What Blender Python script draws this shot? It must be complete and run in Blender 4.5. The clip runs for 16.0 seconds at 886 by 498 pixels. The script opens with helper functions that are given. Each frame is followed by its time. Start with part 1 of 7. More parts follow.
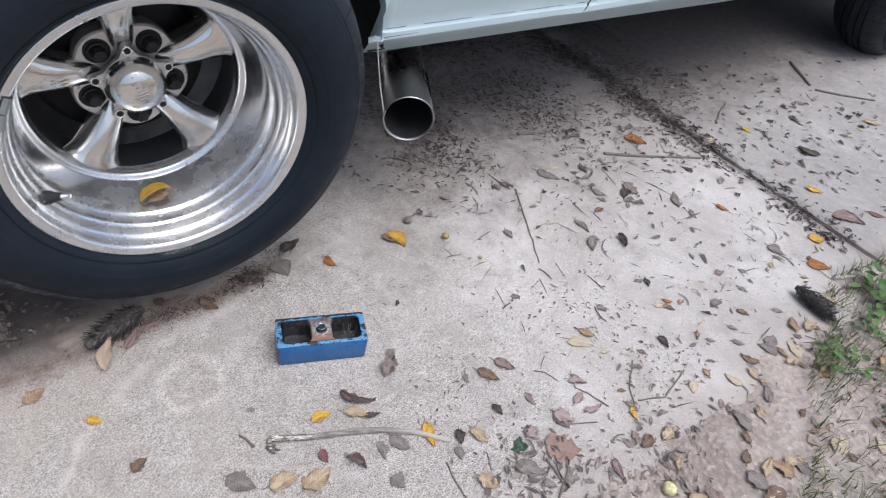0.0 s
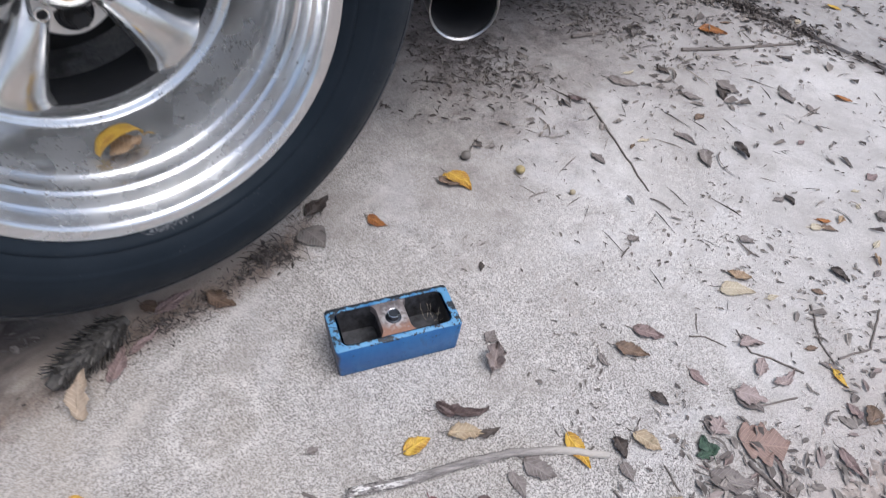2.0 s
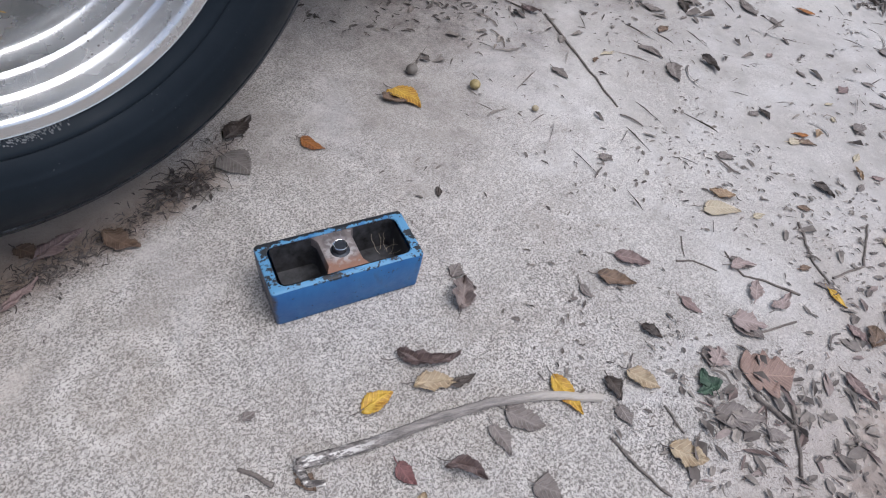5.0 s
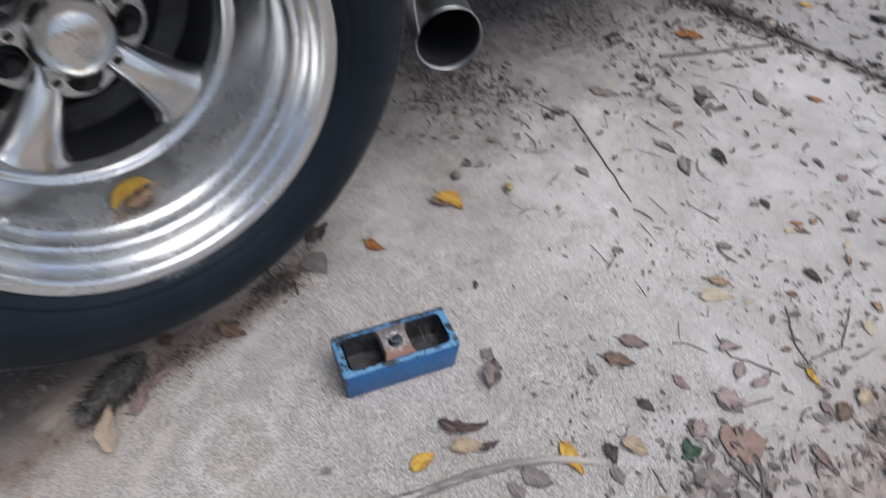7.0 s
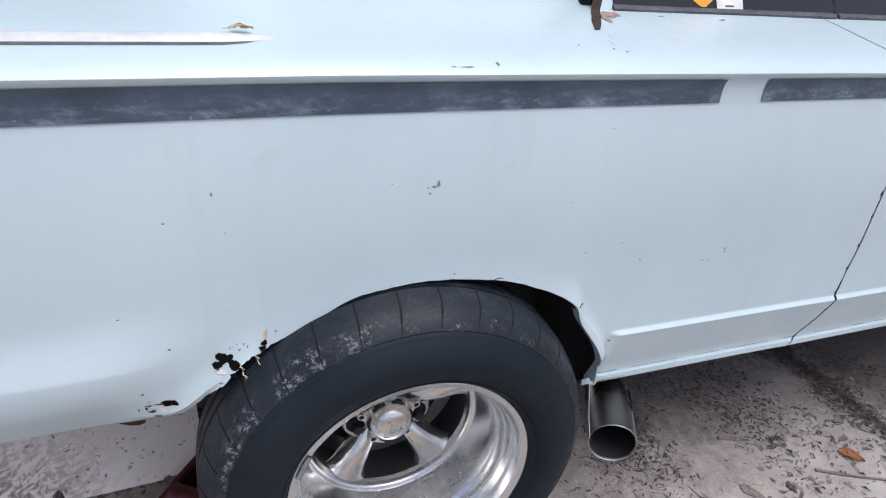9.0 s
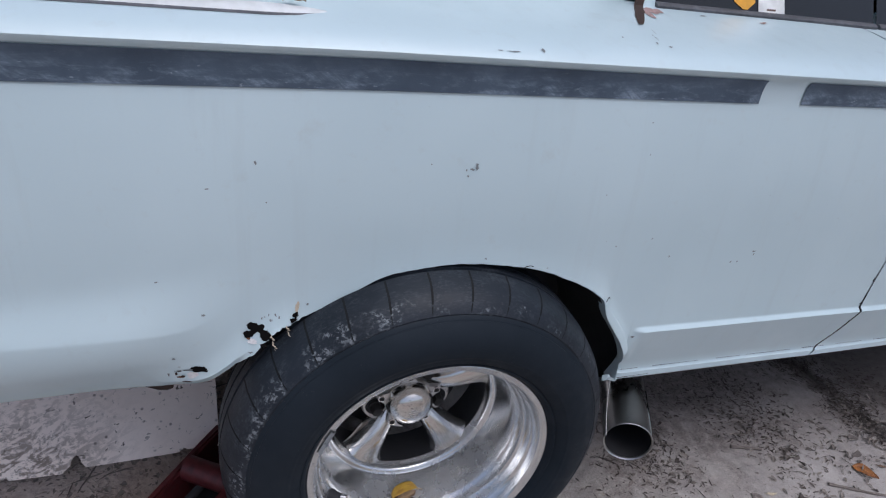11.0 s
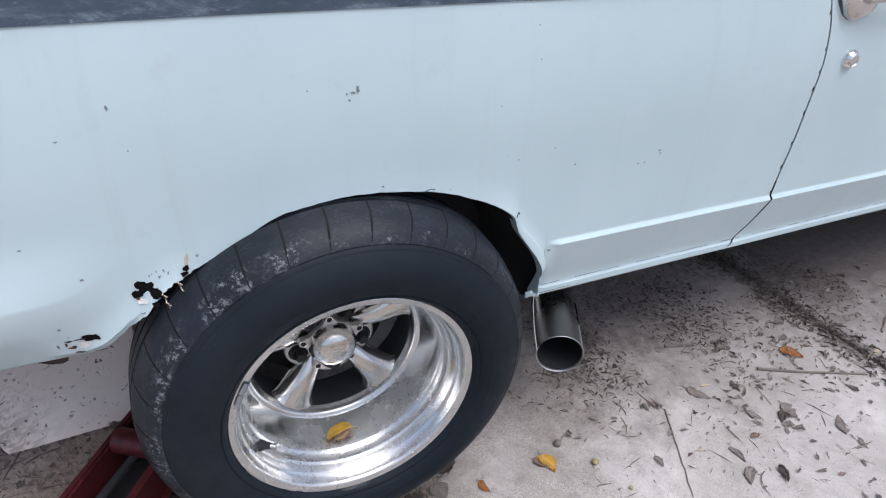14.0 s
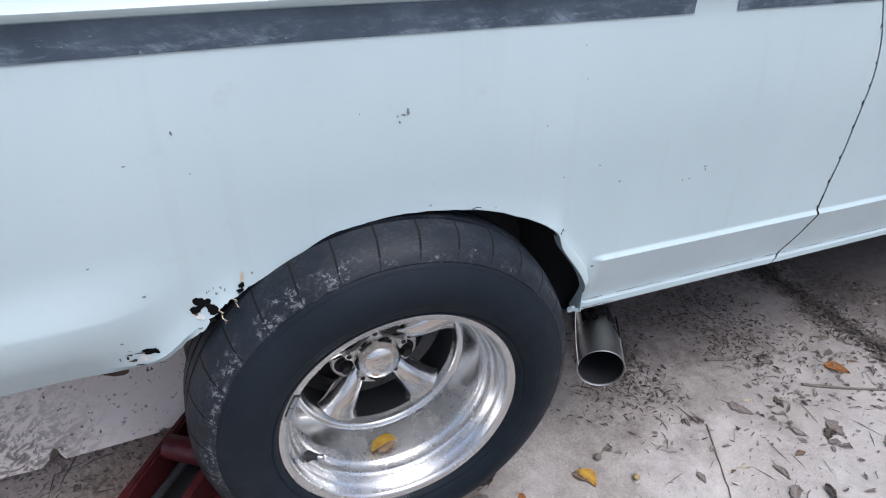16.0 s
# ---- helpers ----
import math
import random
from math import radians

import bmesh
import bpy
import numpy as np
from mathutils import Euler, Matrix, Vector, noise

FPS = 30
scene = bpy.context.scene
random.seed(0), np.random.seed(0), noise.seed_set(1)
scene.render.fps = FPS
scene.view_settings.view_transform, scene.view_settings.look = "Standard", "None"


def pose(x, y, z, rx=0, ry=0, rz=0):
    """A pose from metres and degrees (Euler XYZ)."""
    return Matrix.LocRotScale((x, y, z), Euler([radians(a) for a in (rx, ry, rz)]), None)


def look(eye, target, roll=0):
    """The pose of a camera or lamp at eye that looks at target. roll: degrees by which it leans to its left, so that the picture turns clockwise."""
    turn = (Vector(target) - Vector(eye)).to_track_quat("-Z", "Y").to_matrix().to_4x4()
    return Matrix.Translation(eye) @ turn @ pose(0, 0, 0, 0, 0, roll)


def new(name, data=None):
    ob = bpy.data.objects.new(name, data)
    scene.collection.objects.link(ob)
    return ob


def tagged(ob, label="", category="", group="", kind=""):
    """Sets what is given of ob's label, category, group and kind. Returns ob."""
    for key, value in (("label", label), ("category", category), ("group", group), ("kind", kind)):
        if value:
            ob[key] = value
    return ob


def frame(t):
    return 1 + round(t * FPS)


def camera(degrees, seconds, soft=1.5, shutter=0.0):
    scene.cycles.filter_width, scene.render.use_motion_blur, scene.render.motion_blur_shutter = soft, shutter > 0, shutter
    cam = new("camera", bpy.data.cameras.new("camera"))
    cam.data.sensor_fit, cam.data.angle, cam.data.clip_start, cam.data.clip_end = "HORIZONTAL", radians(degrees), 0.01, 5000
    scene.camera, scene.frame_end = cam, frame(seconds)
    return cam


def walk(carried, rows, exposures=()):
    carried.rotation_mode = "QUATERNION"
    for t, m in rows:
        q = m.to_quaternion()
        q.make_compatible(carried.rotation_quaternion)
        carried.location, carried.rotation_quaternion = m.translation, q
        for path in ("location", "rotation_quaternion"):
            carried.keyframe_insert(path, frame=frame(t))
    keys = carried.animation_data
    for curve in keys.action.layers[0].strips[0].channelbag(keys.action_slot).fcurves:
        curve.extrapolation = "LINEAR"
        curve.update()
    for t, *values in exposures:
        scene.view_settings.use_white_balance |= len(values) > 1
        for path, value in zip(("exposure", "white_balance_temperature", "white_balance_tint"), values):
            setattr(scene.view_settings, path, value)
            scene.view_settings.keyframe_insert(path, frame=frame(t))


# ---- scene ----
cam = camera(69.0, 16.0, 1.1, 0.3)

PATH = [
    (0, (-0.2011, -0.8643, 0.9499), (0.5375, -0.0996, -0.0361), 11.78),
    (0.5, (-0.2251, -0.8209, 0.9123), (0.4874, -0.0783, -0.1092), 12.86),
    (1, (-0.1944, -0.7457, 0.8527), (0.4979, -0.0563, -0.2187), 11.54),
    (1.5, (-0.2188, -0.6251, 0.8064), (0.4778, 0.1443, -0.2063), 4.55),
    (2, (-0.1561, -0.5898, 0.6665), (0.585, 0.0935, -0.3758), 7.21),
    (2.5, (-0.1487, -0.5456, 0.5876), (0.6171, 0.1029, -0.4591), 9.82),
    (3, (-0.1484, -0.5224, 0.5549), (0.6167, 0.0792, -0.5199), 11.1),
    (3.5, (-0.1574, -0.5162, 0.5466), (0.5871, 0.0742, -0.5487), 9.67),
    (4, (-0.144, -0.5144, 0.5565), (0.6135, 0.0815, -0.5269), 8.87),
    (4.5, (-0.129, -0.5214, 0.55), (0.651, 0.0393, -0.5362), 9.77),
    (4.7, (-0.1253, -0.5269, 0.5398), (0.6813, -0.0049, -0.5462), 12.36),
    (6.8, (-0.1504, -0.578, 0.6713), (0.6007, -0.0047, -0.4286), 6.97),
    (7, (-0.1618, -0.5846, 0.7387), (0.5768, 0.0726, -0.3221), 5.46),
    (7.5, (-0.257, -0.634, 0.903), (0.631, 0.611, -0.385), 2.3),
    (7.8, (-0.269, -0.697, 1.004), (0.585, 0.63, -0.226), 4),
    (8, (-0.29, -0.738, 1.032), (0.544, 0.629, -0.166), 3.9),
    (8.5, (-0.3, -0.774, 1.166), (0.515, 0.819, 0.273), 1.4),
    (8.7, (-0.278, -0.798, 1.232), (0.426, 0.837, 0.321), 2.7),
    (10.8, (-0.313, -0.804, 1.19), (0.377, 0.834, 0.274), 6.9),
    (11, (-0.318, -0.806, 1.202), (0.342, 0.848, 0.292), 6.4),
    (11.5, (-0.317, -0.804, 1.185), (0.319, 0.824, 0.214), 5.4),
    (12, (-0.266, -0.818, 1.159), (0.474, 0.698, 0.084), 5),
    (12.5, (-0.29, -0.809, 1.185), (0.393, 0.771, 0.166), 4),
    (13, (-0.295, -0.812, 1.178), (0.377, 0.749, 0.124), 3.9),
    (13.5, (-0.238, -0.818, 1.187), (0.485, 0.696, 0.097), 1.1),
    (14, (-0.234, -0.817, 1.172), (0.535, 0.695, 0.114), 2.2),
    (14.5, (-0.268, -0.815, 1.187), (0.366, 0.756, 0.124), 0.7),
    (15, (-0.268, -0.801, 1.199), (0.384, 0.781, 0.164), 0.6),
    (15.5, (-0.255, -0.81, 1.2), (0.441, 0.739, 0.143), 1.5),
    (16, (-0.258, -0.808, 1.197), (0.429, 0.75, 0.147), 0.8),
]
EXPOSURES = [(0, 0.17, 5950, 11), (0.5, 0.28, 5970, 11), (1.0, 0.18, 5900, 11), (1.5, 0.08, 5850, 11), (2.0, 0.16, 5850, 11), (2.5, 0.06, 5850, 11), (3.5, 0.02, 5830, 11), (4.7, -0.03, 5850, 11), (6.8, -0.2, 5950, 10), (7.0, -0.18, 5950, 10), (7.5, 0.33, 5800, 11), (8.0, 0.38, 6150, 13), (8.5, 0.24, 6100, 15), (10.8, -0.36, 5820, 14), (11.5, -0.46, 5780, 14), (12.0, 0.03, 6050, 15), (12.5, 0.15, 6000, 12), (13.0, 0.17, 6000, 12), (14.0, 0.10, 5950, 12), (14.5, 0.15, 5950, 12), (15.0, 0.05, 5920, 12), (15.5, -0.14, 5760, 12), (16.0, 0.08, 5900, 12)]
walk(cam, [(t, look(eye, target, roll)) for t, eye, target, roll in PATH], EXPOSURES)


# ---- light ----
world = bpy.data.worlds.new("overcast_sky")
scene.world = world
world.use_nodes = True
wn, wl = world.node_tree.nodes, world.node_tree.links
sky = wn.new("ShaderNodeTexSky")
sky.sky_type = "NISHITA"
sky.sun_disc = False
sky.sun_elevation = radians(65)
sky.sun_rotation = radians(160)
sky.air_density = 1.0
sky.dust_density = 4.0
soften = wn.new("ShaderNodeHueSaturation")
soften.inputs["Saturation"].default_value = 0.75
wl.new(sky.outputs[0], soften.inputs["Color"])
wl.new(soften.outputs[0], wn["Background"].inputs[0])
wn["Background"].inputs[1].default_value = 0.148
sun = new("sun", bpy.data.lights.new("sun", "SUN"))
sun.data.energy = 1.6
sun.data.angle = radians(50)
sun.data.color = (1.0, 0.96, 0.9)
sun.matrix_world = look((1.0, -2.2, 8.0), (0, 0, 0))


# ---- materials ----
class Nodes:
    """A short way to write a node material."""

    def __init__(self, name, rough=0.6, metal=0.0):
        self.m = bpy.data.materials.new(name)
        self.m.use_nodes = True
        self.t = self.m.node_tree
        self.b = self.t.nodes["Principled BSDF"]
        self.b.inputs["Roughness"].default_value = rough
        self.b.inputs["Metallic"].default_value = metal
        self.co = self.t.nodes.new("ShaderNodeTexCoord").outputs["Object"]

    def put(self, value, socket):
        if isinstance(value, bpy.types.NodeSocket):
            self.t.links.new(value, socket)
        elif isinstance(value, (tuple, list)) and len(value) == 3 and socket.type == "RGBA":
            socket.default_value = (*value, 1)
        else:
            socket.default_value = value

    def coords(self, scale=(1, 1, 1), turn=0.0):
        a, n = self.t.nodes.new("ShaderNodeMapping"), self.t.nodes.new("ShaderNodeMapping")
        a.inputs["Rotation"].default_value = (0, 0, radians(turn))
        n.inputs["Scale"].default_value = scale
        self.t.links.new(self.co, a.inputs["Vector"])
        self.t.links.new(a.outputs[0], n.inputs["Vector"])
        return n.outputs[0]

    def noise(self, scale, detail=3.0, rough=0.55, vector=None, warp=0.0):
        n = self.t.nodes.new("ShaderNodeTexNoise")
        n.inputs["Scale"].default_value = scale
        n.inputs["Detail"].default_value = detail
        n.inputs["Roughness"].default_value = rough
        n.inputs["Distortion"].default_value = warp
        self.put(vector or self.co, n.inputs["Vector"])
        return n.outputs[0]

    def cells(self, scale, vector=None, feature="F1"):
        n = self.t.nodes.new("ShaderNodeTexVoronoi")
        n.feature = feature
        n.inputs["Scale"].default_value = scale
        self.put(vector or self.co, n.inputs["Vector"])
        return n.outputs["Distance"]

    def ramp(self, fac, lo, hi, a=0.0, b=1.0):
        n = self.t.nodes.new("ShaderNodeMapRange")
        for i, v in enumerate((fac, lo, hi, a, b)):
            self.put(v, n.inputs[i])
        return n.outputs[0]

    def mix(self, fac, a, b):
        n = self.t.nodes.new("ShaderNodeMix")
        n.data_type = "RGBA"
        self.put(fac, n.inputs[0])
        self.put(a, n.inputs[6])
        self.put(b, n.inputs[7])
        return n.outputs[2]

    def math(self, op, a, b=0.0):
        n = self.t.nodes.new("ShaderNodeMath")
        n.operation = op
        self.put(a, n.inputs[0])
        self.put(b, n.inputs[1])
        return n.outputs[0]

    def axes(self):
        n = self.t.nodes.new("ShaderNodeSeparateXYZ")
        self.t.links.new(self.co, n.inputs[0])
        return n.outputs

    def random(self):
        return self.t.nodes.new("ShaderNodeObjectInfo").outputs["Random"]

    def island(self):
        return self.t.nodes.new("ShaderNodeNewGeometry").outputs["Random Per Island"]

    def color(self, v):
        self.put(v, self.b.inputs["Base Color"])
        return self

    def rough(self, v):
        self.put(v, self.b.inputs["Roughness"])
        return self

    def bump(self, height, strength=0.3, distance=0.002):
        n = self.t.nodes.new("ShaderNodeBump")
        n.inputs["Strength"].default_value = strength
        n.inputs["Distance"].default_value = distance
        self.put(height, n.inputs["Height"])
        self.t.links.new(n.outputs[0], self.b.inputs["Normal"])
        return self


CAR_HUB = 0.393


def plain(name, color, rough=0.6, metal=0.0, vary=0.25, scale=40.0, bump=0.15):
    """One colour with blotches at two scales and fine relief."""
    n = Nodes(name, rough, metal)
    dark = tuple(c * (1 - vary) for c in color)
    lite = tuple(min(1, c * (1 + vary)) for c in color)
    coarse, fine = n.noise(scale * 0.15), n.noise(scale, 4)
    n.color(n.mix(n.ramp(n.math("ADD", coarse, fine), 0.7, 1.3), dark, lite))
    n.rough(n.ramp(fine, 0.3, 0.7, max(0.02, rough - 0.08), min(1, rough + 0.1)))
    return n.bump(fine, bump, 0.001).m


def paint_material():
    n = Nodes("faded_mint_paint", 0.4)
    cloud, grain, dust = n.noise(2.2, 3), n.noise(160, 3), n.noise(28, 5, 0.65)
    c = n.mix(n.ramp(cloud, 0.35, 0.65), (0.522, 0.642, 0.670), (0.572, 0.693, 0.720))
    c = n.mix(n.ramp(dust, 0.60, 0.80, 0, 0.25), c, (0.45, 0.47, 0.44))
    speck = n.math("MULTIPLY", n.ramp(n.cells(42), 0.075, 0.045), n.ramp(n.noise(3.5, 3), 0.60, 0.68, 0, 0.6))
    c = n.mix(speck, c, (0.16, 0.165, 0.16))
    run = n.noise(1, 4, 0.6, n.coords((26, 26, 1.6)))
    c = n.mix(n.ramp(run, 0.56, 0.76, 0, 0.20), c, (0.44, 0.50, 0.50))
    n.color(c).rough(n.ramp(dust, 0.3, 0.7, 0.30, 0.44))
    n.b.inputs["Coat Weight"].default_value = 0.45
    n.b.inputs["Coat Roughness"].default_value = 0.25
    return n.bump(n.math("ADD", n.math("MULTIPLY", grain, 0.15), n.noise(5, 2)), 0.08, 0.004).m


def stripe_material():
    n = Nodes("scuffed_slate_stripe", 0.55)
    x, y, z = n.axes()
    # height across the stripe, 0 at its foot
    h = n.math("MULTIPLY", n.math("SUBTRACT", z, n.math("SUBTRACT", 0.993, n.math("MULTIPLY", x, 0.016))), 25.0)
    streak = n.noise(1, 6, 0.72, n.coords((22, 22, 90)), 0.4)
    patch, weave = n.noise(9, 4, 0.6), n.noise(1, 3, 0.6, n.coords((420, 300, 700)))
    a = n.t.nodes.new("ShaderNodeCombineXYZ")
    n.put(n.math("ADD", n.math("MULTIPLY", x, 170.0), n.math("MULTIPLY", z, 190.0)), a.inputs[0])
    n.put(n.math("MULTIPLY", z, 60.0), a.inputs[1])
    hatch = n.noise(1, 3, 0.6, a.outputs[0], 0.8)
    c = n.mix(n.ramp(patch, 0.35, 0.7), (0.050, 0.074, 0.106), (0.088, 0.124, 0.168))
    low = n.ramp(h, 0.75, 0.15, 0.15, 1.0)
    rub = n.math("MULTIPLY", n.ramp(n.math("ADD", streak, n.math("MULTIPLY", n.math("SUBTRACT", patch, 0.5), 0.7)), 0.46, 0.70), low)
    c = n.mix(n.math("MULTIPLY", rub, n.ramp(hatch, 0.36, 0.62, 0.30, 0.85)), c, (0.27, 0.34, 0.41))
    c = n.mix(n.math("MULTIPLY", n.ramp(n.noise(60, 5, 0.7, n.coords((1, 1, 2.5))), 0.62, 0.70, 0, 0.6), low), c, (0.45, 0.52, 0.56))
    return n.color(c).rough(n.ramp(weave, 0.3, 0.7, 0.4, 0.65)).bump(n.math("ADD", weave, n.math("MULTIPLY", hatch, 0.5)), 0.3, 0.001).m


def rubber_material(dusty):
    n = Nodes("dusty_tread_rubber" if dusty else "sidewall_rubber", 0.6)
    fine, coarse, broad = n.noise(130, 5, 0.75), n.noise(26, 4, 0.65), n.noise(7, 3)
    lo, hi = ((0.0100, 0.0135, 0.0185), (0.0185, 0.0235, 0.0315)) if dusty else ((0.0090, 0.0140, 0.0200), (0.0150, 0.0210, 0.0285))
    c = n.mix(n.ramp(broad, 0.35, 0.65), lo, hi)
    c = n.mix(n.ramp(n.math("MULTIPLY", fine, coarse), 0.29, 0.36, 0, 0.09 if dusty else 0.008), c, (0.20, 0.215, 0.235))
    c = n.mix(n.math("MULTIPLY", n.ramp(n.cells(210), 0.16, 0.10), n.ramp(coarse, 0.58, 0.68, 0, 0.5)), c, (0.12, 0.12, 0.125))
    if dusty:
        # scuffs that run round the tyre, on its shoulder
        x, y, z = n.axes()
        turn = n.math("ARCTAN2", n.math("SUBTRACT", z, CAR_HUB), x)
        v = n.t.nodes.new("ShaderNodeCombineXYZ")
        n.put(n.math("MULTIPLY", turn, 38.0), v.inputs[0])
        n.put(n.math("MULTIPLY", y, 420.0), v.inputs[1])
        scuff = n.noise(1, 5, 0.7, v.outputs[0], 0.6)
        w = n.t.nodes.new("ShaderNodeCombineXYZ")
        n.put(n.math("MULTIPLY", turn, 8.0), w.inputs[0])
        n.put(n.math("MULTIPLY", y, 60.0), w.inputs[1])
        # wiped streaks all over, and chalky abrasions low down beside the sidewall
        c = n.mix(n.math("MULTIPLY", n.ramp(scuff, 0.46, 0.72), n.ramp(n.noise(1, 3, 0.55, w.outputs[0]), 0.40, 0.62, 0.0, 0.24)), c, (0.13, 0.155, 0.18))
        low = n.math("MULTIPLY", n.ramp(y, -0.0880, -0.0845), n.ramp(n.math("ADD", y, n.math("MULTIPLY", n.math("SUBTRACT", broad, 0.5), 0.05)), -0.058, -0.070))
        spot = n.math("MULTIPLY", n.ramp(n.math("ADD", n.noise(24, 3, 0.6), n.ramp(x, -0.16, 0.06, 0.02, -0.10)), 0.47, 0.56), low)
        crumb = n.ramp(n.math("ADD", n.math("MULTIPLY", fine, 0.6), n.math("MULTIPLY", n.noise(75, 4, 0.7, None, 1.2), 0.4)), 0.50, 0.56)
        c = n.mix(n.math("MULTIPLY", crumb, n.math("MULTIPLY", spot, 0.62)), c, (0.30, 0.325, 0.34))
    n.b.inputs["Specular IOR Level"].default_value = 0.22 if dusty else 0.16
    return n.color(c).rough(n.ramp(coarse, 0.3, 0.7, 0.36, 0.55) if dusty else n.ramp(coarse, 0.3, 0.7, 0.5, 0.7)).bump(n.math("ADD", fine, coarse), 0.3 if dusty else 0.10, 0.0012).m


def alloy_material(name, lo, hi, tint=(0.74, 0.72, 0.69), dust=0.0):
    n = Nodes(name, 0.2, 1.0)
    fog, film, spots = n.noise(9, 3, 0.6), n.noise(38, 4, 0.65), n.noise(210, 2)
    c = n.mix(n.ramp(fog, 0.35, 0.75, 0, 0.5), tint, tuple(v * 0.82 for v in tint))
    c = n.mix(n.ramp(n.math("MULTIPLY", spots, n.ramp(fog, 0.45, 0.7)), 0.50, 0.60, 0, 0.8), c, (0.10, 0.085, 0.07))
    grit = n.math("MULTIPLY", n.ramp(n.cells(170), 0.24, 0.18), n.ramp(n.noise(14, 4, 0.6), 0.55, 0.62))
    c = n.mix(grit, c, (0.07, 0.055, 0.045))
    metal, rough = n.ramp(grit, 0, 1, 1, 0), n.ramp(n.math("ADD", fog, n.math("MULTIPLY", film, 0.5)), 0.55, 1.0, lo, hi)
    if dust:
        x, y, z = n.axes()
        # dust settles where the metal faces up, and scuffs keep it on the lip
        veil = n.math("MULTIPLY", n.ramp(n.math("ADD", film, n.math("MULTIPLY", fog, 0.6)), 0.62, 1.0, 0.25, 1.0), n.ramp(z, CAR_HUB + 0.02, CAR_HUB - 0.16, 0.25, 1.0))
        veil = n.math("MULTIPLY", veil, dust)
        c = n.mix(veil, c, (0.32, 0.31, 0.30))
        metal = n.math("MULTIPLY", metal, n.ramp(veil, 0, 1, 1, 0))
        rough = n.math("ADD", rough, n.math("MULTIPLY", veil, 0.35))
    n.put(metal, n.b.inputs["Metallic"])
    return n.color(c).rough(rough).bump(n.math("ADD", film, n.math("MULTIPLY", grit, 2.0)), 0.06, 0.002).m


def concrete_material():
    n = Nodes("weathered_concrete", 0.9)
    x, y, z = n.axes()
    def both(a, b, much=1.0):
        return n.math("ADD", a, n.math("MULTIPLY", b, much))
    def away(v, centre):
        return n.math("ABSOLUTE", n.math("SUBTRACT", v, centre))
    broad, blot, mid = n.noise(2.1, 4, 0.6), n.noise(9, 5, 0.65, None, 0.6), n.noise(34, 5, 0.68)
    grit, sand, fine = n.noise(170, 5, 0.78), n.noise(430, 4, 0.72), n.noise(950, 2, 0.6)
    drift = n.math("SUBTRACT", broad, 0.5)
    # trowelled paste, cloudy, and the grains laid bare where it has worn away
    paste = n.mix(n.ramp(both(broad, n.math("SUBTRACT", blot, 0.5), 0.9), 0.34, 0.66), (0.385, 0.354, 0.326), (0.615, 0.578, 0.545))
    paste = n.mix(n.ramp(mid, 0.35, 0.68, 0.30, 0.0), paste, (0.34, 0.312, 0.29))
    grains = n.math("ADD", n.math("MULTIPLY", sand, 0.62), n.math("MULTIPLY", fine, 0.38))
    worm = both(n.noise(470, 2.0, 0.55, None, 0.8), n.math("SUBTRACT", sand, 0.5), 0.35)
    gap = n.ramp(worm, 0.50, 0.40)
    tone = both(n.math("MULTIPLY", worm, 0.7), n.noise(150, 3, 0.6), 0.5)
    bare = n.mix(n.ramp(tone, 0.50, 0.72), (0.390, 0.355, 0.323), (0.690, 0.645, 0.598))
    bare = n.mix(n.ramp(n.cells(95), 0.16, 0.09, 0, 0.9), bare, (0.17, 0.138, 0.118))
    bare = n.mix(n.math("MULTIPLY", gap, n.ramp(x, 0.10, 0.5, 0.85, 0.28)), bare, (0.180, 0.160, 0.146))
    open_ = both(n.math("MULTIPLY", n.math("SUBTRACT", blot, 0.5), 1.5), n.math("MULTIPLY", n.math("SUBTRACT", mid, 0.5), 0.9))
    open_ = both(open_, n.ramp(both(x, drift, 0.9), 1.05, 0.20, -0.12, 0.36))
    worn = n.ramp(open_, -0.25, 0.35, 0.14, 0.85)
    c = n.mix(worn, paste, bare)
    # darker, coarse-grained ground near the wheel, sandy tint towards the tail
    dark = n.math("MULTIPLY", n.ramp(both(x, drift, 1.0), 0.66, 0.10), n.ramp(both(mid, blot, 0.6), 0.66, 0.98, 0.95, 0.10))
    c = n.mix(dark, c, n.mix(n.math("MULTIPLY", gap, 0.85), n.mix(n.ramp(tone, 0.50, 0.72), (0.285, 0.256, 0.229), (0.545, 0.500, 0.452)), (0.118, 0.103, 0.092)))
    c = n.mix(n.math("MULTIPLY", n.ramp(both(x, drift, 1.4), 0.25, -0.35), n.ramp(both(blot, grains, 0.8), 0.65, 1.10, 0.75, 0.05)), c, (0.50, 0.435, 0.365))
    # pale chalky patches with soft edges, more of them away from the wheel
    chalk = n.ramp(both(n.noise(4.6, 5, 0.62, None, 0.5), n.ramp(x, 0.2, 1.0, -0.05, 0.06)), 0.54, 0.66, 0, 0.75)
    c = n.mix(n.math("MULTIPLY", chalk, n.ramp(both(grit, grains, 0.6), 0.62, 0.92, 0.25, 0.95)), c, (0.670, 0.638, 0.615))
    # cloudy tan stains at a hand's breadth
    c = n.mix(n.ramp(n.noise(6.5, 5, 0.64, None, 0.9), 0.50, 0.66, 0, 0.50), c, n.mix(mid, (0.27, 0.236, 0.206), (0.43, 0.386, 0.346)))
    # sparse pits and dark crumbs
    c = n.mix(n.math("MULTIPLY", n.ramp(n.cells(150), 0.17, 0.05), n.ramp(mid, 0.46, 0.62, 0, 0.7)), c, (0.13, 0.115, 0.105))
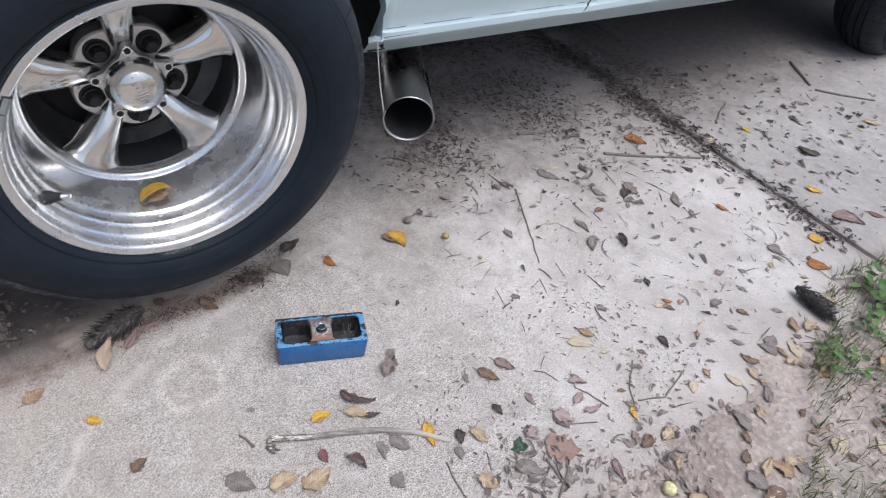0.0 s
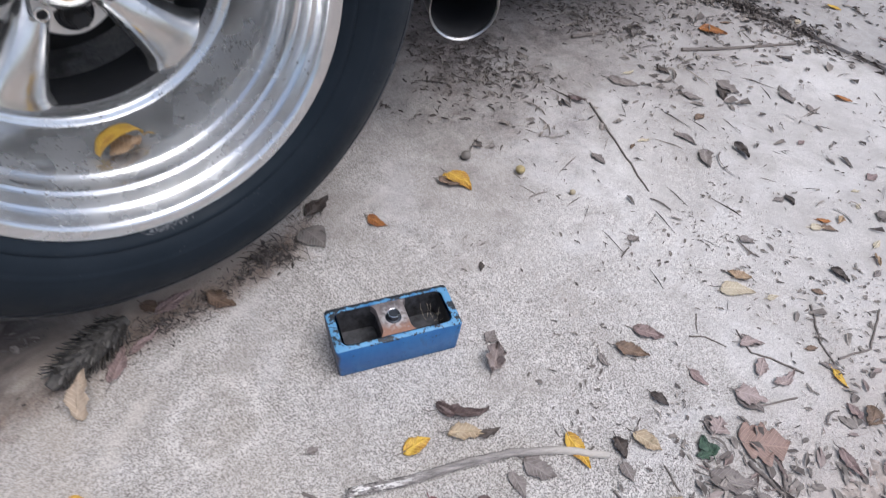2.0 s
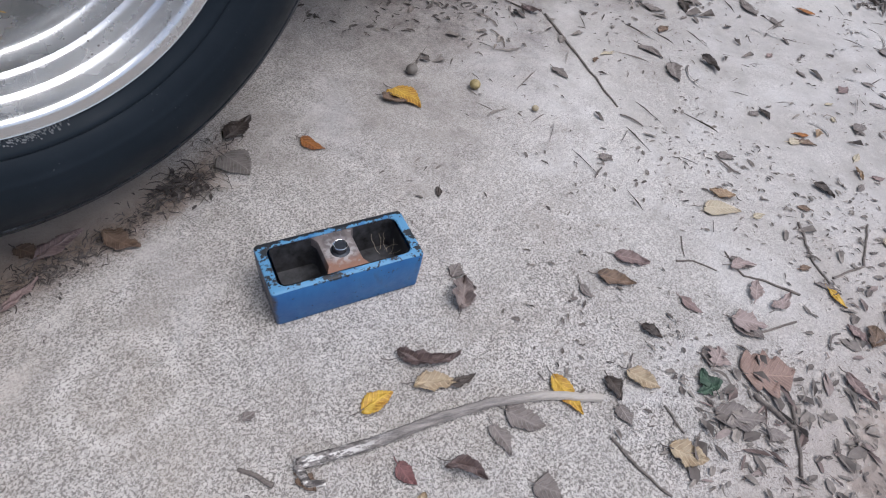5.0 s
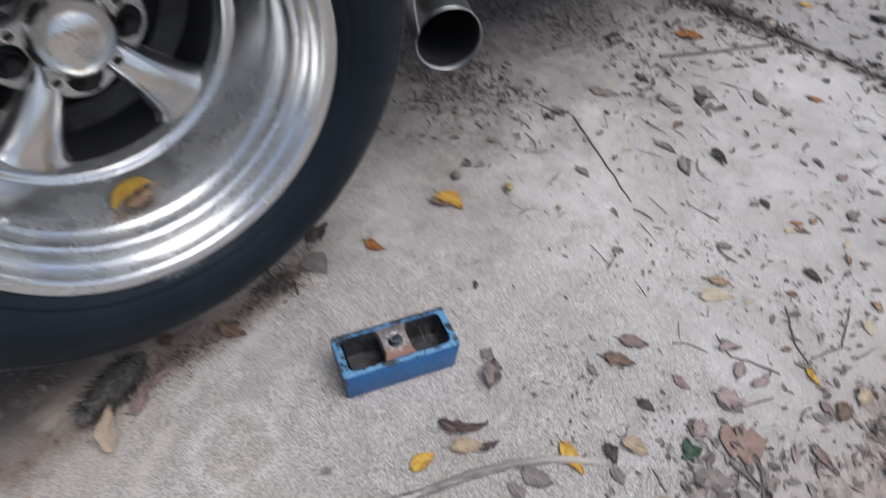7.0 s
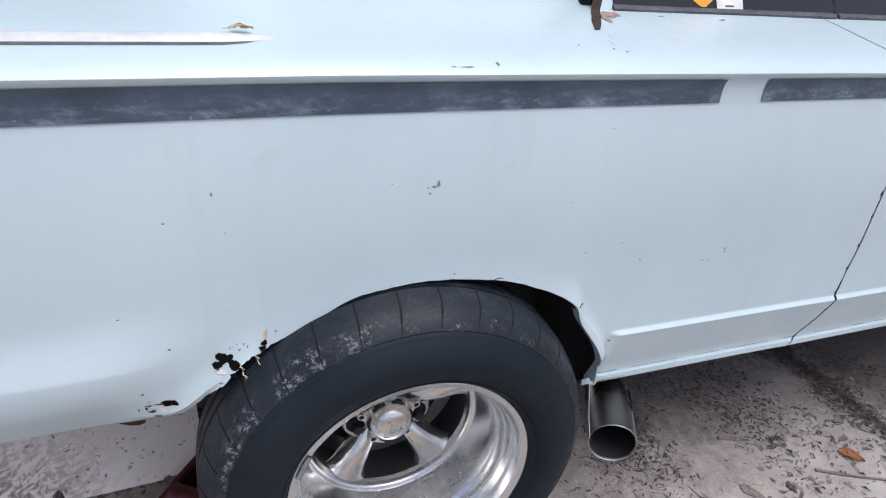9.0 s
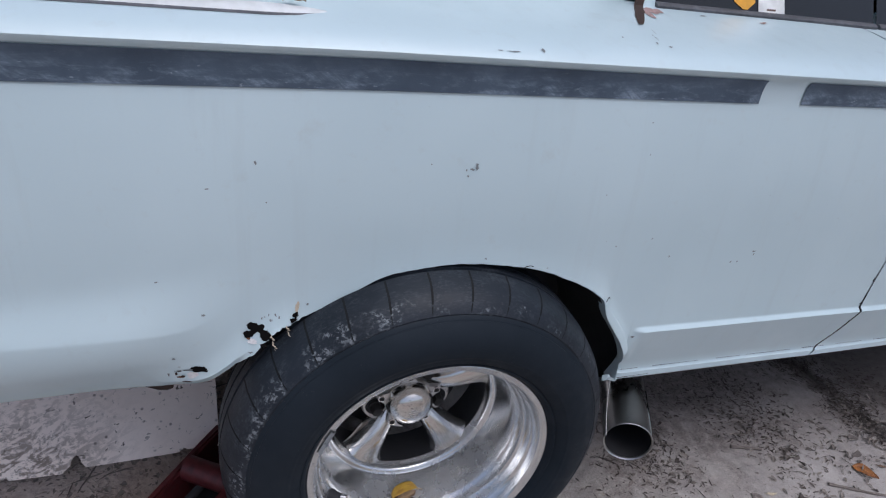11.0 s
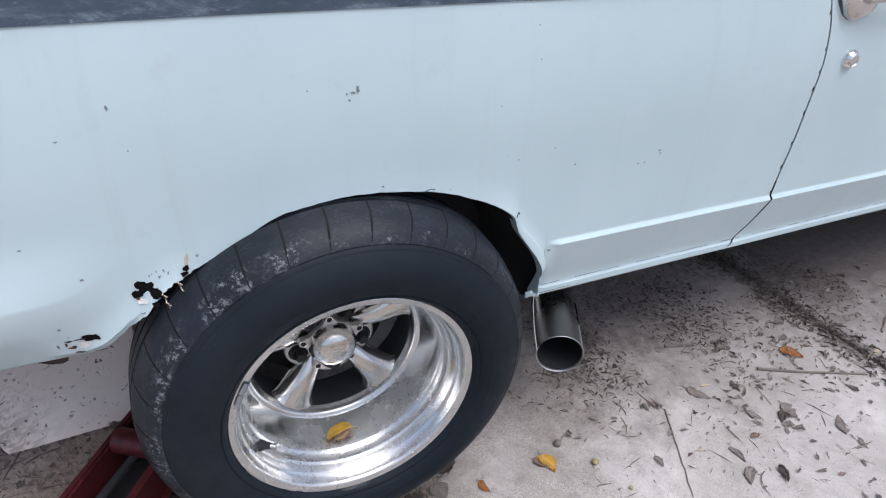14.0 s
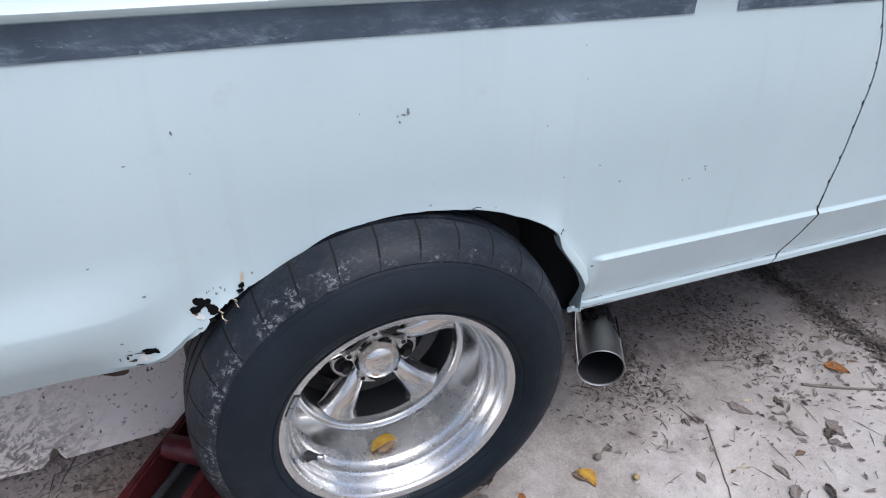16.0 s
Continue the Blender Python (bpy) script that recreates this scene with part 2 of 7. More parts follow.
    c = n.mix(n.math("MULTIPLY", n.ramp(n.cells(75), 0.22, 0.12), n.ramp(n.noise(11, 4, 0.6), 0.55, 0.66, 0, 0.6)), c, (0.19, 0.165, 0.145))
    # long faint drag marks
    drag = n.noise(1, 4, 0.6, n.coords((2.5, 42, 1), 38), 0.5)
    c = n.mix(n.ramp(both(drag, blot, 0.4), 0.80, 0.95, 0, 0.18), c, (0.70, 0.67, 0.65))

    def ring(cx, cy, radius, width, much, tone, c):
        d = n.math("SQRT", both(n.math("POWER", n.math("SUBTRACT", x, cx), 2.0), n.math("POWER", n.math("SUBTRACT", y, cy), 2.0)))
        d = both(d, n.math("SUBTRACT", blot, 0.5), 0.09)
        return n.mix(n.math("MULTIPLY", n.ramp(away(d, radius), width, width * 0.2), n.math("MULTIPLY", n.ramp(gap, 0.9, 0.3), n.ramp(both(mid, blot, 0.5), 0.58, 0.85, 0.15, much))), c, tone)

    def streak(x0, y0, x1, y1, width, much, tone, c):
        """A pale line of dust from one place to another."""
        long_ = math.hypot(x1 - x0, y1 - y0)
        ux, uy = (x1 - x0) / long_, (y1 - y0) / long_
        px, py = n.math("SUBTRACT", x, x0), n.math("SUBTRACT", y, y0)
        along = both(n.math("MULTIPLY", px, ux), n.math("MULTIPLY", py, uy))
        side = n.math("ABSOLUTE", both(both(n.math("MULTIPLY", px, -uy), n.math("MULTIPLY", py, ux)), n.math("SUBTRACT", blot, 0.5), 0.06))
        on = n.math("MULTIPLY", n.ramp(side, width, width * 0.25), n.math("MULTIPLY", n.ramp(along, 0.0, 0.04), n.ramp(along, long_, long_ - 0.04)))
        return n.mix(n.math("MULTIPLY", on, n.ramp(both(mid, grit, 0.5), 0.55, 0.95, 0.15, much)), c, tone)

    c = ring(-0.061, -0.195, 0.044, 0.015, 0.62, (0.70, 0.655, 0.605), c)
    c = ring(-0.006, -0.108, 0.0, 0.016, 0.9, (0.74, 0.70, 0.66), c)
    c = ring(0.565, -0.262, 0.012, 0.018, 0.6, (0.72, 0.68, 0.65), c)
    c = ring(0.63, -0.235, 0.010, 0.020, 0.5, (0.72, 0.68, 0.65), c)
    c = streak(-0.30, -0.29, -0.205, -0.185, 0.012, 0.8, (0.66, 0.60, 0.53), c)
    c = streak(-0.205, -0.185, -0.08, -0.11, 0.014, 0.55, (0.64, 0.58, 0.51), c)
    c = streak(-0.11, -0.105, 0.20, -0.030, 0.016, 0.45, (0.60, 0.555, 0.505), c)
    c = streak(0.20, -0.030, 0.42, 0.02, 0.012, 0.4, (0.62, 0.575, 0.53), c)
    smooth = n.math("MINIMUM", n.math("MINIMUM", n.math("MULTIPLY", n.math("SUBTRACT", 0.16, x), 14.0), n.math("MULTIPLY", n.math("ADD", x, 0.26), 14.0)), n.math("MINIMUM", n.math("MULTIPLY", n.math("ADD", y, 0.055), 22.0), n.math("MULTIPLY", n.math("SUBTRACT", 0.06, y), 22.0)))
    c = n.mix(n.ramp(both(smooth, n.math("SUBTRACT", blot, 0.5), 2.5), 0.0, 0.8, 0, 0.9), c, n.mix(mid, (0.37, 0.298, 0.238), (0.52, 0.435, 0.355)))
    # brown drift dirt along the wheel's track
    track = n.math("SUBTRACT", y, n.math("ADD", n.ramp(x, 0.10, 0.24, -0.029, 0.030), n.ramp(x, -0.05, -0.18, 0.0, -0.022)))
    track = both(n.math("SUBTRACT", 0.62, n.math("MULTIPLY", n.math("ABSOLUTE", track), n.ramp(x, 0.0, 0.16, 22.0, 30.0))), n.math("SUBTRACT", blot, 0.5), 1.5)
    track = n.math("MULTIPLY", n.ramp(track, -0.3, 0.6), n.math("MULTIPLY", n.ramp(x, 0.26, 0.15), n.ramp(x, -0.80, -0.45)))
    c = n.mix(n.math("MULTIPLY", track, n.ramp(mid, 0.32, 0.68, 0.95, 0.45)), c, n.mix(n.ramp(grit, 0.35, 0.65), (0.078, 0.052, 0.038), (0.30, 0.212, 0.155)))
    # trodden-in soil along the lawn edge, behind the wheel, round the joint
    wave = n.math("MULTIPLY", n.math("SUBTRACT", blot, 0.5), 3.2)
    edge = both(n.math("MULTIPLY", n.math("ADD", y, 0.63), -10.0), wave)
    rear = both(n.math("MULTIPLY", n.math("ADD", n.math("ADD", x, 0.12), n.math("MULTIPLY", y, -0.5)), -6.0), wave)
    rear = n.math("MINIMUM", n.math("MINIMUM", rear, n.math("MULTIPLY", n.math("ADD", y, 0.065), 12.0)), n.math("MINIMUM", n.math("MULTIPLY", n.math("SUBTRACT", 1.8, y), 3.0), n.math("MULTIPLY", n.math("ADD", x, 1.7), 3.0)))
    seam = n.math("SUBTRACT", n.math("ADD", 0.95, wave), n.math("MULTIPLY", away(x, 1.468), 22.0))
    soil = n.ramp(edge, -0.5, 1.3, 0, 0.95)
    # old stain by the pipe, carried on under the car as painted shade
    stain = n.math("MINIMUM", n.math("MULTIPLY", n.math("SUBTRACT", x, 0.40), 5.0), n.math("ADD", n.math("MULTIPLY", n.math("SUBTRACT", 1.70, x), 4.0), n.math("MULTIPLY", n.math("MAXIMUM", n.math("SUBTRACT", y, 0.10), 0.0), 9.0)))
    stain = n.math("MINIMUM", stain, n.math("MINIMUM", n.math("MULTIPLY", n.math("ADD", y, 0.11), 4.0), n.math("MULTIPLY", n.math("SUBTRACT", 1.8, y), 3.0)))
    grime_shade = n.ramp(both(stain, wave, 1.3), -0.5, 1.7, 0, 0.95)
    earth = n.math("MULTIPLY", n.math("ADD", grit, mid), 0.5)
    c = n.mix(grime_shade, c, n.mix(n.ramp(earth, 0.38, 0.60), (0.052, 0.041, 0.037), (0.290, 0.245, 0.222)))
    film = n.math("MULTIPLY", n.ramp(x, 0.55, 1.35), n.ramp(both(broad, blot, 0.5), 0.55, 0.95, 0.70, 0.20))
    c = n.mix(film, c, n.mix(mid, (0.24, 0.215, 0.20), (0.44, 0.405, 0.385)))
    # the car's shade past the joint, painted into the slab colour
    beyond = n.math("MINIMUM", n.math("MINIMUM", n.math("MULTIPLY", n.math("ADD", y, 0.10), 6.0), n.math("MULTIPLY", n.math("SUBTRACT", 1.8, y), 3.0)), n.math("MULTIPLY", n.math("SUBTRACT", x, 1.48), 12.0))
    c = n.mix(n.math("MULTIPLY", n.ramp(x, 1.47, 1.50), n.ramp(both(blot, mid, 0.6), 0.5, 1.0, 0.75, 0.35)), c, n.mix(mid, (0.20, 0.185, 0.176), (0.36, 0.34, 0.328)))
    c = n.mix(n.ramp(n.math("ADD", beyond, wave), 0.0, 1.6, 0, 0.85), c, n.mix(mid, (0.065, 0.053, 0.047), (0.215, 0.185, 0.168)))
    c = n.mix(n.ramp(seam, 0.0, 0.9, 0, 0.8), c, n.mix(mid, (0.045, 0.036, 0.031), (0.19, 0.155, 0.135)))
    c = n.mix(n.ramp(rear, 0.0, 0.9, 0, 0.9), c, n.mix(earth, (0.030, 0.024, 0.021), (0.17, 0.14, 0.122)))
    clod = n.math("SQRT", both(n.math("POWER", n.math("ADD", x, 0.310), 2.0), n.math("POWER", n.math("SUBTRACT", y, 0.075), 2.0)))
    c = n.mix(n.ramp(both(clod, n.math("SUBTRACT", blot, 0.5), 0.08), 0.095, 0.050, 0, 0.9), c, n.mix(earth, (0.020, 0.016, 0.015), (0.10, 0.083, 0.074)))
    c = n.mix(soil, c, n.mix(earth, (0.26, 0.218, 0.19), (0.60, 0.53, 0.48)))
    n.color(c).rough(n.ramp(grit, 0.3, 0.7, 0.8, 0.97))
    relief = both(n.math("MULTIPLY", n.math("SUBTRACT", 1.0, gap), n.math("MULTIPLY", worn, 0.30)), grit, 0.22)
    return n.bump(both(relief, mid, 0.35), 0.8, 0.0026).m


def soil_material():
    n = Nodes("leafy_soil", 0.95)
    a, b, c = n.noise(6, 5, 0.65), n.noise(60, 5, 0.7), n.cells(70)
    col = n.mix(n.ramp(a, 0.35, 0.65), (0.29, 0.235, 0.20), (0.47, 0.40, 0.35))
    col = n.mix(n.ramp(b, 0.5, 0.75), col, (0.56, 0.50, 0.45))
    return n.color(col).bump(n.math("ADD", b, c), 0.7, 0.01).m


def leaf_material(name, a, b):
    """Dry leaf: blotches, a pale midrib and side veins that run out from it, small dark spots."""
    n = Nodes(name, 0.6)
    x, y, z = n.axes()
    blot, fine, r = n.noise(55, 4, 0.65), n.noise(400, 3), n.random()
    off = n.math("ABSOLUTE", y)
    side = n.math("FRACT", n.math("ADD", n.math("MULTIPLY", n.math("SUBTRACT", x, n.math("MULTIPLY", off, 0.9)), 190.0), n.math("MULTIPLY", blot, 0.8)))
    vein = n.math("MAXIMUM", n.ramp(n.math("ABSOLUTE", n.math("SUBTRACT", side, 0.5)), 0.13, 0.02), n.ramp(off, 0.0011, 0.0004))
    c = n.mix(n.ramp(blot, 0.42, 0.66), a, b)
    c = n.mix(n.ramp(fine, 0.62, 0.72, 0, 0.5), c, tuple(v * 0.35 for v in b))
    c = n.mix(n.math("MULTIPLY", r, 0.45), c, b)
    c = n.mix(n.math("MULTIPLY", vein, n.ramp(blot, 0.3, 0.6, 0.15, 0.5)), c, tuple(min(1, v * 1.5 + 0.02) for v in a))
    c = n.mix(n.ramp(n.cells(210), 0.13, 0.07, 0, 0.5), c, tuple(v * 0.3 for v in b))
    return n.color(c).bump(n.math("ADD", n.math("MULTIPLY", vein, 1.2), n.math("ADD", fine, blot)), 0.5, 0.0008).m


def blue_block_material():
    n = Nodes("chipped_blue_enamel", 0.4)
    x, y, z = n.axes()
    chip, fine = n.noise(75, 6, 0.7), n.noise(300, 3)
    smear = n.noise(1, 3, 0.6, n.coords((40, 40, 15)))
    rim = n.math("MAXIMUM", n.ramp(z, 0.0462, 0.0490, 0, 0.13), n.ramp(n.math("ABSOLUTE", x), 0.070, 0.0758, 0, 0.10))
    bare = n.ramp(n.math("ADD", n.math("ADD", chip, n.math("MULTIPLY", fine, 0.1)), rim), 0.70, 0.72)
    c = n.mix(n.ramp(smear, 0.35, 0.65), (0.016, 0.105, 0.30), (0.030, 0.150, 0.37))
    c = n.mix(n.ramp(smear, 0.62, 0.76, 0, 0.8), c, (0.035, 0.035, 0.035))
    worn = n.ramp(n.math("ADD", n.noise(24, 4, 0.6), n.ramp(z, 0.0480, 0.0498, -0.3, 0.14)), 0.44, 0.56, 0, 0.85)
    c = n.mix(worn, c, (0.13, 0.315, 0.50))
    # left end: its shaded side painted dark, together with black dirt
    c = n.mix(n.math("MULTIPLY", n.ramp(n.math("ADD", n.math("MULTIPLY", x, -60.0), chip), 4.75, 5.05, 0, 0.9), n.ramp(z, 0.0490, 0.0455)), c, n.mix(chip, (0.020, 0.026, 0.036), (0.085, 0.062, 0.050)))
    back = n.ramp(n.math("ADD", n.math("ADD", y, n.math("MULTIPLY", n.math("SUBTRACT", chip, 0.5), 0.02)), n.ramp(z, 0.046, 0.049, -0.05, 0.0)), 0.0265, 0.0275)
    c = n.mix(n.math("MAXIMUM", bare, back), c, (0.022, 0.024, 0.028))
    return n.color(c).rough(n.ramp(chip, 0.3, 0.7, 0.3, 0.5)).bump(n.math("SUBTRACT", fine, bare), 0.3, 0.0006).m


def bare_steel_material():
    n = Nodes("greasy_bare_steel", 0.5, 0.3)
    x, y, z = n.axes()
    a, b = n.noise(40, 5, 0.65, n.coords((1, 0.35, 1))), n.noise(200, 3)
    c = n.mix(n.ramp(a, 0.35, 0.62), (0.085, 0.075, 0.078), (0.26, 0.215, 0.20))
    c = n.mix(n.math("MULTIPLY", n.ramp(n.math("ADD", y, n.math("MULTIPLY", a, -0.02)), -0.016, -0.026), 0.75), c, (0.34, 0.165, 0.10))
    around = n.math("SQRT", n.math("ADD", n.math("POWER", x, 2.0), n.math("POWER", y, 2.0)))
    c = n.mix(n.math("MULTIPLY", n.ramp(around, 0.020, 0.011), n.ramp(b, 0.42, 0.55, 0.1, 0.85)), c, (0.52, 0.48, 0.46))
    c = n.mix(n.ramp(b, 0.6, 0.72, 0, 0.7), c, (0.36, 0.34, 0.34))
    return n.color(c).bump(b, 0.3, 0.0006).m


def bark_material(name, a, b, peel=False):
    n = Nodes(name, 0.85)
    s, f = n.noise(1, 6, 0.75, n.coords((30, 260, 260), 32)), n.noise(260, 4)
    c = n.mix(n.ramp(s, 0.35, 0.65), a, b)
    if peel:
        x, y, z = n.axes()
        bits = n.noise(1, 4, 0.7, n.coords((60, 150, 150), 32))
        c = n.mix(n.math("MULTIPLY", n.ramp(bits, 0.50, 0.56), n.ramp(x, 0.085, 0.03)), c, (0.07, 0.06, 0.055))
        c = n.mix(n.math("MULTIPLY", n.ramp(bits, 0.46, 0.42), n.ramp(x, 0.085, 0.03)), c, (0.72, 0.68, 0.63))
        c = n.mix(n.ramp(x, 0.17, 0.22, 0, 0.6), c, (0.62, 0.56, 0.49))
    return n.color(c).bump(n.math("ADD", s, f), 0.4, 0.0015).m


def scraps_material(name, tones, by_object=False):
    n = Nodes(name, 0.85)
    r = n.random() if by_object else n.island()
    c = tones[0]
    for i, tone in enumerate(tones[1:], 1):
        c = n.mix(n.ramp(r, (i - 0.2) / len(tones), (i + 0.2) / len(tones)), c, tone)
    return n.color(n.mix(n.noise(150, 3), c, tuple(v * 0.6 for v in tones[0]))).m


PAINT = paint_material()
STRIPE = stripe_material()
SIDEWALL, TREAD = rubber_material(False), rubber_material(True)
BARREL = alloy_material("polished_alloy_barrel", 0.15, 0.27, (0.74, 0.75, 0.755), 0.24)
SPOKE = alloy_material("polished_alloy_spoke", 0.10, 0.22, (0.74, 0.725, 0.69), 0.30)
FLANGE = alloy_material("machined_alloy_flange", 0.38, 0.55, (0.74, 0.72, 0.69), 0.5)
CHROME = alloy_material("chrome_trim", 0.06, 0.2, (0.8, 0.8, 0.8))
PIPE = alloy_material("heat_dulled_pipe", 0.22, 0.45, (0.53, 0.52, 0.51))
SOOT = plain("soot", (0.020, 0.020, 0.022), 0.85)
UNDER = plain("undercoat_black", (0.027, 0.028, 0.031), 0.8)
IRON = plain("brake_iron", (0.022, 0.021, 0.021), 0.6, 0.3)
RUST = plain("rust", (0.17, 0.075, 0.035), 0.9, 0, 0.5, 120)
RUST_HOLE = plain("rust_hole_dark", (0.005, 0.0045, 0.0045), 0.9, 0, 0.3)
RUST_HOLE.node_tree.nodes["Principled BSDF"].inputs["Specular IOR Level"].default_value = 0.1
RUST_FLAKE = plain("dark_rust_flake", (0.045, 0.028, 0.022), 0.9, 0, 0.5, 150)
CREAM_STRIP = plain("weathered_pale_strip", (0.66, 0.68, 0.67), 0.45, 0, 0.15, 60)
SCUFF = plain("rubbed_rubber", (0.11, 0.115, 0.12), 0.8, 0, 0.4, 300)
BARE_EDGE = plain("bared_chalky_edge", (0.70, 0.69, 0.68), 0.7, 0, 0.2, 150)
GROOVE = plain("tread_groove_black", (0.0040, 0.0045, 0.0055), 0.9)
JAMB = plain("dirty_jamb_paint", (0.46, 0.54, 0.57), 0.7, 0, 0.4, 90)
PRIMER = plain("grey_primer", (0.20, 0.215, 0.22), 0.7)
FILLER = plain("cream_filler", (0.52, 0.44, 0.33), 0.8)
SEAL = plain("aged_window_rubber", (0.085, 0.088, 0.098), 0.6, 0, 0.5, 90)
JACK_RED = plain("worn_red_enamel", (0.092, 0.0160, 0.0180), 0.45, 0, 0.5, 60)
JACK_DUSTY = plain("dusty_red_enamel", (0.125, 0.050, 0.043), 0.7, 0, 0.5, 60)
JACK_STEEL = plain("dirty_steel", (0.13, 0.12, 0.115), 0.5, 0.5)
CONCRETE, SOIL = concrete_material(), soil_material()


def heap_material():
    n = Nodes("brown_root_soil", 0.95)
    a, b = n.noise(9, 5, 0.65), n.noise(75, 6, 0.75)
    fibre = n.noise(34, 5, 0.7, None, 1.0)
    col = n.mix(n.ramp(a, 0.36, 0.64), (0.36, 0.285, 0.245), (0.60, 0.50, 0.44))
    col = n.mix(n.ramp(b, 0.42, 0.70), col, (0.72, 0.63, 0.56))
    col = n.mix(n.ramp(fibre, 0.56, 0.64, 0, 0.85), col, (0.19, 0.15, 0.128))
    return n.color(col).bump(n.math("ADD", b, fibre), 1.0, 0.012).m


HEAP = heap_material()
BLUE, STEEL = blue_block_material(), bare_steel_material()
BOLT = plain("worn_bolt_steel", (0.055, 0.060, 0.072), 0.35, 0.6, 0.6, 200)
POCKET = plain("pocket_grime", (0.050, 0.049, 0.052), 0.45, 0.2, 0.8, 120)
STICK = bark_material("weathered_stick", (0.13, 0.115, 0.105), (0.37, 0.33, 0.30), True)
TWIG = bark_material("dark_twig", (0.11, 0.090, 0.078), (0.25, 0.212, 0.185))
LITTER = scraps_material("dry_leaf_scraps", [(0.16, 0.133, 0.118), (0.29, 0.248, 0.218), (0.41, 0.36, 0.315), (0.22, 0.186, 0.164), (0.50, 0.436, 0.376), (0.35, 0.303, 0.266)])
MULCH = scraps_material("mauve_mulch", [(0.25, 0.185, 0.165), (0.36, 0.285, 0.26), (0.46, 0.38, 0.345), (0.19, 0.14, 0.125), (0.40, 0.315, 0.285)])
LITTER_DARK = scraps_material("matted_leaf_scraps", [(0.080, 0.064, 0.056), (0.13, 0.105, 0.092), (0.20, 0.168, 0.15), (0.105, 0.085, 0.075), (0.28, 0.24, 0.21)])
GRASS = scraps_material("lawn_blades", [(0.085, 0.125, 0.040), (0.14, 0.18, 0.062), (0.22, 0.22, 0.10), (0.36, 0.31, 0.19), (0.11, 0.155, 0.05), (0.30, 0.26, 0.15)])


def board_material():
    n = Nodes("muddy_white_board", 0.55)
    x, y, z = n.axes()
    a, b = n.noise(5, 5, 0.7, None, 0.8), n.noise(60, 5, 0.7, None, 0.6)
    col = n.mix(n.ramp(a, 0.3, 0.7), (0.84, 0.725, 0.645), (0.93, 0.825, 0.75))
    streak = n.noise(1, 6, 0.75, n.coords((14, 60, 60), -38), 0.9)
    low = n.math("MULTIPLY", n.ramp(y, 0.47, 0.36, 0.0, 1.0), n.ramp(x, -0.50, -0.68, 0.06, 1.0))
    col = n.mix(n.math("MULTIPLY", n.ramp(n.math("MULTIPLY", streak, n.math("ADD", b, 0.5)), 0.46, 0.56), n.math("MULTIPLY", low, 0.9)), col, (0.20, 0.150, 0.115))
    fleck = n.math("MULTIPLY", n.ramp(n.noise(80, 3, 0.5, n.coords((1.0, 1.5, 1.0), -20), 1.0), 0.64, 0.68), n.ramp(n.noise(9, 3), 0.42, 0.60, 0.15, 1.0))
    col = n.mix(fleck, col, (0.11, 0.085, 0.068))
    col = n.mix(n.math("MULTIPLY", n.ramp(n.cells(48), 0.20, 0.10), n.ramp(n.noise(13, 3, 0.6), 0.50, 0.60, 0, 0.9)), col, (0.17, 0.135, 0.11))
    return n.color(col).bump(b, 0.25, 0.001).m


BOARD = board_material()
GLASS = Nodes("tinted_window_glass", 0.03)
GLASS.color((0.012, 0.014, 0.015))
GLASS.b.inputs["IOR"].default_value = 1.5
GLASS = GLASS.m


# ---- mesh helpers ----
def thing(name, at, label, category, group="", kind=""):
    """An Empty at the base of a thing, to hold its parts."""
    ob = new(name)
    ob.empty_display_size = 0.05
    ob.location = at
    return tagged(ob, label, category, group, kind)


def finish(bm, name, material, smooth=True):
    bmesh.ops.recalc_face_normals(bm, faces=bm.faces)
    me = bpy.data.meshes.new(name)
    bm.to_mesh(me)
    bm.free()
    for m in material if isinstance(material, (list, tuple)) else (material,):
        me.materials.append(m)
    if smooth:
        me.shade_smooth()
        me.set_sharp_from_angle(angle=radians(38))
    return me


def part(name, bm, material, parent=None, label="", smooth=True):
    """Links a bmesh, given in world places, as one object under its thing or part."""
    ob = new(name, finish(bm, name, material, smooth))
    if parent:
        ob.parent = parent
        if not parent.parent:
            ob.matrix_parent_inverse = parent.matrix_basis.inverted()
    return tagged(ob, label)


def grid(bm, rows, close=False, cap=False):
    """Faces over rows of places; close: each row is a ring."""
    vs = [[bm.verts.new(p) for p in row] for row in rows]
    for a, b in zip(vs, vs[1:]):
        k = len(a)
        for i in range(k if close else k - 1):
            j = (i + 1) % k
            bm.faces.new((a[i], a[j], b[j], b[i]))
    if cap:
        bm.faces.new(vs[0])
        bm.faces.new(vs[-1])
    return vs


def lathe(bm, profile, centre, n=96, a0=0.0, a1=2 * math.pi):
    """Turns (y, r) pairs about the wheel's axle, which runs along y."""
    cx, cy, cz = centre
    whole = abs(a1 - a0 - 2 * math.pi) < 1e-6
    k = n if whole else n + 1
    rows = [[(cx + r * math.cos(a0 + (a1 - a0) * i / n), cy + y, cz + r * math.sin(a0 + (a1 - a0) * i / n)) for i in range(k)] for y, r in profile]
    return grid(bm, rows, whole)


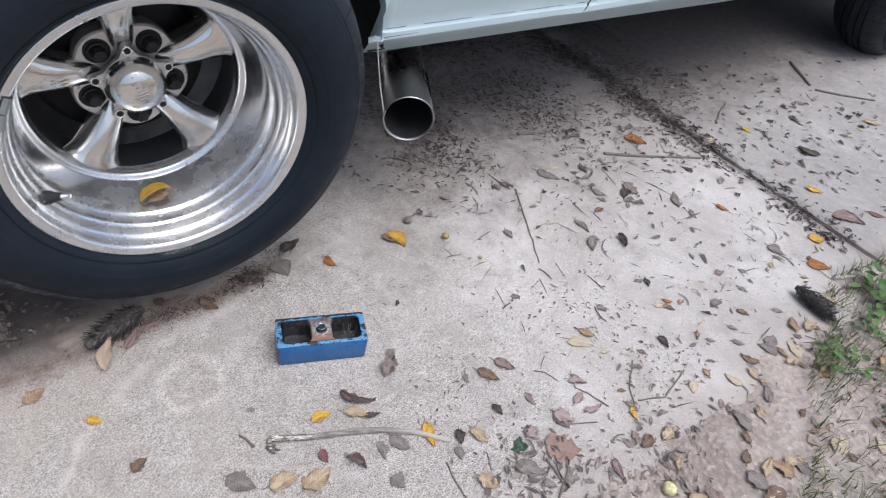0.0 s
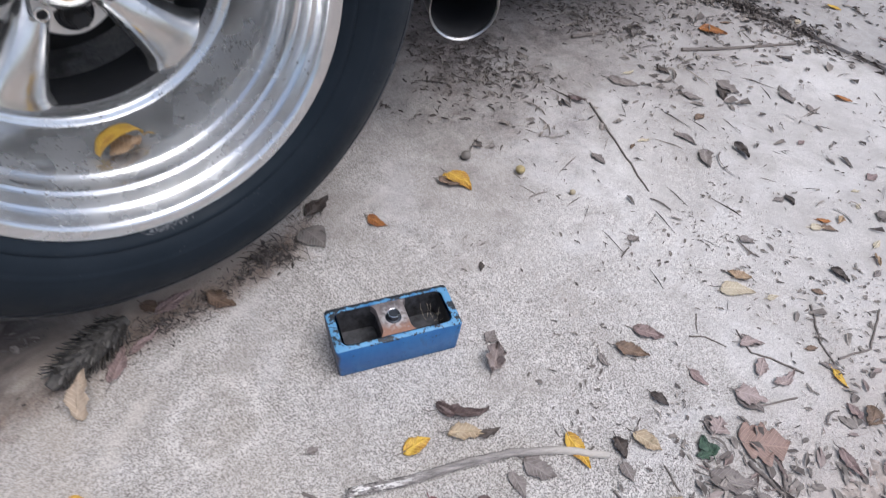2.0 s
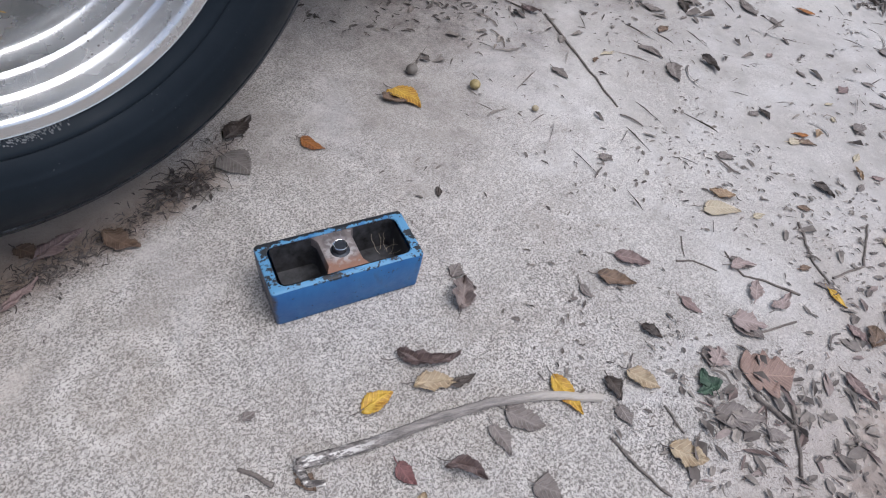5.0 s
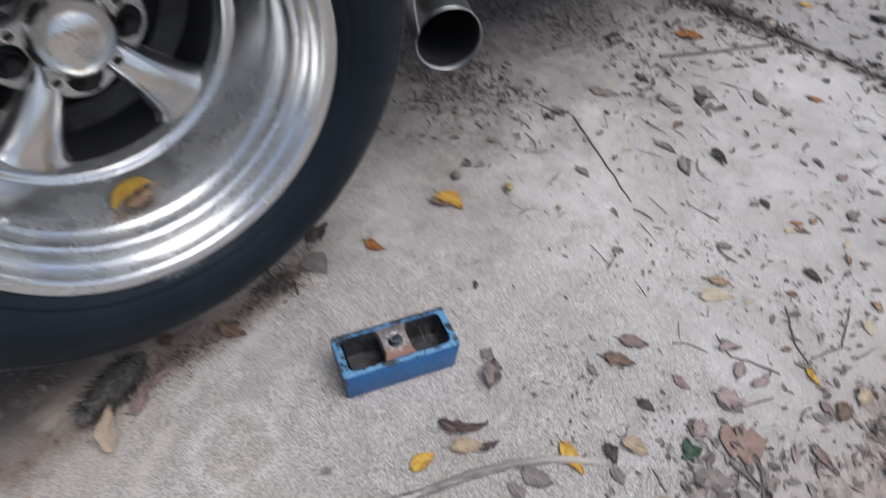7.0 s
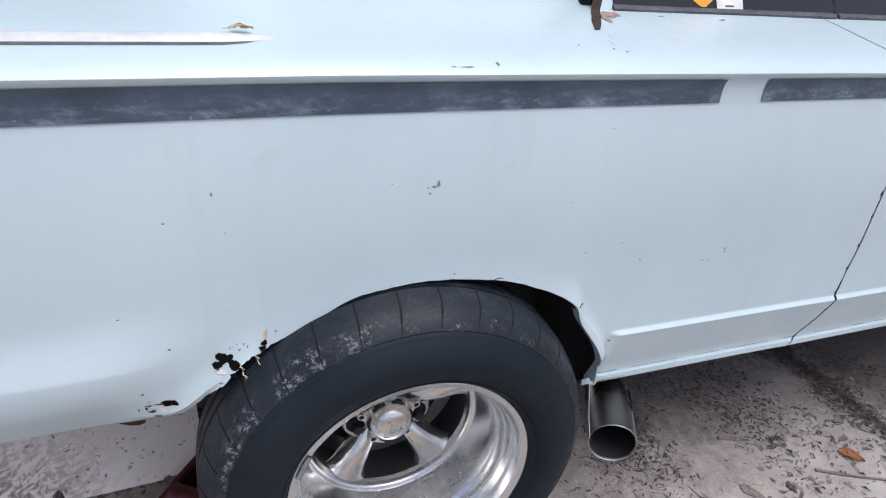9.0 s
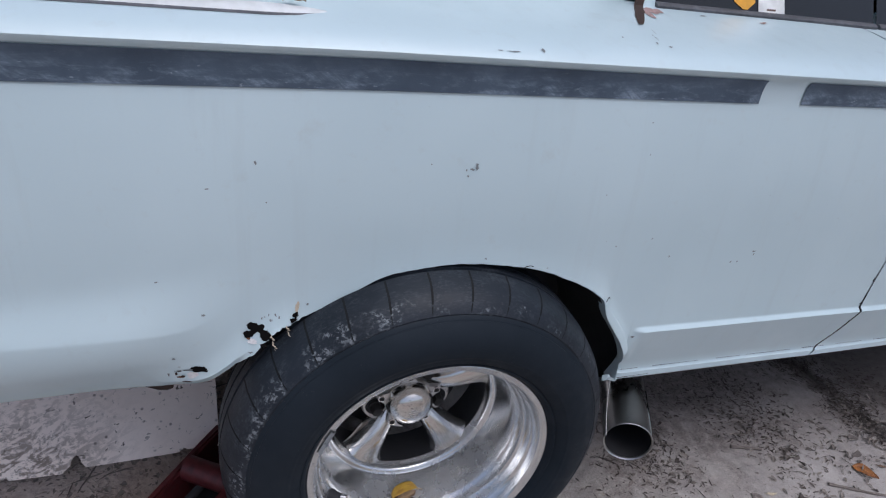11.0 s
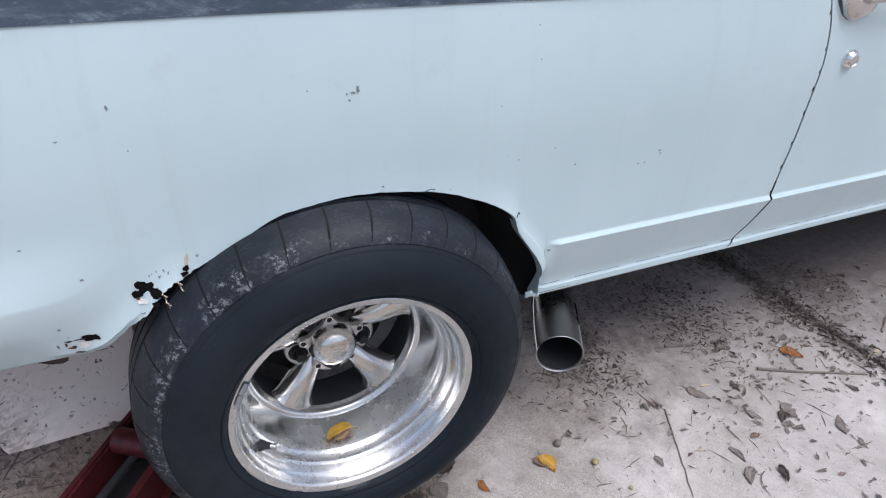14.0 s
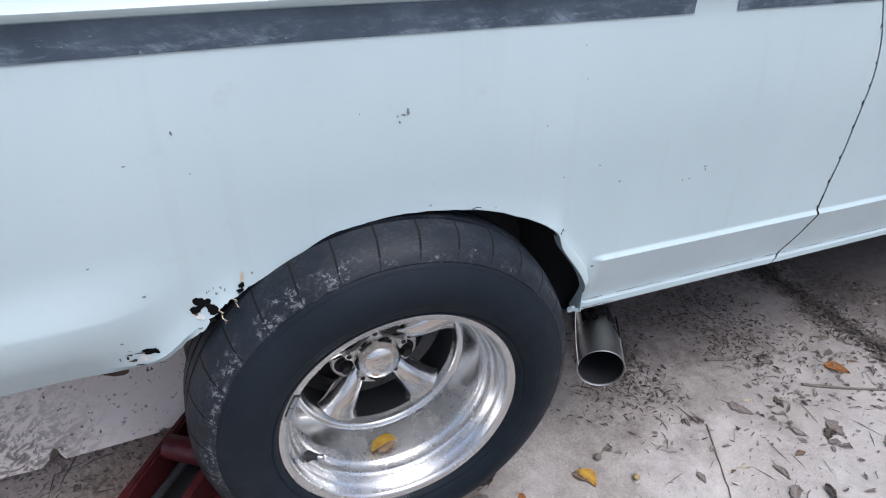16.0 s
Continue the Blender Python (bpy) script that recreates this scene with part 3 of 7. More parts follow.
def tube(bm, path, radii, n=8, flat=1.0):
    """A tube along a path of places."""
    path = [Vector(p) for p in path]
    rows = []
    for i, p in enumerate(path):
        d = (path[min(i + 1, len(path) - 1)] - path[max(i - 1, 0)]).normalized()
        u = d.orthogonal().normalized() if abs(d.z) > 0.95 else d.cross(Vector((0, 0, 1))).normalized()
        v = u.cross(d)
        r = radii[i] if isinstance(radii, (list, tuple)) else radii
        rows.append([p + u * (r * math.cos(2 * math.pi * k / n)) + v * (r * flat * math.sin(2 * math.pi * k / n)) for k in range(n)])
    return grid(bm, rows, True, True)


def box(bm, lo, hi, m=None, bevel=0.0):
    lo, hi = Vector(lo), Vector(hi)
    b = bmesh.new()
    bmesh.ops.create_cube(b, size=1)
    for v in b.verts:
        v.co = Vector([(lo[i] + hi[i]) / 2 + v.co[i] * (hi[i] - lo[i]) for i in range(3)])
    if bevel:
        bmesh.ops.bevel(b, geom=b.edges[:], offset=bevel, segments=2, affect="EDGES", profile=0.6)
    join(bm, b, m)


def join(bm, b, m=None):
    """Moves what b holds into bm."""
    bmesh.ops.recalc_face_normals(b, faces=b.faces)
    if m:
        b.transform(m)
    to = {v: bm.verts.new(v.co) for v in b.verts}
    for f in b.faces:
        g = bm.faces.new([to[v] for v in f.verts])
        g.material_index = f.material_index
    b.free()


def spline(pairs, x):
    """A smooth curve through (x, value) pairs."""
    xs, vs = zip(*pairs)
    if x <= xs[0]:
        return vs[0]
    if x >= xs[-1]:
        return vs[-1]
    i = max(k for k in range(len(xs) - 1) if xs[k] <= x)
    h = xs[i + 1] - xs[i]
    t = (x - xs[i]) / h
    def slope(k):
        if k in (0, len(xs) - 1):
            return 0.0
        p, q = (vs[k] - vs[k - 1]) / (xs[k] - xs[k - 1]), (vs[k + 1] - vs[k]) / (xs[k + 1] - xs[k])
        return 0.0 if p * q <= 0 else 2 * p * q / (p + q)
    return vs[i] * (2 * t**3 - 3 * t**2 + 1) + slope(i) * h * (t**3 - 2 * t**2 + t) + vs[i + 1] * (3 * t**2 - 2 * t**3) + slope(i + 1) * h * (t**3 - t**2)


def linear(pairs, x):
    return float(np.interp(x, [p[0] for p in pairs], [p[1] for p in pairs]))


# ---- ground ----
def ground_height(x, y):
    """Soil lies a little under the slab's top, and creeps over its lawn edge."""
    near = min(0.035, max(-0.016, (-0.715 - y) * 0.10))
    return near + 0.009 * noise.noise((x * 7, y * 7, 0)) + 0.004 * noise.noise((x * 25, y * 25, 4))


def build_ground():
    bm = bmesh.new()
    far = [-400, -120, -40, -15, -7, -4, -3, -2.4]
    xs = far + [round(-2 + 0.03 * i, 3) for i in range(160)] + [3.2, 4, 7, 15, 40, 120, 400]
    ys = far + [round(-2 + 0.03 * i, 3) for i in range(62)] + [0.2, 1, 2.5, 4, 4.5, 7, 15, 40, 120, 400]
    grid(bm, [[(x, y, ground_height(x, y) if abs(x) < 5 and -5 < y < 0 else -0.02) for x in xs] for y in ys])
    tagged(part("ground", bm, SOIL), "bare leafy soil and lawn ground round the slab", "ground", kind="structure")


def slab(x0, x1, label):
    bm = bmesh.new()
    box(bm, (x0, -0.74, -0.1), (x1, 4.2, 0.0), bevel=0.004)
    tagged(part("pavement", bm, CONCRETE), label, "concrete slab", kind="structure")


build_ground()
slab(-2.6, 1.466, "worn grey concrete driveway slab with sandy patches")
slab(1.483, 6.5, "grey concrete driveway slab beyond the dirt-filled joint")

# ---- the car ----
CAR_Z = 0.393
car = thing("car", (0, 0.85, 0), "pale mint old two-door car jacked up at the rear", "car")


def fall(x):
    """How far the body's long lines drop towards the nose."""
    return -0.018 * x


def stripe_low(x):
    return 0.991 - 0.016 * x - 0.006 * min(1.0, max(0.0, -0.1 - x) / 0.7)


def stripe_high(x):
    return 1.032 - 0.020 * x - 0.007 * min(1.0, max(0.0, -0.1 - x) / 0.7)


ARCH = [(-0.395, 0.544), (-0.362, 0.549), (-0.292, 0.600), (-0.272, 0.616), (-0.262, 0.631), (-0.234, 0.650), (-0.20, 0.665), (-0.156, 0.685), (-0.069, 0.724), (0.02, 0.732),
        (0.142, 0.717), (0.237, 0.684), (0.312, 0.638), (0.325, 0.606), (0.350, 0.570), (0.375, 0.534), (0.390, 0.500), (0.3945, 0.470), (0.3955, 0.427)]


def lower_edge(x):
    if x < -0.395:
        return 0.544 - 0.004 * (-0.395 - x)
    if x > 0.3955:
        return 0.427 - 0.030 * (x - 0.3955)
    z = spline(ARCH, x)
    if -0.30 < x < -0.18:
        z += 0.005 * noise.noise((x * 90, 3, 0)) + 0.004 * noise.noise((x * 260, 1, 0))
    elif x < 0.33:
        z += 0.0014 * noise.noise((x * 120, 7, 0))
    return z


def ease(a, b, v):
    t = min(1.0, max(0.0, (v - a) / (b - a)))
    return t * t * (3 - 2 * t)


def side_y(x, z):
    """How far the near side's skin stands in from its widest plane (y = 0)."""
    y = 0.016 * max(0.0, (z - 0.78) / 0.2) ** 2
    if x > 0.34:
        k = ease(0.395, 0.425, x)
        crease = 0.558 - 0.030 * (x - 0.42)
        y -= k * 0.0075 * (1 - ease(crease - 0.002, crease + 0.0065, z))
        if z < crease - 0.002:
            y += max(k, ease(0.350, 0.388, x) * ease(0.52, 0.46, z)) * 0.0345 * min(1.0, (crease - 0.002 - z) / 0.105)
        y -= ease(0.396, 0.403, x) * 0.004 * (1 - ease(lower_edge(x) + 0.012, lower_edge(x) + 0.016, z))
    back = ease(-0.26, -0.50, x)
    turn = 0.668 - 0.030 * back
    if back:
        y -= back * 0.020 * (1 - ease(turn - 0.002, turn + 0.095, z))
        if z < turn:
            y += back * 0.064 * ((turn - z) / 0.11) ** 1.02
    if -0.42 < x < -0.27 and z - lower_edge(x) < 0.011:
        y += 0.009 * (1 - (z - lower_edge(x)) / 0.011) * ease(-0.42, -0.37, x) * (1 - ease(-0.305, -0.27, x))
    # flared lip round the wheel opening
    d = z - lower_edge(x)
    if -0.42 < x < 0.46 and d < 0.055:
        y -= (0.0035 + (0.0055 if x > 0 else 0.0095) * max(ease(0.24, 0.33, x), 1 - ease(-0.27, -0.19, x))) * (1 - d / 0.055) ** 2 * ease(-0.42, -0.32, x) * (1 - ease(0.385, 0.45, x)) * ease(0.45, 0.50, z)
    return y


def upper(x):
    """The section above the flank: (y, z) from the stripe's foot up over the shoulder."""
    a, b = stripe_low(x), stripe_high(x)
    y0 = side_y(x, a)
    return [(y0, a), (y0 - 0.0001, a + 0.50 * (b - a)), (y0 - 0.0008, a + 0.75 * (b - a)), (y0 - 0.0020, a + 0.90 * (b - a)), (y0 - 0.0040, b), (y0 - 0.0085, b + 0.0045),
            (y0 - 0.0118, b + 0.0080), (y0 - 0.0128, b + 0.0110), (y0 - 0.006, b + 0.0185), (y0 + 0.012, b + 0.0285),
            (y0 + 0.045, b + 0.042), (y0 + 0.10, b + 0.055), (y0 + 0.15, b + 0.068), (y0 + 0.185, b + 0.0755), (y0 + 0.215, b + 0.080)]


def shoulder_z(x, y):
    """The shoulder's height above a place on it."""
    return linear([q for q in upper(x)[8:]], y)


DOOR_EDGE = [(0.405, 0.920), (0.425, 0.936), (0.445, 0.948), (0.475, 0.962), (0.505, 0.972), (0.541, 0.979), (0.60, 0.987), (0.68, 0.999), (0.753, 1.004), (0.831, 1.009), (0.90, 1.001), (0.954, 0.985), (1.00, 0.972), (1.05, 0.955), (1.12, 0.93)]


def door_x(z):
    return spline(DOOR_EDGE, z)


def skin(x0, x1, fit_x, columns, inner_lip):
    """The near side's outer skin between two ends, hemmed inwards along its lower edge."""
    bm = bmesh.new()
    rows = []
    for s in columns:
        low, top = lower_edge(s), stripe_low(s)
        knots = [0.0, 0.004, 0.009, 0.012, 0.0145, 0.017, 0.024, 0.040, 0.060, 0.078]
        crease = 0.558 - 0.030 * (s - 0.42) - lower_edge(max(s, 0.41))
        knots += [crease + q for q in (-0.014, -0.007, -0.0045, -0.002, 0.001, 0.004, 0.0065, 0.009, 0.012, 0.018, 0.030)]
        full = top - lower_edge(max(s, 0.41))
        knots += [knots[-1] + (full - knots[-1]) * i / 20 for i in range(1, 21)]
        zs = [low + q * (top - low) / full for q in knots]
        ring = [(s, side_y(s, low) + inner_lip, low - 0.001), (s, side_y(s, low) + 0.004, low - 0.0022)]
        ring += [(s, side_y(s, z), z) for z in zs] + [(s, y, z) for y, z in upper(s)[1:]]
        rows.append([(fit_x(x, z), y, z) for x, y, z in ring])
    grid(bm, rows)
    return bm


def span(a, b, step):
    n = max(1, round((b - a) / step))
    return [a + (b - a) * i / n for i in range(n)]


def quarter_x(x, z):
    return x if x < 0.80 else 0.80 + (x - 0.80) / 0.2 * (door_x(z) - 0.80)


def front_x(x, z):
    return x if x > 1.2 else 1.2 - (1.2 - x) / 0.2 * (1.2 - door_x(z) - 0.0042 - 0.0018 * (1 - ease(0.54, 0.60, z)))


cols = span(-0.85, -0.44, 0.05) + span(-0.44, -0.18, 0.004) + span(-0.18, 0.30, 0.012) + span(0.30, 0.46, 0.004) + span(0.46, 1.0, 0.03) + [1.0]
quarter = part("quarter_panel", skin(-0.85, 1.0, quarter_x, cols, 0.012), PAINT, car, "chalky mint quarter panel with rust holes")
door = part("door", skin(1.0, 2.35, front_x, span(1.0, 2.35, 0.04) + [2.35], 0.022), PAINT, car, "closed mint car door")


def stripe_piece(x0, x1, slope0, slope1, parent):
    """A stripe laid in the hollow under the shoulder line, a little proud of the paint."""
    bm = bmesh.new()
    rows = []
    for i in range(61):
        s = x0 + (x1 - x0) * i / 60
        a, b = stripe_low(s), stripe_high(s)
        row = []
        for k in range(7):
            z = a + (b - a) * k / 6
            x = s + (slope0 * (1 - i / 60) + slope1 * i / 60) * max(0.0, k / 6 - 0.3) ** 2
            face = linear([(h, y) for y, h in upper(x)[:5]], min(max(z, a), b))
            row.append((x, face - 0.0022, z))
        rows.append(row)
    grid(bm, rows)
    part("stripe", bm, STRIPE, parent, "scuffed dark slate side stripe")


stripe_piece(-0.84, 0.536, 0.0, 0.006, quarter)
stripe_piece(0.627, 0.985, 0.006, -0.01, quarter)
stripe_piece(1.0, 2.3, 0.0, 0.0, door)


def patch(x, z, w, h, seed, material, name, label="", tall=1.0, parent=None, lift=0.0009):
    """A chip or a rust hole in the paint: a ragged flat shape on the skin."""
    bm = bmesh.new()
    rnd = random.Random(seed)
    n = 30
    pts = []
    for i in range(n):
        a = 2 * math.pi * i / n
        r = (0.62 if material is PRIMER else 0.80) + 0.55 * noise.noise((math.cos(a) * 0.9 + seed, math.sin(a) * 0.9, seed * 0.37)) + 0.22 * noise.noise((math.cos(a) * 3.5 + seed, math.sin(a) * 3.5, seed)) + rnd.uniform(-0.04, 0.04)
        pts.append((x + w / 2 * r * math.cos(a), z + h / 2 * r * math.sin(a)))
    ring = [bm.verts.new((px, side_y(px, pz) - lift, pz)) for px, pz in pts]
    mid = bm.verts.new((x, side_y(x, z) - lift, z))
    for i in range(n):
        bm.faces.new((mid, ring[i], ring[(i + 1) % n]))
    return part(name, bm, material, parent or quarter, label, False)


def paint_marks():
    rnd = random.Random(5)
    for x, z, w, h in ((0.044, 0.889, 0.008, 0.018), (0.037, 0.884, 0.010, 0.005), (0.031, 0.874, 0.005, 0.005), (0.028, 0.883, 0.004, 0.004), (-0.265, 0.900, 0.004, 0.009), (0.341, 0.901, 0.004, 0.004), (0.335, 0.951, 0.004, 0.003),
                       (0.384, 0.751, 0.006, 0.004), (0.431, 0.713, 0.006, 0.005), (0.576, 0.691, 0.006, 0.005), (0.591, 0.690, 0.006, 0.004), (0.624, 0.709, 0.011, 0.004), (0.625, 0.703, 0.004, 0.010), (0.273, 0.836, 0.004, 0.003),
                       (-0.342, 0.683, 0.008, 0.006), (-0.397, 0.738, 0.008, 0.003), (-0.026, 0.893, 0.004, 0.003), (0.075, 0.738, 0.006, 0.004), (-0.326, 0.867, 0.007, 0.003), (-0.253, 0.846, 0.003, 0.003), (-0.386, 0.609, 0.006, 0.005),
                       (-0.380, 0.590, 0.007, 0.003), (0.40, 0.545, 0.012, 0.006)):
        patch(x, z, w, h, round(rnd.uniform(1, 90), 2), PRIMER, "paint_chip")
    # chipped edge along the door gap
    for k in range(9):
        z = 0.50 + 0.45 * (k + rnd.uniform(0.1, 0.9)) / 9
        patch(door_x(z) - 0.0022, z, rnd.uniform(0.003, 0.006), rnd.uniform(0.005, 0.014), 50.0 + k, UNDER, "edge_chip")
    # rust behind the wheel opening
    patch(-0.272, 0.650, 0.026, 0.023, 11.3, RUST_HOLE, "rust_hole", "black rust hole with torn rim")
    patch(-0.284, 0.641, 0.017, 0.014, 7.7, RUST_HOLE, "rust_hole")
    patch(-0.260, 0.640, 0.017, 0.016, 17.7, RUST_HOLE, "rust_hole", lift=0.0012)
    patch(-0.264, 0.627, 0.012, 0.009, 41.7, RUST_HOLE, "rust_hole", lift=0.0012)
    patch(-0.214, 0.680, 0.008, 0.020, 2.9, FILLER, "filler_spot", "cream filler showing through the paint")
    patch(-0.217, 0.668, 0.010, 0.012, 22.9, RUST_HOLE, "rust_hole", lift=0.0014)
    patch(-0.221, 0.661, 0.012, 0.008, 27.9, RUST_HOLE, "rust_hole", lift=0.0014)
    patch(-0.199, 0.684, 0.005, 0.006, 9.2, PRIMER, "paint_chip")
    for k in range(7):
        patch(-0.263 + 0.004 * k + rnd.uniform(-0.003, 0.003), 0.668 + rnd.uniform(-0.005, 0.006), rnd.uniform(0.001, 0.004), rnd.uniform(0.002, 0.007), 31.0 + k, PRIMER, "paint_chip")
    patch(-0.281, 0.614, 0.010, 0.003, 5.9, PRIMER, "paint_chip")
    patch(-0.354, 0.584, 0.026, 0.013, 13.1, RUST_HOLE, "rust_hole", "black rust hole with torn rim")
    patch(-0.368, 0.583, 0.016, 0.0028, 19.4, RUST_FLAKE, "rust_crack", lift=0.0012)
    patch(-0.380, 0.568, 0.010, 0.005, 14.4, RUST, "rust_stain")
    patch(-0.278, 0.632, 0.017, 0.009, 6.6, BARE_EDGE, "bared_edge", "pale bared edge of the torn hole", lift=0.0022)
    patch(-0.284, 0.636, 0.006, 0.004, 16.6, RUST, "rust_stain", lift=0.0026)
    patch(-0.364, 0.572, 0.022, 0.014, 26.6, BARE_EDGE, "bared_edge", lift=0.0016)
    for x, z, w, h in ((-0.381, 0.582, 0.013, 0.003), (-0.386, 0.577, 0.004, 0.010), (-0.377, 0.570, 0.007, 0.006), (-0.372, 0.560, 0.016, 0.003), (-0.345, 0.557, 0.022, 0.002)):
        patch(x, z, w, h, round(rnd.uniform(1, 90), 2), RUST_FLAKE, "rust_crack", lift=0.0020)
    patch(-0.396, 0.574, 0.004, 0.010, 5.4, PRIMER, "paint_chip")
    bm = bmesh.new()
    def hem(x):
        return side_y(x, lower_edge(x)) + 0.006
    rows = [[(x, hem(x), 0.551), (x, hem(x) + 0.001, 0.548 - d), (x, hem(x) + 0.004, 0.548 - d), (x, hem(x) + 0.004, 0.551)] for x, d in ((-0.462, 0.000), (-0.448, 0.006), (-0.432, 0.010), (-0.415, 0.017), (-0.402, 0.019), (-0.394, 0.016), (-0.391, 0.004))]
    grid(bm, rows, True, True)
    part("torn_flange", bm, RUST_FLAKE, quarter, "dark rusted flange under the panel edge")
    # thin curls of filler hanging from the torn edge
    for x, z, length in ((-0.252, 0.644, 0.030), (-0.230, 0.655, 0.027)):
        bm = bmesh.new()
        path = [(x + 0.006 * (i / 12) + 0.0016 * (-1) ** i * (i % 3 != 0) + 0.002 * noise.noise((i * 0.8, x * 30, 0)), side_y(x, z) - 0.004 - 0.002 * math.sin(i), z - length * i / 12) for i in range(13)]
        tube(bm, path, [0.0009 + 0.0004 * math.sin(i * 2.1) for i in range(13)], 6, 0.6)
        part("filler_curl", bm, FILLER, quarter, "cream curl of body filler")
    # frayed threads on the front of the opening
    for x, z, dx, dz in ((0.142, 0.717, 0.018, 0.004), (0.316, 0.637, 0.005, 0.010)):
        bm = bmesh.new()
        tube(bm, [(x + dx * i / 5, side_y(x, z) - 0.004, z + dz * math.sin(i / 5 * 2.6)) for i in range(6)], 0.0007, 5)
        part("frayed_thread", bm, UNDER, quarter)


paint_marks()


def door_jamb():
    """The painted, dirty jamb that shows as a grey line in the door gap."""
    bm = bmesh.new()
    rows = []
    for i in range(41):
        z = 0.556 + 0.444 * i / 40
        x, y = door_x(z), side_y(0.98, z)
        deep = 0.022 * (1 - ease(0.548, 0.575, z)) + 0.003 * (1 - ease(0.66, 0.80, z))
        rows.append([(x - 0.010, y + 0.0030 + deep, z), (x + 0.002, y + 0.0022 + deep, z), (x + 0.014, y + 0.0030 + deep, z)])
    grid(bm, rows)
    part("door_jamb", bm, JAMB, car, "dirty grey-blue jamb in the door gap")
    # a dark seam low along the sill, broken where paint bridges it
    rnd = random.Random(14)
    x = 0.415
    while x < 2.2:
        length = rnd.uniform(0.03, 0.16)
        bm = bmesh.new()
        path = []
        for i in range(9):
            px = x + length * i / 8
            pz = lower_edge(px) + 0.0185 + 0.0006 * noise.noise((px * 40, 1, 0))
            path.append((px, side_y(px, pz) - 0.0001, pz))
        tube(bm, path, [0.0004 + 0.0008 * abs(noise.noise((p[0] * 30, 6, 0))) for p in path], 5)
        part("sill_seam", bm, SEAL, car)
        x += length + rnd.uniform(0.004, 0.05)


door_jamb()


def sill_corner():
    """The short tongue of sill that reaches back under the wheel opening, and the rolled lip ahead of the tyre."""
    bm = bmesh.new()
    rows = []
    for s in span(0.366, 0.47, 0.0104) + span(0.47, 2.46, 0.06) + [2.46]:
        low, foot = lower_edge(max(s, 0.3956)), 0.346 - 0.040 * (s - 0.37)
        slant = max(0.0, (0.47 - s) / 0.104) * 0.069 / 0.128
        ring = [(0.034, low + 0.004), (0.024, low - 0.001), (0.030, low - 0.008), (0.050, low + (foot - low) * 0.27), (0.070, low + (foot - low) * 0.46), (0.100, low + (foot - low) * 0.74), (0.128, foot)]
        rows.append([(s + slant * y, y, z) for y, z in ring])
    grid(bm, rows)
    part("sill", bm, PAINT, car, "sloping mint sill underside")
    # torn paint where the lip meets the sill
    bm = bmesh.new()
    rows = [[(0.378 + 0.004 * k, 0.014 - 0.001 * k, 0.4375 - 0.0010 * k), (0.381 + 0.004 * k, 0.010, 0.4450 - 0.001 * k)] for k in range(6)]
    grid(bm, rows)
    part("paint_flake", bm, PAINT, car, "curled flake of paint on the sill end")
    bm = bmesh.new()
    tube(bm, [(0.397, 0.016, 0.4350), (0.412, 0.016, 0.4348), (0.480, 0.016, 0.4338)], [0.0006, 0.0008, 0.0003], 5)
    part("sill_seam", bm, SEAL, car, "thin dark seam above the sill")
    bm = bmesh.new()
    rows = []
    for i in range(21):
        x = 0.318 + 0.0773 * math.sin(i / 20 * math.pi / 2)
        z = lower_edge(min(x, 0.3952))
        t0, t1 = lower_edge(x - 0.002), lower_edge(min(x + 0.002, 0.3954))
        out = Vector((t0 - t1, 0, 0.004)).normalized()
        def on(d, lift):
            p = Vector((x, 0, z)) + out * d
            return (p.x, side_y(p.x, max(p.z, lower_edge(p.x))) - lift, p.z)
        wide = 0.013 * math.sin(math.pi * min(1.0, 0.12 + i / 20)) ** 0.6 + 0.003
        rows.append([on(wide, 0.0), on(wide * 0.93, 0.0030), on(wide * 0.80, 0.0032), on(0.0020, 0.0012), on(-0.0010, 0.0), (x - 0.001 * out.x, 0.006, z - 0.001 * out.z), (x - 0.001 * out.x, 0.014, z - 0.001 * out.z)])
    grid(bm, rows)
    part("arch_lip", bm, PAINT, car, "rolled lip of the wheel opening")


sill_corner()


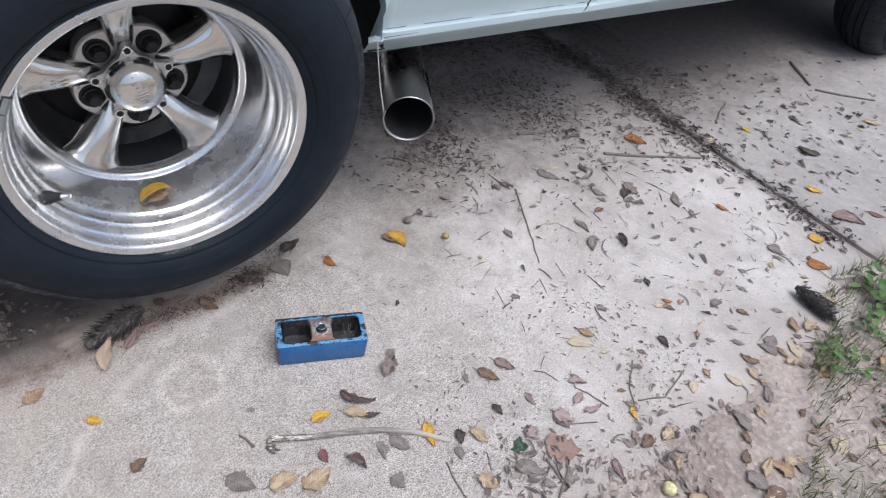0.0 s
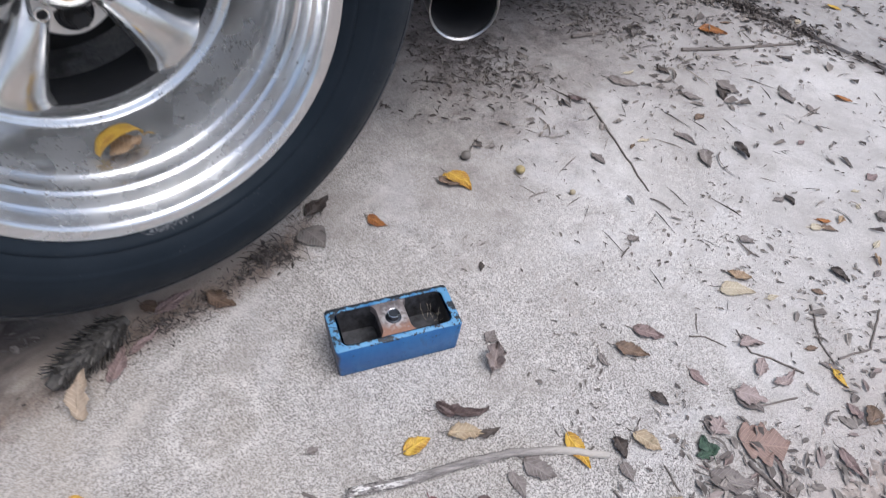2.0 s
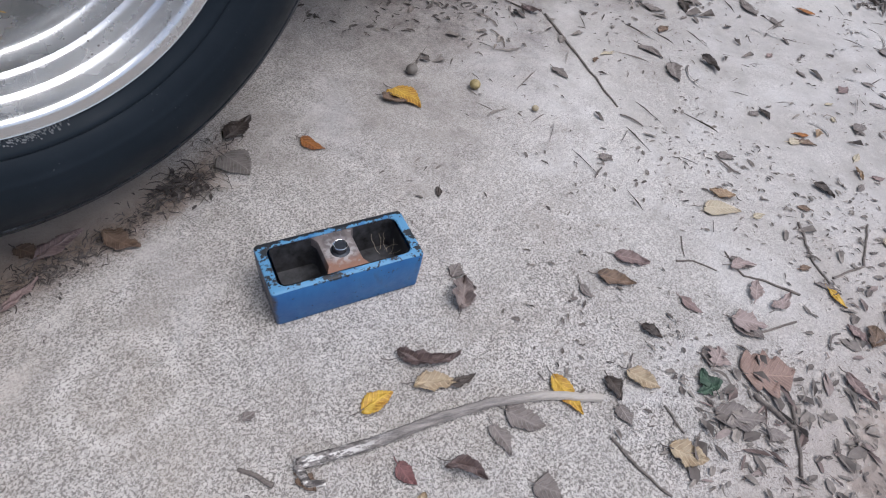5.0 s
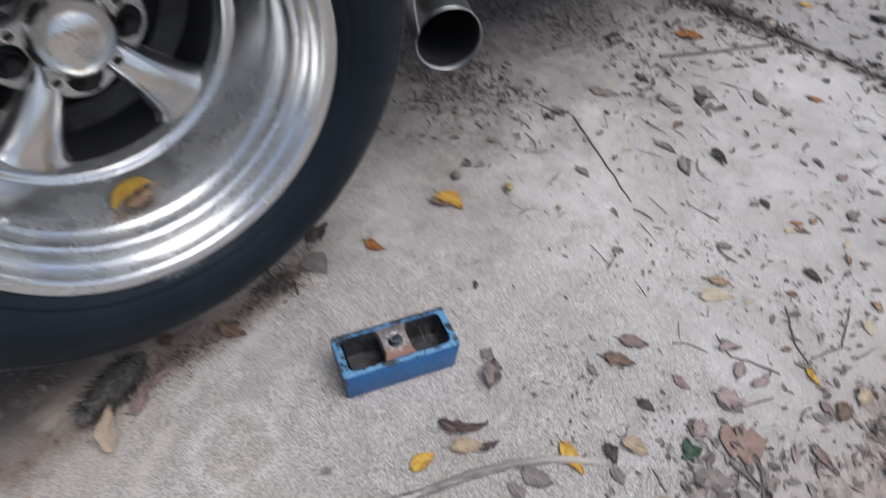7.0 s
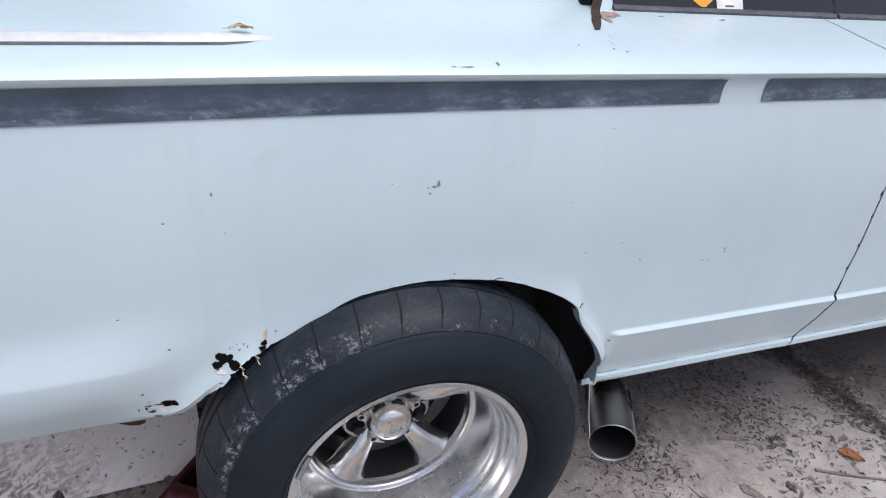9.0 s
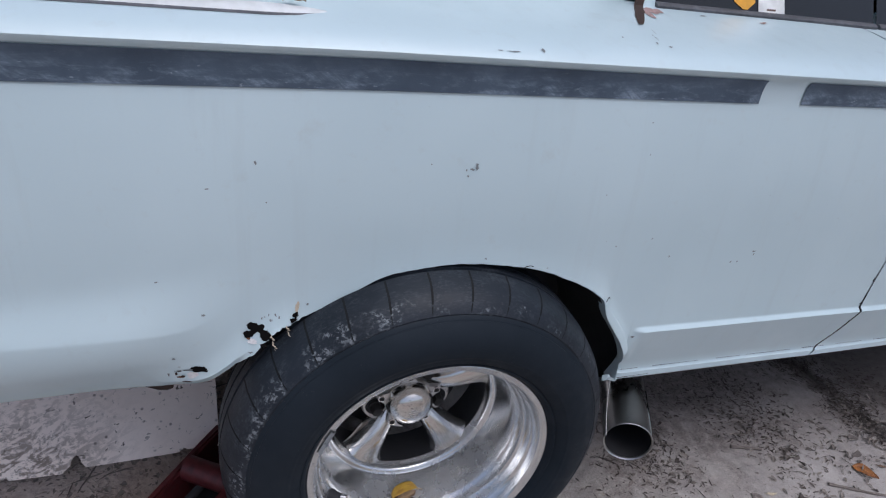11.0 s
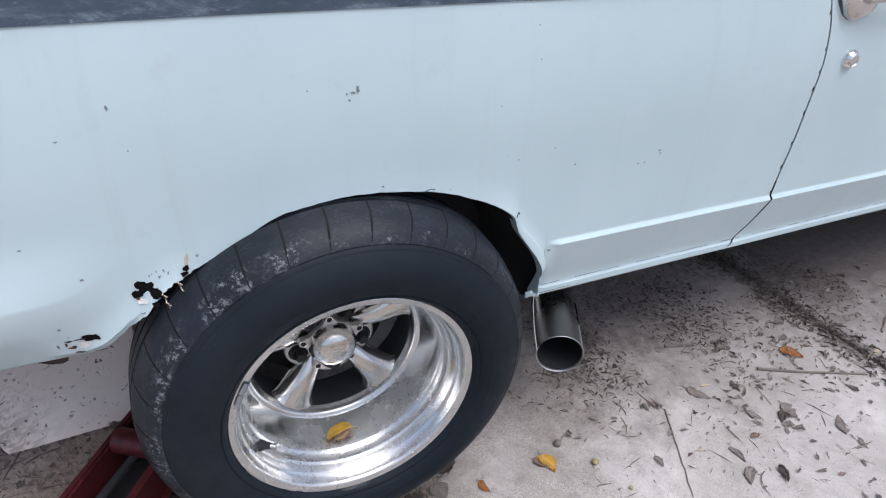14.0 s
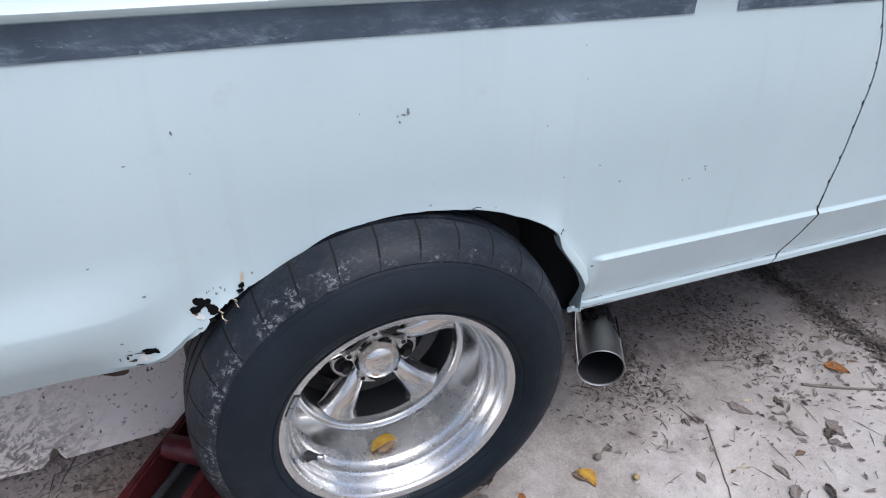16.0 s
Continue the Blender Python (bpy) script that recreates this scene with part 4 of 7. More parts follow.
def body_shell():
    """What closes the car behind its near side: wheel house, underbody, deck, roof, far side, ends."""
    bm = bmesh.new()
    lathe(bm, [(0.012, 0.415), (0.30, 0.415), (0.30, 0.10)], (0.015, 0, 0.37), 40, radians(28), radians(152))
    lathe(bm, [(0.050, 0.415), (0.30, 0.415), (0.30, 0.10)], (0.015, 0, 0.37), 10, radians(3), radians(28))
    part("wheel_house", bm, UNDER, car, "black inner wheel arch")
    bm = bmesh.new()
    box(bm, (0.47, 0.15, 0.40), (3.3, 1.60, 0.50), bevel=0.01)
    # unseen deeper box, added to darken the ground under the car
    box(bm, (0.75, 0.30, 0.24), (3.3, 1.60, 0.42), bevel=0.02)
    box(bm, (0.425, 0.055, 0.445), (0.47, 1.6, 0.80), bevel=0.004)
    box(bm, (0.43, 0.10, 0.36), (0.47, 1.6, 0.46), bevel=0.004)
    box(bm, (-0.84, 0.35, 0.66), (0.47, 1.40, 0.70), bevel=0.01)
    box(bm, (-0.84, 0.10, 0.66), (-0.44, 0.35, 0.67), bevel=0.01)
    part("underbody", bm, UNDER, car, "dark grimy underbody with an added box that shades the ground")
    bm = bmesh.new()
    for x0, x1 in ((0.455, 1.6), (1.6, 2.35)):
        box(bm, (x0, 0.045, 0.66 if x0 < 0.4 else 0.50), (x1, 0.06, 1.03), bevel=0.002)
    part("inner_panel", bm, UNDER, car)
    bm = bmesh.new()
    rows = []
    for x in (-0.85, -0.7, -0.5, -0.2, 0.1):
        y, z = upper(x)[-1]
        rows.append([(x, y + (1.75 - 2 * y) * k / 12, z + 0.02 * math.sin(math.pi * k / 12)) for k in range(13)])
    grid(bm, rows)
    part("rear_deck", bm, PAINT, car, "flat mint rear deck")
    bm = bmesh.new()
    rows = []
    for x in span(-0.85, 3.55, 0.1) + [3.55]:
        # unseen low reach, added to stop light leaking in under the car
        low = 0.16 if x > 0.4 else 0.30
        rows.append([(x, 1.70, low), (x, 1.75, low + 0.03), (x, 1.755, 0.72), (x, 1.73, 0.98), (x, 1.75, 1.04 + fall(x)), (x, 1.63, 1.09 + fall(x))])
    grid(bm, rows)
    part("far_side_panel", bm, PAINT, car)
    bm = bmesh.new()
    rows = []
    for x in span(2.355, 3.55, 0.03) + [3.55]:
        low = 0.43 if abs(x - 2.84) > 0.37 else 0.33 + math.sqrt(max(0, 0.37**2 - (x - 2.84) ** 2))
        zs = [low + (0.95 - low) * i / 14 for i in range(15)]
        rows.append([(x, 0.02, low)] + [(x, side_y(2.3, z), z) for z in zs] + [(x, 0.0, 0.985), (x, 0.05, 1.01), (x, 0.40, 1.03), (x, 0.87, 1.04), (x, 1.6, 1.03)])
    grid(bm, rows)
    part("front_wing", bm, PAINT, car, "mint front wing and bonnet")
    bm = bmesh.new()
    grid(bm, [[(x, 0.06, z - 0.005), (x, 0.40, z + 0.02), (x, 0.87, z + 0.03), (x, 1.34, z + 0.02), (x, 1.68, z - 0.005)] for x, z in ((1.93, 1.050), (2.10, 1.040), (2.37, 1.012))])
    part("cowl", bm, PAINT, car, "mint cowl ahead of the windscreen")
    bm = bmesh.new()
    box(bm, (3.5, 0.02, 0.22), (3.58, 1.74, 0.99), bevel=0.02)
    part("nose_panel", bm, PAINT, car)
    bm = bmesh.new()
    box(bm, (-0.89, 0.03, 0.60), (-0.84, 1.74, 1.08), bevel=0.02)
    part("tail_panel", bm, PAINT, car)
    # cabin
    bm = bmesh.new()
    def cabin(x):
        return linear([(-0.75, 1.10), (-0.1, 1.46), (0.3, 1.49), (1.3, 1.49), (2.0, 1.06)], x)
    rows = []
    for x in span(-0.1, 1.35, 0.08) + [1.35]:
        z = cabin(x)
        rows.append([(x, 0.27, z - 0.07), (x, 0.31, z - 0.02), (x, 0.42, z), (x, 0.87, z + 0.02), (x, 1.32, z), (x, 1.43, z - 0.02), (x, 1.47, z - 0.07)])
    grid(bm, rows)
    part("roof", bm, PAINT, car, "mint car roof")
    for mirror in (False, True):
        bm = bmesh.new()
        rows = []
        for i in range(15):
            x = -0.62 + (0.386 + 0.62) * i / 14
            top = cabin(x) - 0.07
            foot = upper(x)[-1][1] + 0.001
            row = []
            for k in range(17):
                f = k / 16
                z = foot - 0.001 + (max(top, foot + 0.01) - foot) * f ** 1.7
                y = upper(x)[-1][0] + 0.055 * min(1.0, f * 2.2) ** 0.8 + 0.075 * f
                row.append((x + 0.05 * f * (i / 14), 1.74 - y if mirror else y, z))
            rows.append(row)
        grid(bm, rows)
        part("rear_pillar", bm, PAINT, car, "broad mint rear roof pillar")
    bm = bmesh.new()
    grid(bm, [[(-0.68, y, 1.10), (-0.1, y * 0.8 + 0.17, 1.44)] for y in (0.2, 0.6, 1.1, 1.55)])
    part("rear_window", bm, GLASS, car, "dark rear window")
    bm = bmesh.new()
    grid(bm, [[(2.0, y, 1.05), (1.35, y * 0.8 + 0.17, 1.44)] for y in (0.2, 0.6, 1.1, 1.55)])
    part("windscreen", bm, GLASS, car, "dark windscreen")
    bm = bmesh.new()
    grid(bm, [[(x, 1.62, 1.09), (x, 1.48, 1.43)] for x in (0.3, 0.9, 1.9)])
    part("far_window", bm, GLASS, car)


body_shell()


def side_windows():
    """Quarter glass and door glass over the shoulder, with their aged rubber foot."""
    def sheet(x0, x1, name, label):
        bm = bmesh.new()
        rows = []
        for i in range(9):
            x = x0 + (x1 - x0) * i / 8
            y, z = upper(x)[-2]
            rows.append([(x, y + 0.012 + 0.17 * f, z + 0.004 + 0.38 * f) for f in (0, 0.25, 0.5, 0.75, 1)])
        grid(bm, rows)
        glass = part(name, bm, GLASS, car, label)
        bm = bmesh.new()
        rows = []
        for i in range(41):
            x = x0 + (x1 - x0) * i / 40
            y, z = upper(x)[-2]
            w = 0.0012 * noise.noise((x * 40, 0, 2))
            rows.append([(x, y + 0.002, z - 0.002), (x, y + 0.001 + w, z + 0.004), (x, y + 0.005 + w, z + 0.008), (x, y + 0.013, z + 0.010), (x, y + 0.022, z + 0.006)])
        grid(bm, rows, True, True)
        part("weatherstrip", bm, SEAL, glass, "cracked grey weatherstrip")
        return glass
    rear = sheet(0.436, 0.976, "quarter_window", "dark tinted quarter window with two stickers")
    sheet(0.985, 1.95, "door_window", "dark tinted door window")
    def sticker(x, w, h, z0, shape, material, label):
        bm = bmesh.new()
        y, z = upper(x)[-2]
        def at(u, v, lift):
            zz = z0 + v
            f = (zz - z - 0.004) / 0.38
            return (x + u, y + 0.012 + 0.17 * f - lift, zz)
        bm.faces.new([bm.verts.new(at(u * w, v * h, 0.0015)) for u, v in shape])
        part("sticker", bm, material, rear, label, False)
    white, red = plain("white_sticker", (0.75, 0.75, 0.72), 0.5), plain("red_print", (0.35, 0.05, 0.05), 0.5)
    amber, brown = plain("amber_sticker", (0.75, 0.36, 0.03), 0.5), plain("brown_print", (0.10, 0.05, 0.03), 0.5)
    z = upper(0.70)[-2][1]
    ring = [(0.5 * math.cos(2 * math.pi * i / 20), 0.5 + 0.5 * math.sin(2 * math.pi * i / 20)) for i in range(20)]
    square = [(-0.5, 0), (0.5, 0), (0.5, 1), (-0.5, 1)]
    sticker(0.704, 0.064, 0.080, z + 0.0085, square, white, "white sticker with red round mark")
    sticker(0.708, 0.037, 0.037, z + 0.0215, ring, red, "")
    sticker(0.703, 0.022, 0.0032, z + 0.0128, square, brown, "")
    sticker(0.639, 0.054, 0.056, z + 0.0125, [(-0.08, 0), (0.12, 0), (0.46, 0.22), (0.5, 1), (-0.5, 1), (-0.46, 0.22)], amber, "amber shield sticker")
    sticker(0.641, 0.026, 0.006, z + 0.024, square, brown, "")
    # rusted slot between the pillar and the window corner, running down on to the shoulder
    bm = bmesh.new()
    rows = []
    for i in range(15):
        f = i / 14
        y = 0.118 + 0.090 * min(1.0, f / 0.6)
        x = 0.349 + 0.050 * min(1.0, f / 0.6) + 0.028 * max(0.0, f - 0.6)
        z = shoulder_z(x, y) + 0.16 * max(0.0, f - 0.6)
        w = 0.0095 * min(1.0, 0.5 + f * 2.5)
        rows.append([(x - w + 0.0025 * noise.noise((i * 0.9, 2, 0)), y, z + 0.0012), (x, y, z + 0.0016), (x + w + 0.003 * noise.noise((i * 0.9, 5, 0)), y, z + 0.0012)])
    grid(bm, rows)
    part("pillar_rust", bm, RUST_FLAKE, car, "brown rusted corner of the window post")
    bm = bmesh.new()
    rows = []
    for k in range(7):
        f = k / 6
        rows.append([(0.4045 + 0.008 * f, 0.2085 + 0.17 * f, 1.100 + 0.38 * f), (0.414 + 0.008 * f, 0.205 + 0.17 * f, 1.099 + 0.38 * f), (0.434 + 0.012 * f, 0.2075 + 0.17 * f, 1.098 + 0.38 * f), (0.442 + 0.03 * f, 0.216 + 0.17 * f, 1.098 + 0.38 * f)])
    grid(bm, rows)
    part("window_post", bm, PAINT, car, "mint post at the window corner")


def shoulder_mark(x, y, w, d, seed, material, name, label=""):
    """A ragged stain or chip lying on the shoulder."""
    bm = bmesh.new()
    ring = []
    for i in range(18):
        a = 2 * math.pi * i / 18
        r = 0.8 + 0.6 * noise.noise((math.cos(a) + seed, math.sin(a), seed)) + 0.25 * noise.noise((math.cos(a) * 4 + seed, math.sin(a) * 4, 1))
        px, py = x + w / 2 * r * math.cos(a), y + d / 2 * r * math.sin(a)
        ring.append(bm.verts.new((px, py, shoulder_z(px, py) + 0.0012)))
    bm.faces.new(ring)
    part(name, bm, material, quarter, label, False)


RUST_FILM = plain("thin_rust_bloom", (0.36, 0.245, 0.225), 0.8, 0, 0.5, 160)
for x, y, w, d, seed in ((0.410, 0.180, 0.030, 0.030, 2.2), (0.424, 0.184, 0.022, 0.022, 4.9), (0.394, 0.166, 0.018, 0.036, 7.1), (0.646, 0.170, 0.020, 0.010, 3.4), (0.655, 0.174, 0.016, 0.007, 9.8)):
    shoulder_mark(x, y, w, d, seed, RUST_FILM, "rust_bloom", "thin pinkish rust bloom on the shoulder")
for x, y, w, d, seed in ((0.520, 0.180, 0.022, 0.006, 1.3), (0.359, 0.044, 0.006, 0.005, 5.5), (0.338, 0.052, 0.003, 0.006, 8.4), (0.356, 0.090, 0.0015, 0.020, 6.2), (0.345, 0.068, 0.0015, 0.020, 2.7), (0.28, 0.060, 0.004, 0.004, 4.4), (0.078, 0.0125, 0.030, 0.0025, 3.7), (0.060, 0.0130, 0.010, 0.002, 7.9), (0.127, 0.017, 0.006, 0.008, 2.1)):
    shoulder_mark(x, y, w, d, seed, PRIMER, "paint_chip")


side_windows()


def roof_moulding():
    """The pale strip that ends on the shoulder behind the pillar, edged by dark seams."""
    def strip(lift, wide, name, material, label):
        bm = bmesh.new()
        rows = []
        for i in range(41):
            x = -0.82 + 0.655 * i / 40
            y, z = upper(x)[0][0] + 0.116, stripe_high(x) + 0.058
            tip = min(1.0, math.sqrt(max(0.0, (40.3 - i) / 4.5)))
            w, bend = wide * tip, 0.006 * (1 - tip) ** 2
            rows.append([(x, y - 0.063 + bend + w * u, z - 0.0145 + 0.26 * (w * u) + lift * (1 - abs(u) ** 3) * tip) for u in (-1, -0.9, -0.6, 0, 0.6, 0.9, 1)])
        grid(bm, rows)
        return part(name, bm, material, car, label)
    strip(0.003, 0.0165, "moulding_seat", SEAL, "dark seam round the roof strip")
    strip(0.0065, 0.0135, "moulding", CREAM_STRIP, "pale weathered roof strip")


roof_moulding()


def door_lock():
    z = 0.834
    y = side_y(1.087, z)
    bm = bmesh.new()
    lathe(bm, [(0.002, 0.0200), (-0.004, 0.0200), (-0.0065, 0.0188), (-0.0068, 0.0172), (-0.0135, 0.0125), (-0.0140, 0.0112), (-0.0122, 0.0100), (-0.0120, 0.0)], (1.087, y, z), 28)
    part("lock", bm, CHROME, door, "chrome key lock with a bevelled ring")
    # pull handle: a cast end plate with its rubber seat, and the grip that runs forward from it
    y = side_y(1.10, 0.94)
    def plate(y0, y1, grow):
        bm = bmesh.new()
        outline = [(1.006, 0.985), (1.012, 0.950), (1.028, 0.924), (1.046, 0.9125), (1.064, 0.9105), (1.084, 0.916), (1.104, 0.930), (1.118, 0.950), (1.122, 0.985)]
        mid = Vector((1.064, 0, 0.955))
        def ring(y, g):
            return [(mid.x + (px - mid.x) * g, y, mid.z + (pz - mid.z) * g) for px, pz in outline]
        vs = grid(bm, [ring(y0, grow), ring(y1 + 0.004, grow), ring(y1, grow * 0.90), ring(y1 - 0.001, grow * 0.55)], True)
        bm.faces.new(vs[-1])
        return bm
    part("handle_seat", plate(y + 0.001, y - 0.004, 1.10), SEAL, door, "black rubber seat of the handle")
    handle = part("handle", plate(y - 0.003, y - 0.016, 1.0), CHROME, door, "chrome door handle")
    bm = bmesh.new()
    tube(bm, [(1.070, y - 0.018, 0.950), (1.095, y - 0.030, 0.955), (1.150, y - 0.034, 0.956), (1.215, y - 0.030, 0.954), (1.235, y - 0.010, 0.952)], [0.010, 0.012, 0.0115, 0.0115, 0.010], 14, 0.8)
    part("grip", bm, CHROME, handle, "chrome grip")


door_lock()


# ---- wheels ----
def wheel(centre, spoke_turn, face, detail):
    """A deep-dish five-spoke alloy wheel with its tyre; face: the lip's y."""
    cx, cy, cz = centre
    base = (cx, face + 0.088, cz)
    bm = bmesh.new()
    rim = [(-0.079, 0.2085), (-0.086, 0.2088), (-0.0895, 0.2065), (-0.0905, 0.2045), (-0.0895, 0.2025), (-0.0893, 0.1965), (-0.0875, 0.1935), (-0.083, 0.1915), (-0.071, 0.1900), (-0.067, 0.1865),
           (-0.0655, 0.1852), (-0.052, 0.1838), (-0.048, 0.1812), (-0.0465, 0.1795), (-0.033, 0.1775), (-0.029, 0.1740), (-0.026, 0.1720), (-0.005, 0.1690), (0.030, 0.1630), (0.0385, 0.1612), (0.0410, 0.1606), (0.0425, 0.1612),
           (0.0440, 0.1600), (0.0450, 0.1570), (0.0470, 0.1540), (0.0505, 0.1522), (0.0545, 0.1522), (0.0580, 0.1508), (0.064, 0.1490)]
    lathe(bm, rim, base, 128)
    hub = part("wheel", bm, BARREL, car, "polished deep-dish five-spoke alloy wheel")
    bm = bmesh.new()
    lathe(bm, [(0.064, 0.1490), (0.070, 0.1505), (0.15, 0.165), (0.15, 0.19)], base, 96)
    part("inner_barrel", bm, UNDER, hub, "black inner half of the rim")
    # tyre: sidewall and tread
    bm = bmesh.new()
    wall = [(-0.070, 0.196), (-0.083, 0.2045), (-0.094, 0.2085), (-0.0985, 0.2115), (-0.1000, 0.2140), (-0.1000, 0.2155), (-0.0990, 0.2165), (-0.1040, 0.2210), (-0.1070, 0.2300), (-0.1080, 0.2335), (-0.1087, 0.2345), (-0.1091, 0.2365), (-0.1093, 0.2385), (-0.1092, 0.2400), (-0.1098, 0.2425), (-0.1095, 0.252), (-0.1070, 0.264), (-0.1020, 0.276), (-0.0955, 0.2855), (-0.0925, 0.2895), (-0.0915, 0.2895), (-0.0905, 0.2915), (-0.0868, 0.2955), (-0.0855, 0.2962)]
    lathe(bm, wall, base, 128)
    inner = [(0.035 - y, r) for y, r in wall]
    lathe(bm, inner, base, 96)
    part("tyre", bm, SIDEWALL, hub, "black tyre sidewall with moulded ring")
    bm = bmesh.new()
    crown = [(-0.086, 0.2937), (-0.0865, 0.2982), (-0.0843, 0.3012), (-0.0765, 0.311), (-0.0625, 0.3207), (-0.0435, 0.3285), (-0.0200, 0.3326), (-0.0192, 0.3255), (-0.0142, 0.3255), (-0.0134, 0.3332), (0.0060, 0.3337), (0.0070, 0.3252), (0.0120, 0.3252), (0.0130, 0.3337), (0.0355, 0.3337), (0.0365, 0.3252), (0.0425, 0.3252), (0.0435, 0.3332), (0.0672, 0.3232), (0.068, 0.3142), (0.0737, 0.3142), (0.0745, 0.3212), (0.0955, 0.3137), (0.119, 0.2987), (0.121, 0.2937)]
    lathe(bm, crown, base, 144)
    part("tread", bm, TREAD, hub, "worn tread with dusty scuffed shoulder")
    # grooves cut across the shoulder, one mesh turned round the tyre
    def turned(ob_name, me, a):
        ob = new(ob_name, me)
        ob.parent = hub
        ob.matrix_basis = Matrix.Translation(base) @ Matrix.Rotation(-a, 4, "Y")
    bm = bmesh.new()
    rows = []
    for k in range(11):
        f = k / 10
        y = -0.0857 + 0.064 * f
        r = float(np.interp(y, [p[0] for p in crown[1:8]], [p[1] for p in crown[1:8]])) + 0.0006
        aa = -0.036 * f - 0.006 * math.sin(4.0 * f)
        wv = 0.0017 * (0.3 + 0.7 * min(1, f * 4))
        rows.append([(r * math.cos(aa) - q * wv * math.sin(aa), y, r * math.sin(aa) + q * wv * math.cos(aa)) for q in (-1, 1)])
    grid(bm, rows)
    me = finish(bm, "tread_groove", GROOVE)
    for i in range(32):
        turned("tread_groove", me, 2 * math.pi * (i + 0.5) / 32)
    # raised marks on the sidewall where lettering stands, worn to plain bars
    def wall_y(r):
        return float(np.interp(r, [p[1] for p in wall], [p[0] for p in wall])) - 0.0007
    bm = bmesh.new()
    grid(bm, [[(r * math.cos(q), wall_y(r), r * math.sin(q)) for r in (0.250, 0.257, 0.264, 0.271)] for q in (0, 0.008, 0.016)])
    me = finish(bm, "sidewall_mark", SIDEWALL)
    for i in range(12):
        if i % 6 != 4:
            turned("sidewall_mark", me, radians(-26 + 5.5 * i))
    bm = bmesh.new()
    grid(bm, [[(r * math.cos(q), wall_y(r), r * math.sin(q)) for r in (0.258, 0.2605)] for q in [0.02 * m for m in range(8)]])
    me = finish(bm, "sidewall_bar", SIDEWALL)
    for i in range(3):
        turned("sidewall_bar", me, radians(50 + 1.2 * i))
    if detail:
        rnd = random.Random(12)
        for a0, a1, r0 in ((-102, -86, 0.2052),):
            bm = bmesh.new()
            for _ in range(420):
                q = radians(rnd.triangular(a0, a1))
                r = r0 + rnd.uniform(-0.0010, 0.0042) * rnd.random()
                wide, tall = rnd.uniform(0.0002, 0.0016) / r, rnd.uniform(0.0002, 0.0007)
                grid(bm, [[(base[0] + rr * math.cos(q + w), base[1] + wall_y(rr) + 0.0003, base[2] + rr * math.sin(q + w)) for rr in (r, r + tall)] for w in (0, wide)])
            part("bead_scuff", bm, SCUFF, hub, "pale rubbed marks by the rim")
    # spokes
    for k in range(5):
        a = radians(spoke_turn + 72 * k)
        u, t = Vector((math.cos(a), 0, math.sin(a))), Vector((-math.sin(a), 0, math.cos(a)))
        rows = []
        for r, w, y, d in ((0.030, 0.017, 0.092, 0.016), (0.045, 0.0185, 0.086, 0.020), (0.062, 0.0200, 0.077, 0.025), (0.082, 0.0225, 0.068, 0.029), (0.102, 0.0260, 0.062, 0.031), (0.122, 0.0305, 0.059, 0.030),
                           (0.137, 0.0350, 0.058, 0.027), (0.147, 0.0405, 0.0565, 0.024), (0.154, 0.0470, 0.0545, 0.022)):
            ring = []
            for i in range(20):
                b = 2 * math.pi * i / 20
                c, s = math.cos(b), math.sin(b)
                across = math.copysign(abs(c) ** 0.75, c) * w
                deep = -math.copysign(abs(s) ** 0.9, s) * d * (1.0 if s > 0 else 0.9)
                ring.append(Vector(base) + u * (r - abs(across) ** 2 / 0.35 * (1 if r > 0.14 else 0)) + t * across + Vector((0, y + d + deep, 0)))
            rows.append(ring)
        grid(bm := bmesh.new(), rows, True, True)
        part("spoke", bm, SPOKE, hub, "rounded polished spoke")
    # hub flange with its nut holes, seen between the spokes
    bm = bmesh.new()
    n = 140
    outer = []
    for i in range(n):
        a = 2 * math.pi * i / n
        outer.append(0.083 + 0.004 * math.cos(5 * (a - radians(spoke_turn + 36))))
    rows = []
    for rr, y in ((0.03, 0.088), (0.045, 0.088), (0.060, 0.088), (0.97, 0.088), (1.0, 0.091), (1.0, 0.104), (0.95, 0.126)):
        rows.append([(base[0] + (rr * outer[i] if rr > 0.5 else rr) * math.cos(2 * math.pi * i / n), base[1] + y, base[2] + (rr * outer[i] if rr > 0.5 else rr) * math.sin(2 * math.pi * i / n)) for i in range(n)])
    grid(bm, rows, True)
    part("hub_flange", bm, FLANGE, hub, "machined hub flange")
    for k in range(5):
        a = radians(spoke_turn + 36 + 72 * k)
        c = (base[0] + 0.062 * math.cos(a), base[1] + 0.0875, base[2] + 0.062 * math.sin(a))
        bm = bmesh.new()
        lathe(bm, [(0.0, 0.0), (0.0, 0.0165), (-0.0012, 0.0172), (-0.0012, 0.0185), (0.0006, 0.0192)], c, 24)
        part("nut_well", bm, SOOT, hub, "dark recess round the nut")
        bm = bmesh.new()
        lathe(bm, [(0.0, 0.0115), (-0.016, 0.0112), (-0.019, 0.009), (-0.021, 0.0)], c, 6)
        lathe(bm, [(0.0, 0.0142), (-0.004, 0.0142), (-0.005, 0.0115)], c, 24)
        part("lug_nut", bm, IRON, hub, "dark lug nut")
    # centre cap: dome on a five-lobed base with screws
    bm = bmesh.new()
    n = 120
    def lobe(i, s):
        a = 2 * math.pi * i / n - radians(spoke_turn)
        d = abs((a / (2 * math.pi / 5) + 0.5) % 1 - 0.5) * 2
        return (0.0455 + 0.0185 * math.exp(-((d / 0.30) ** 2))) * s
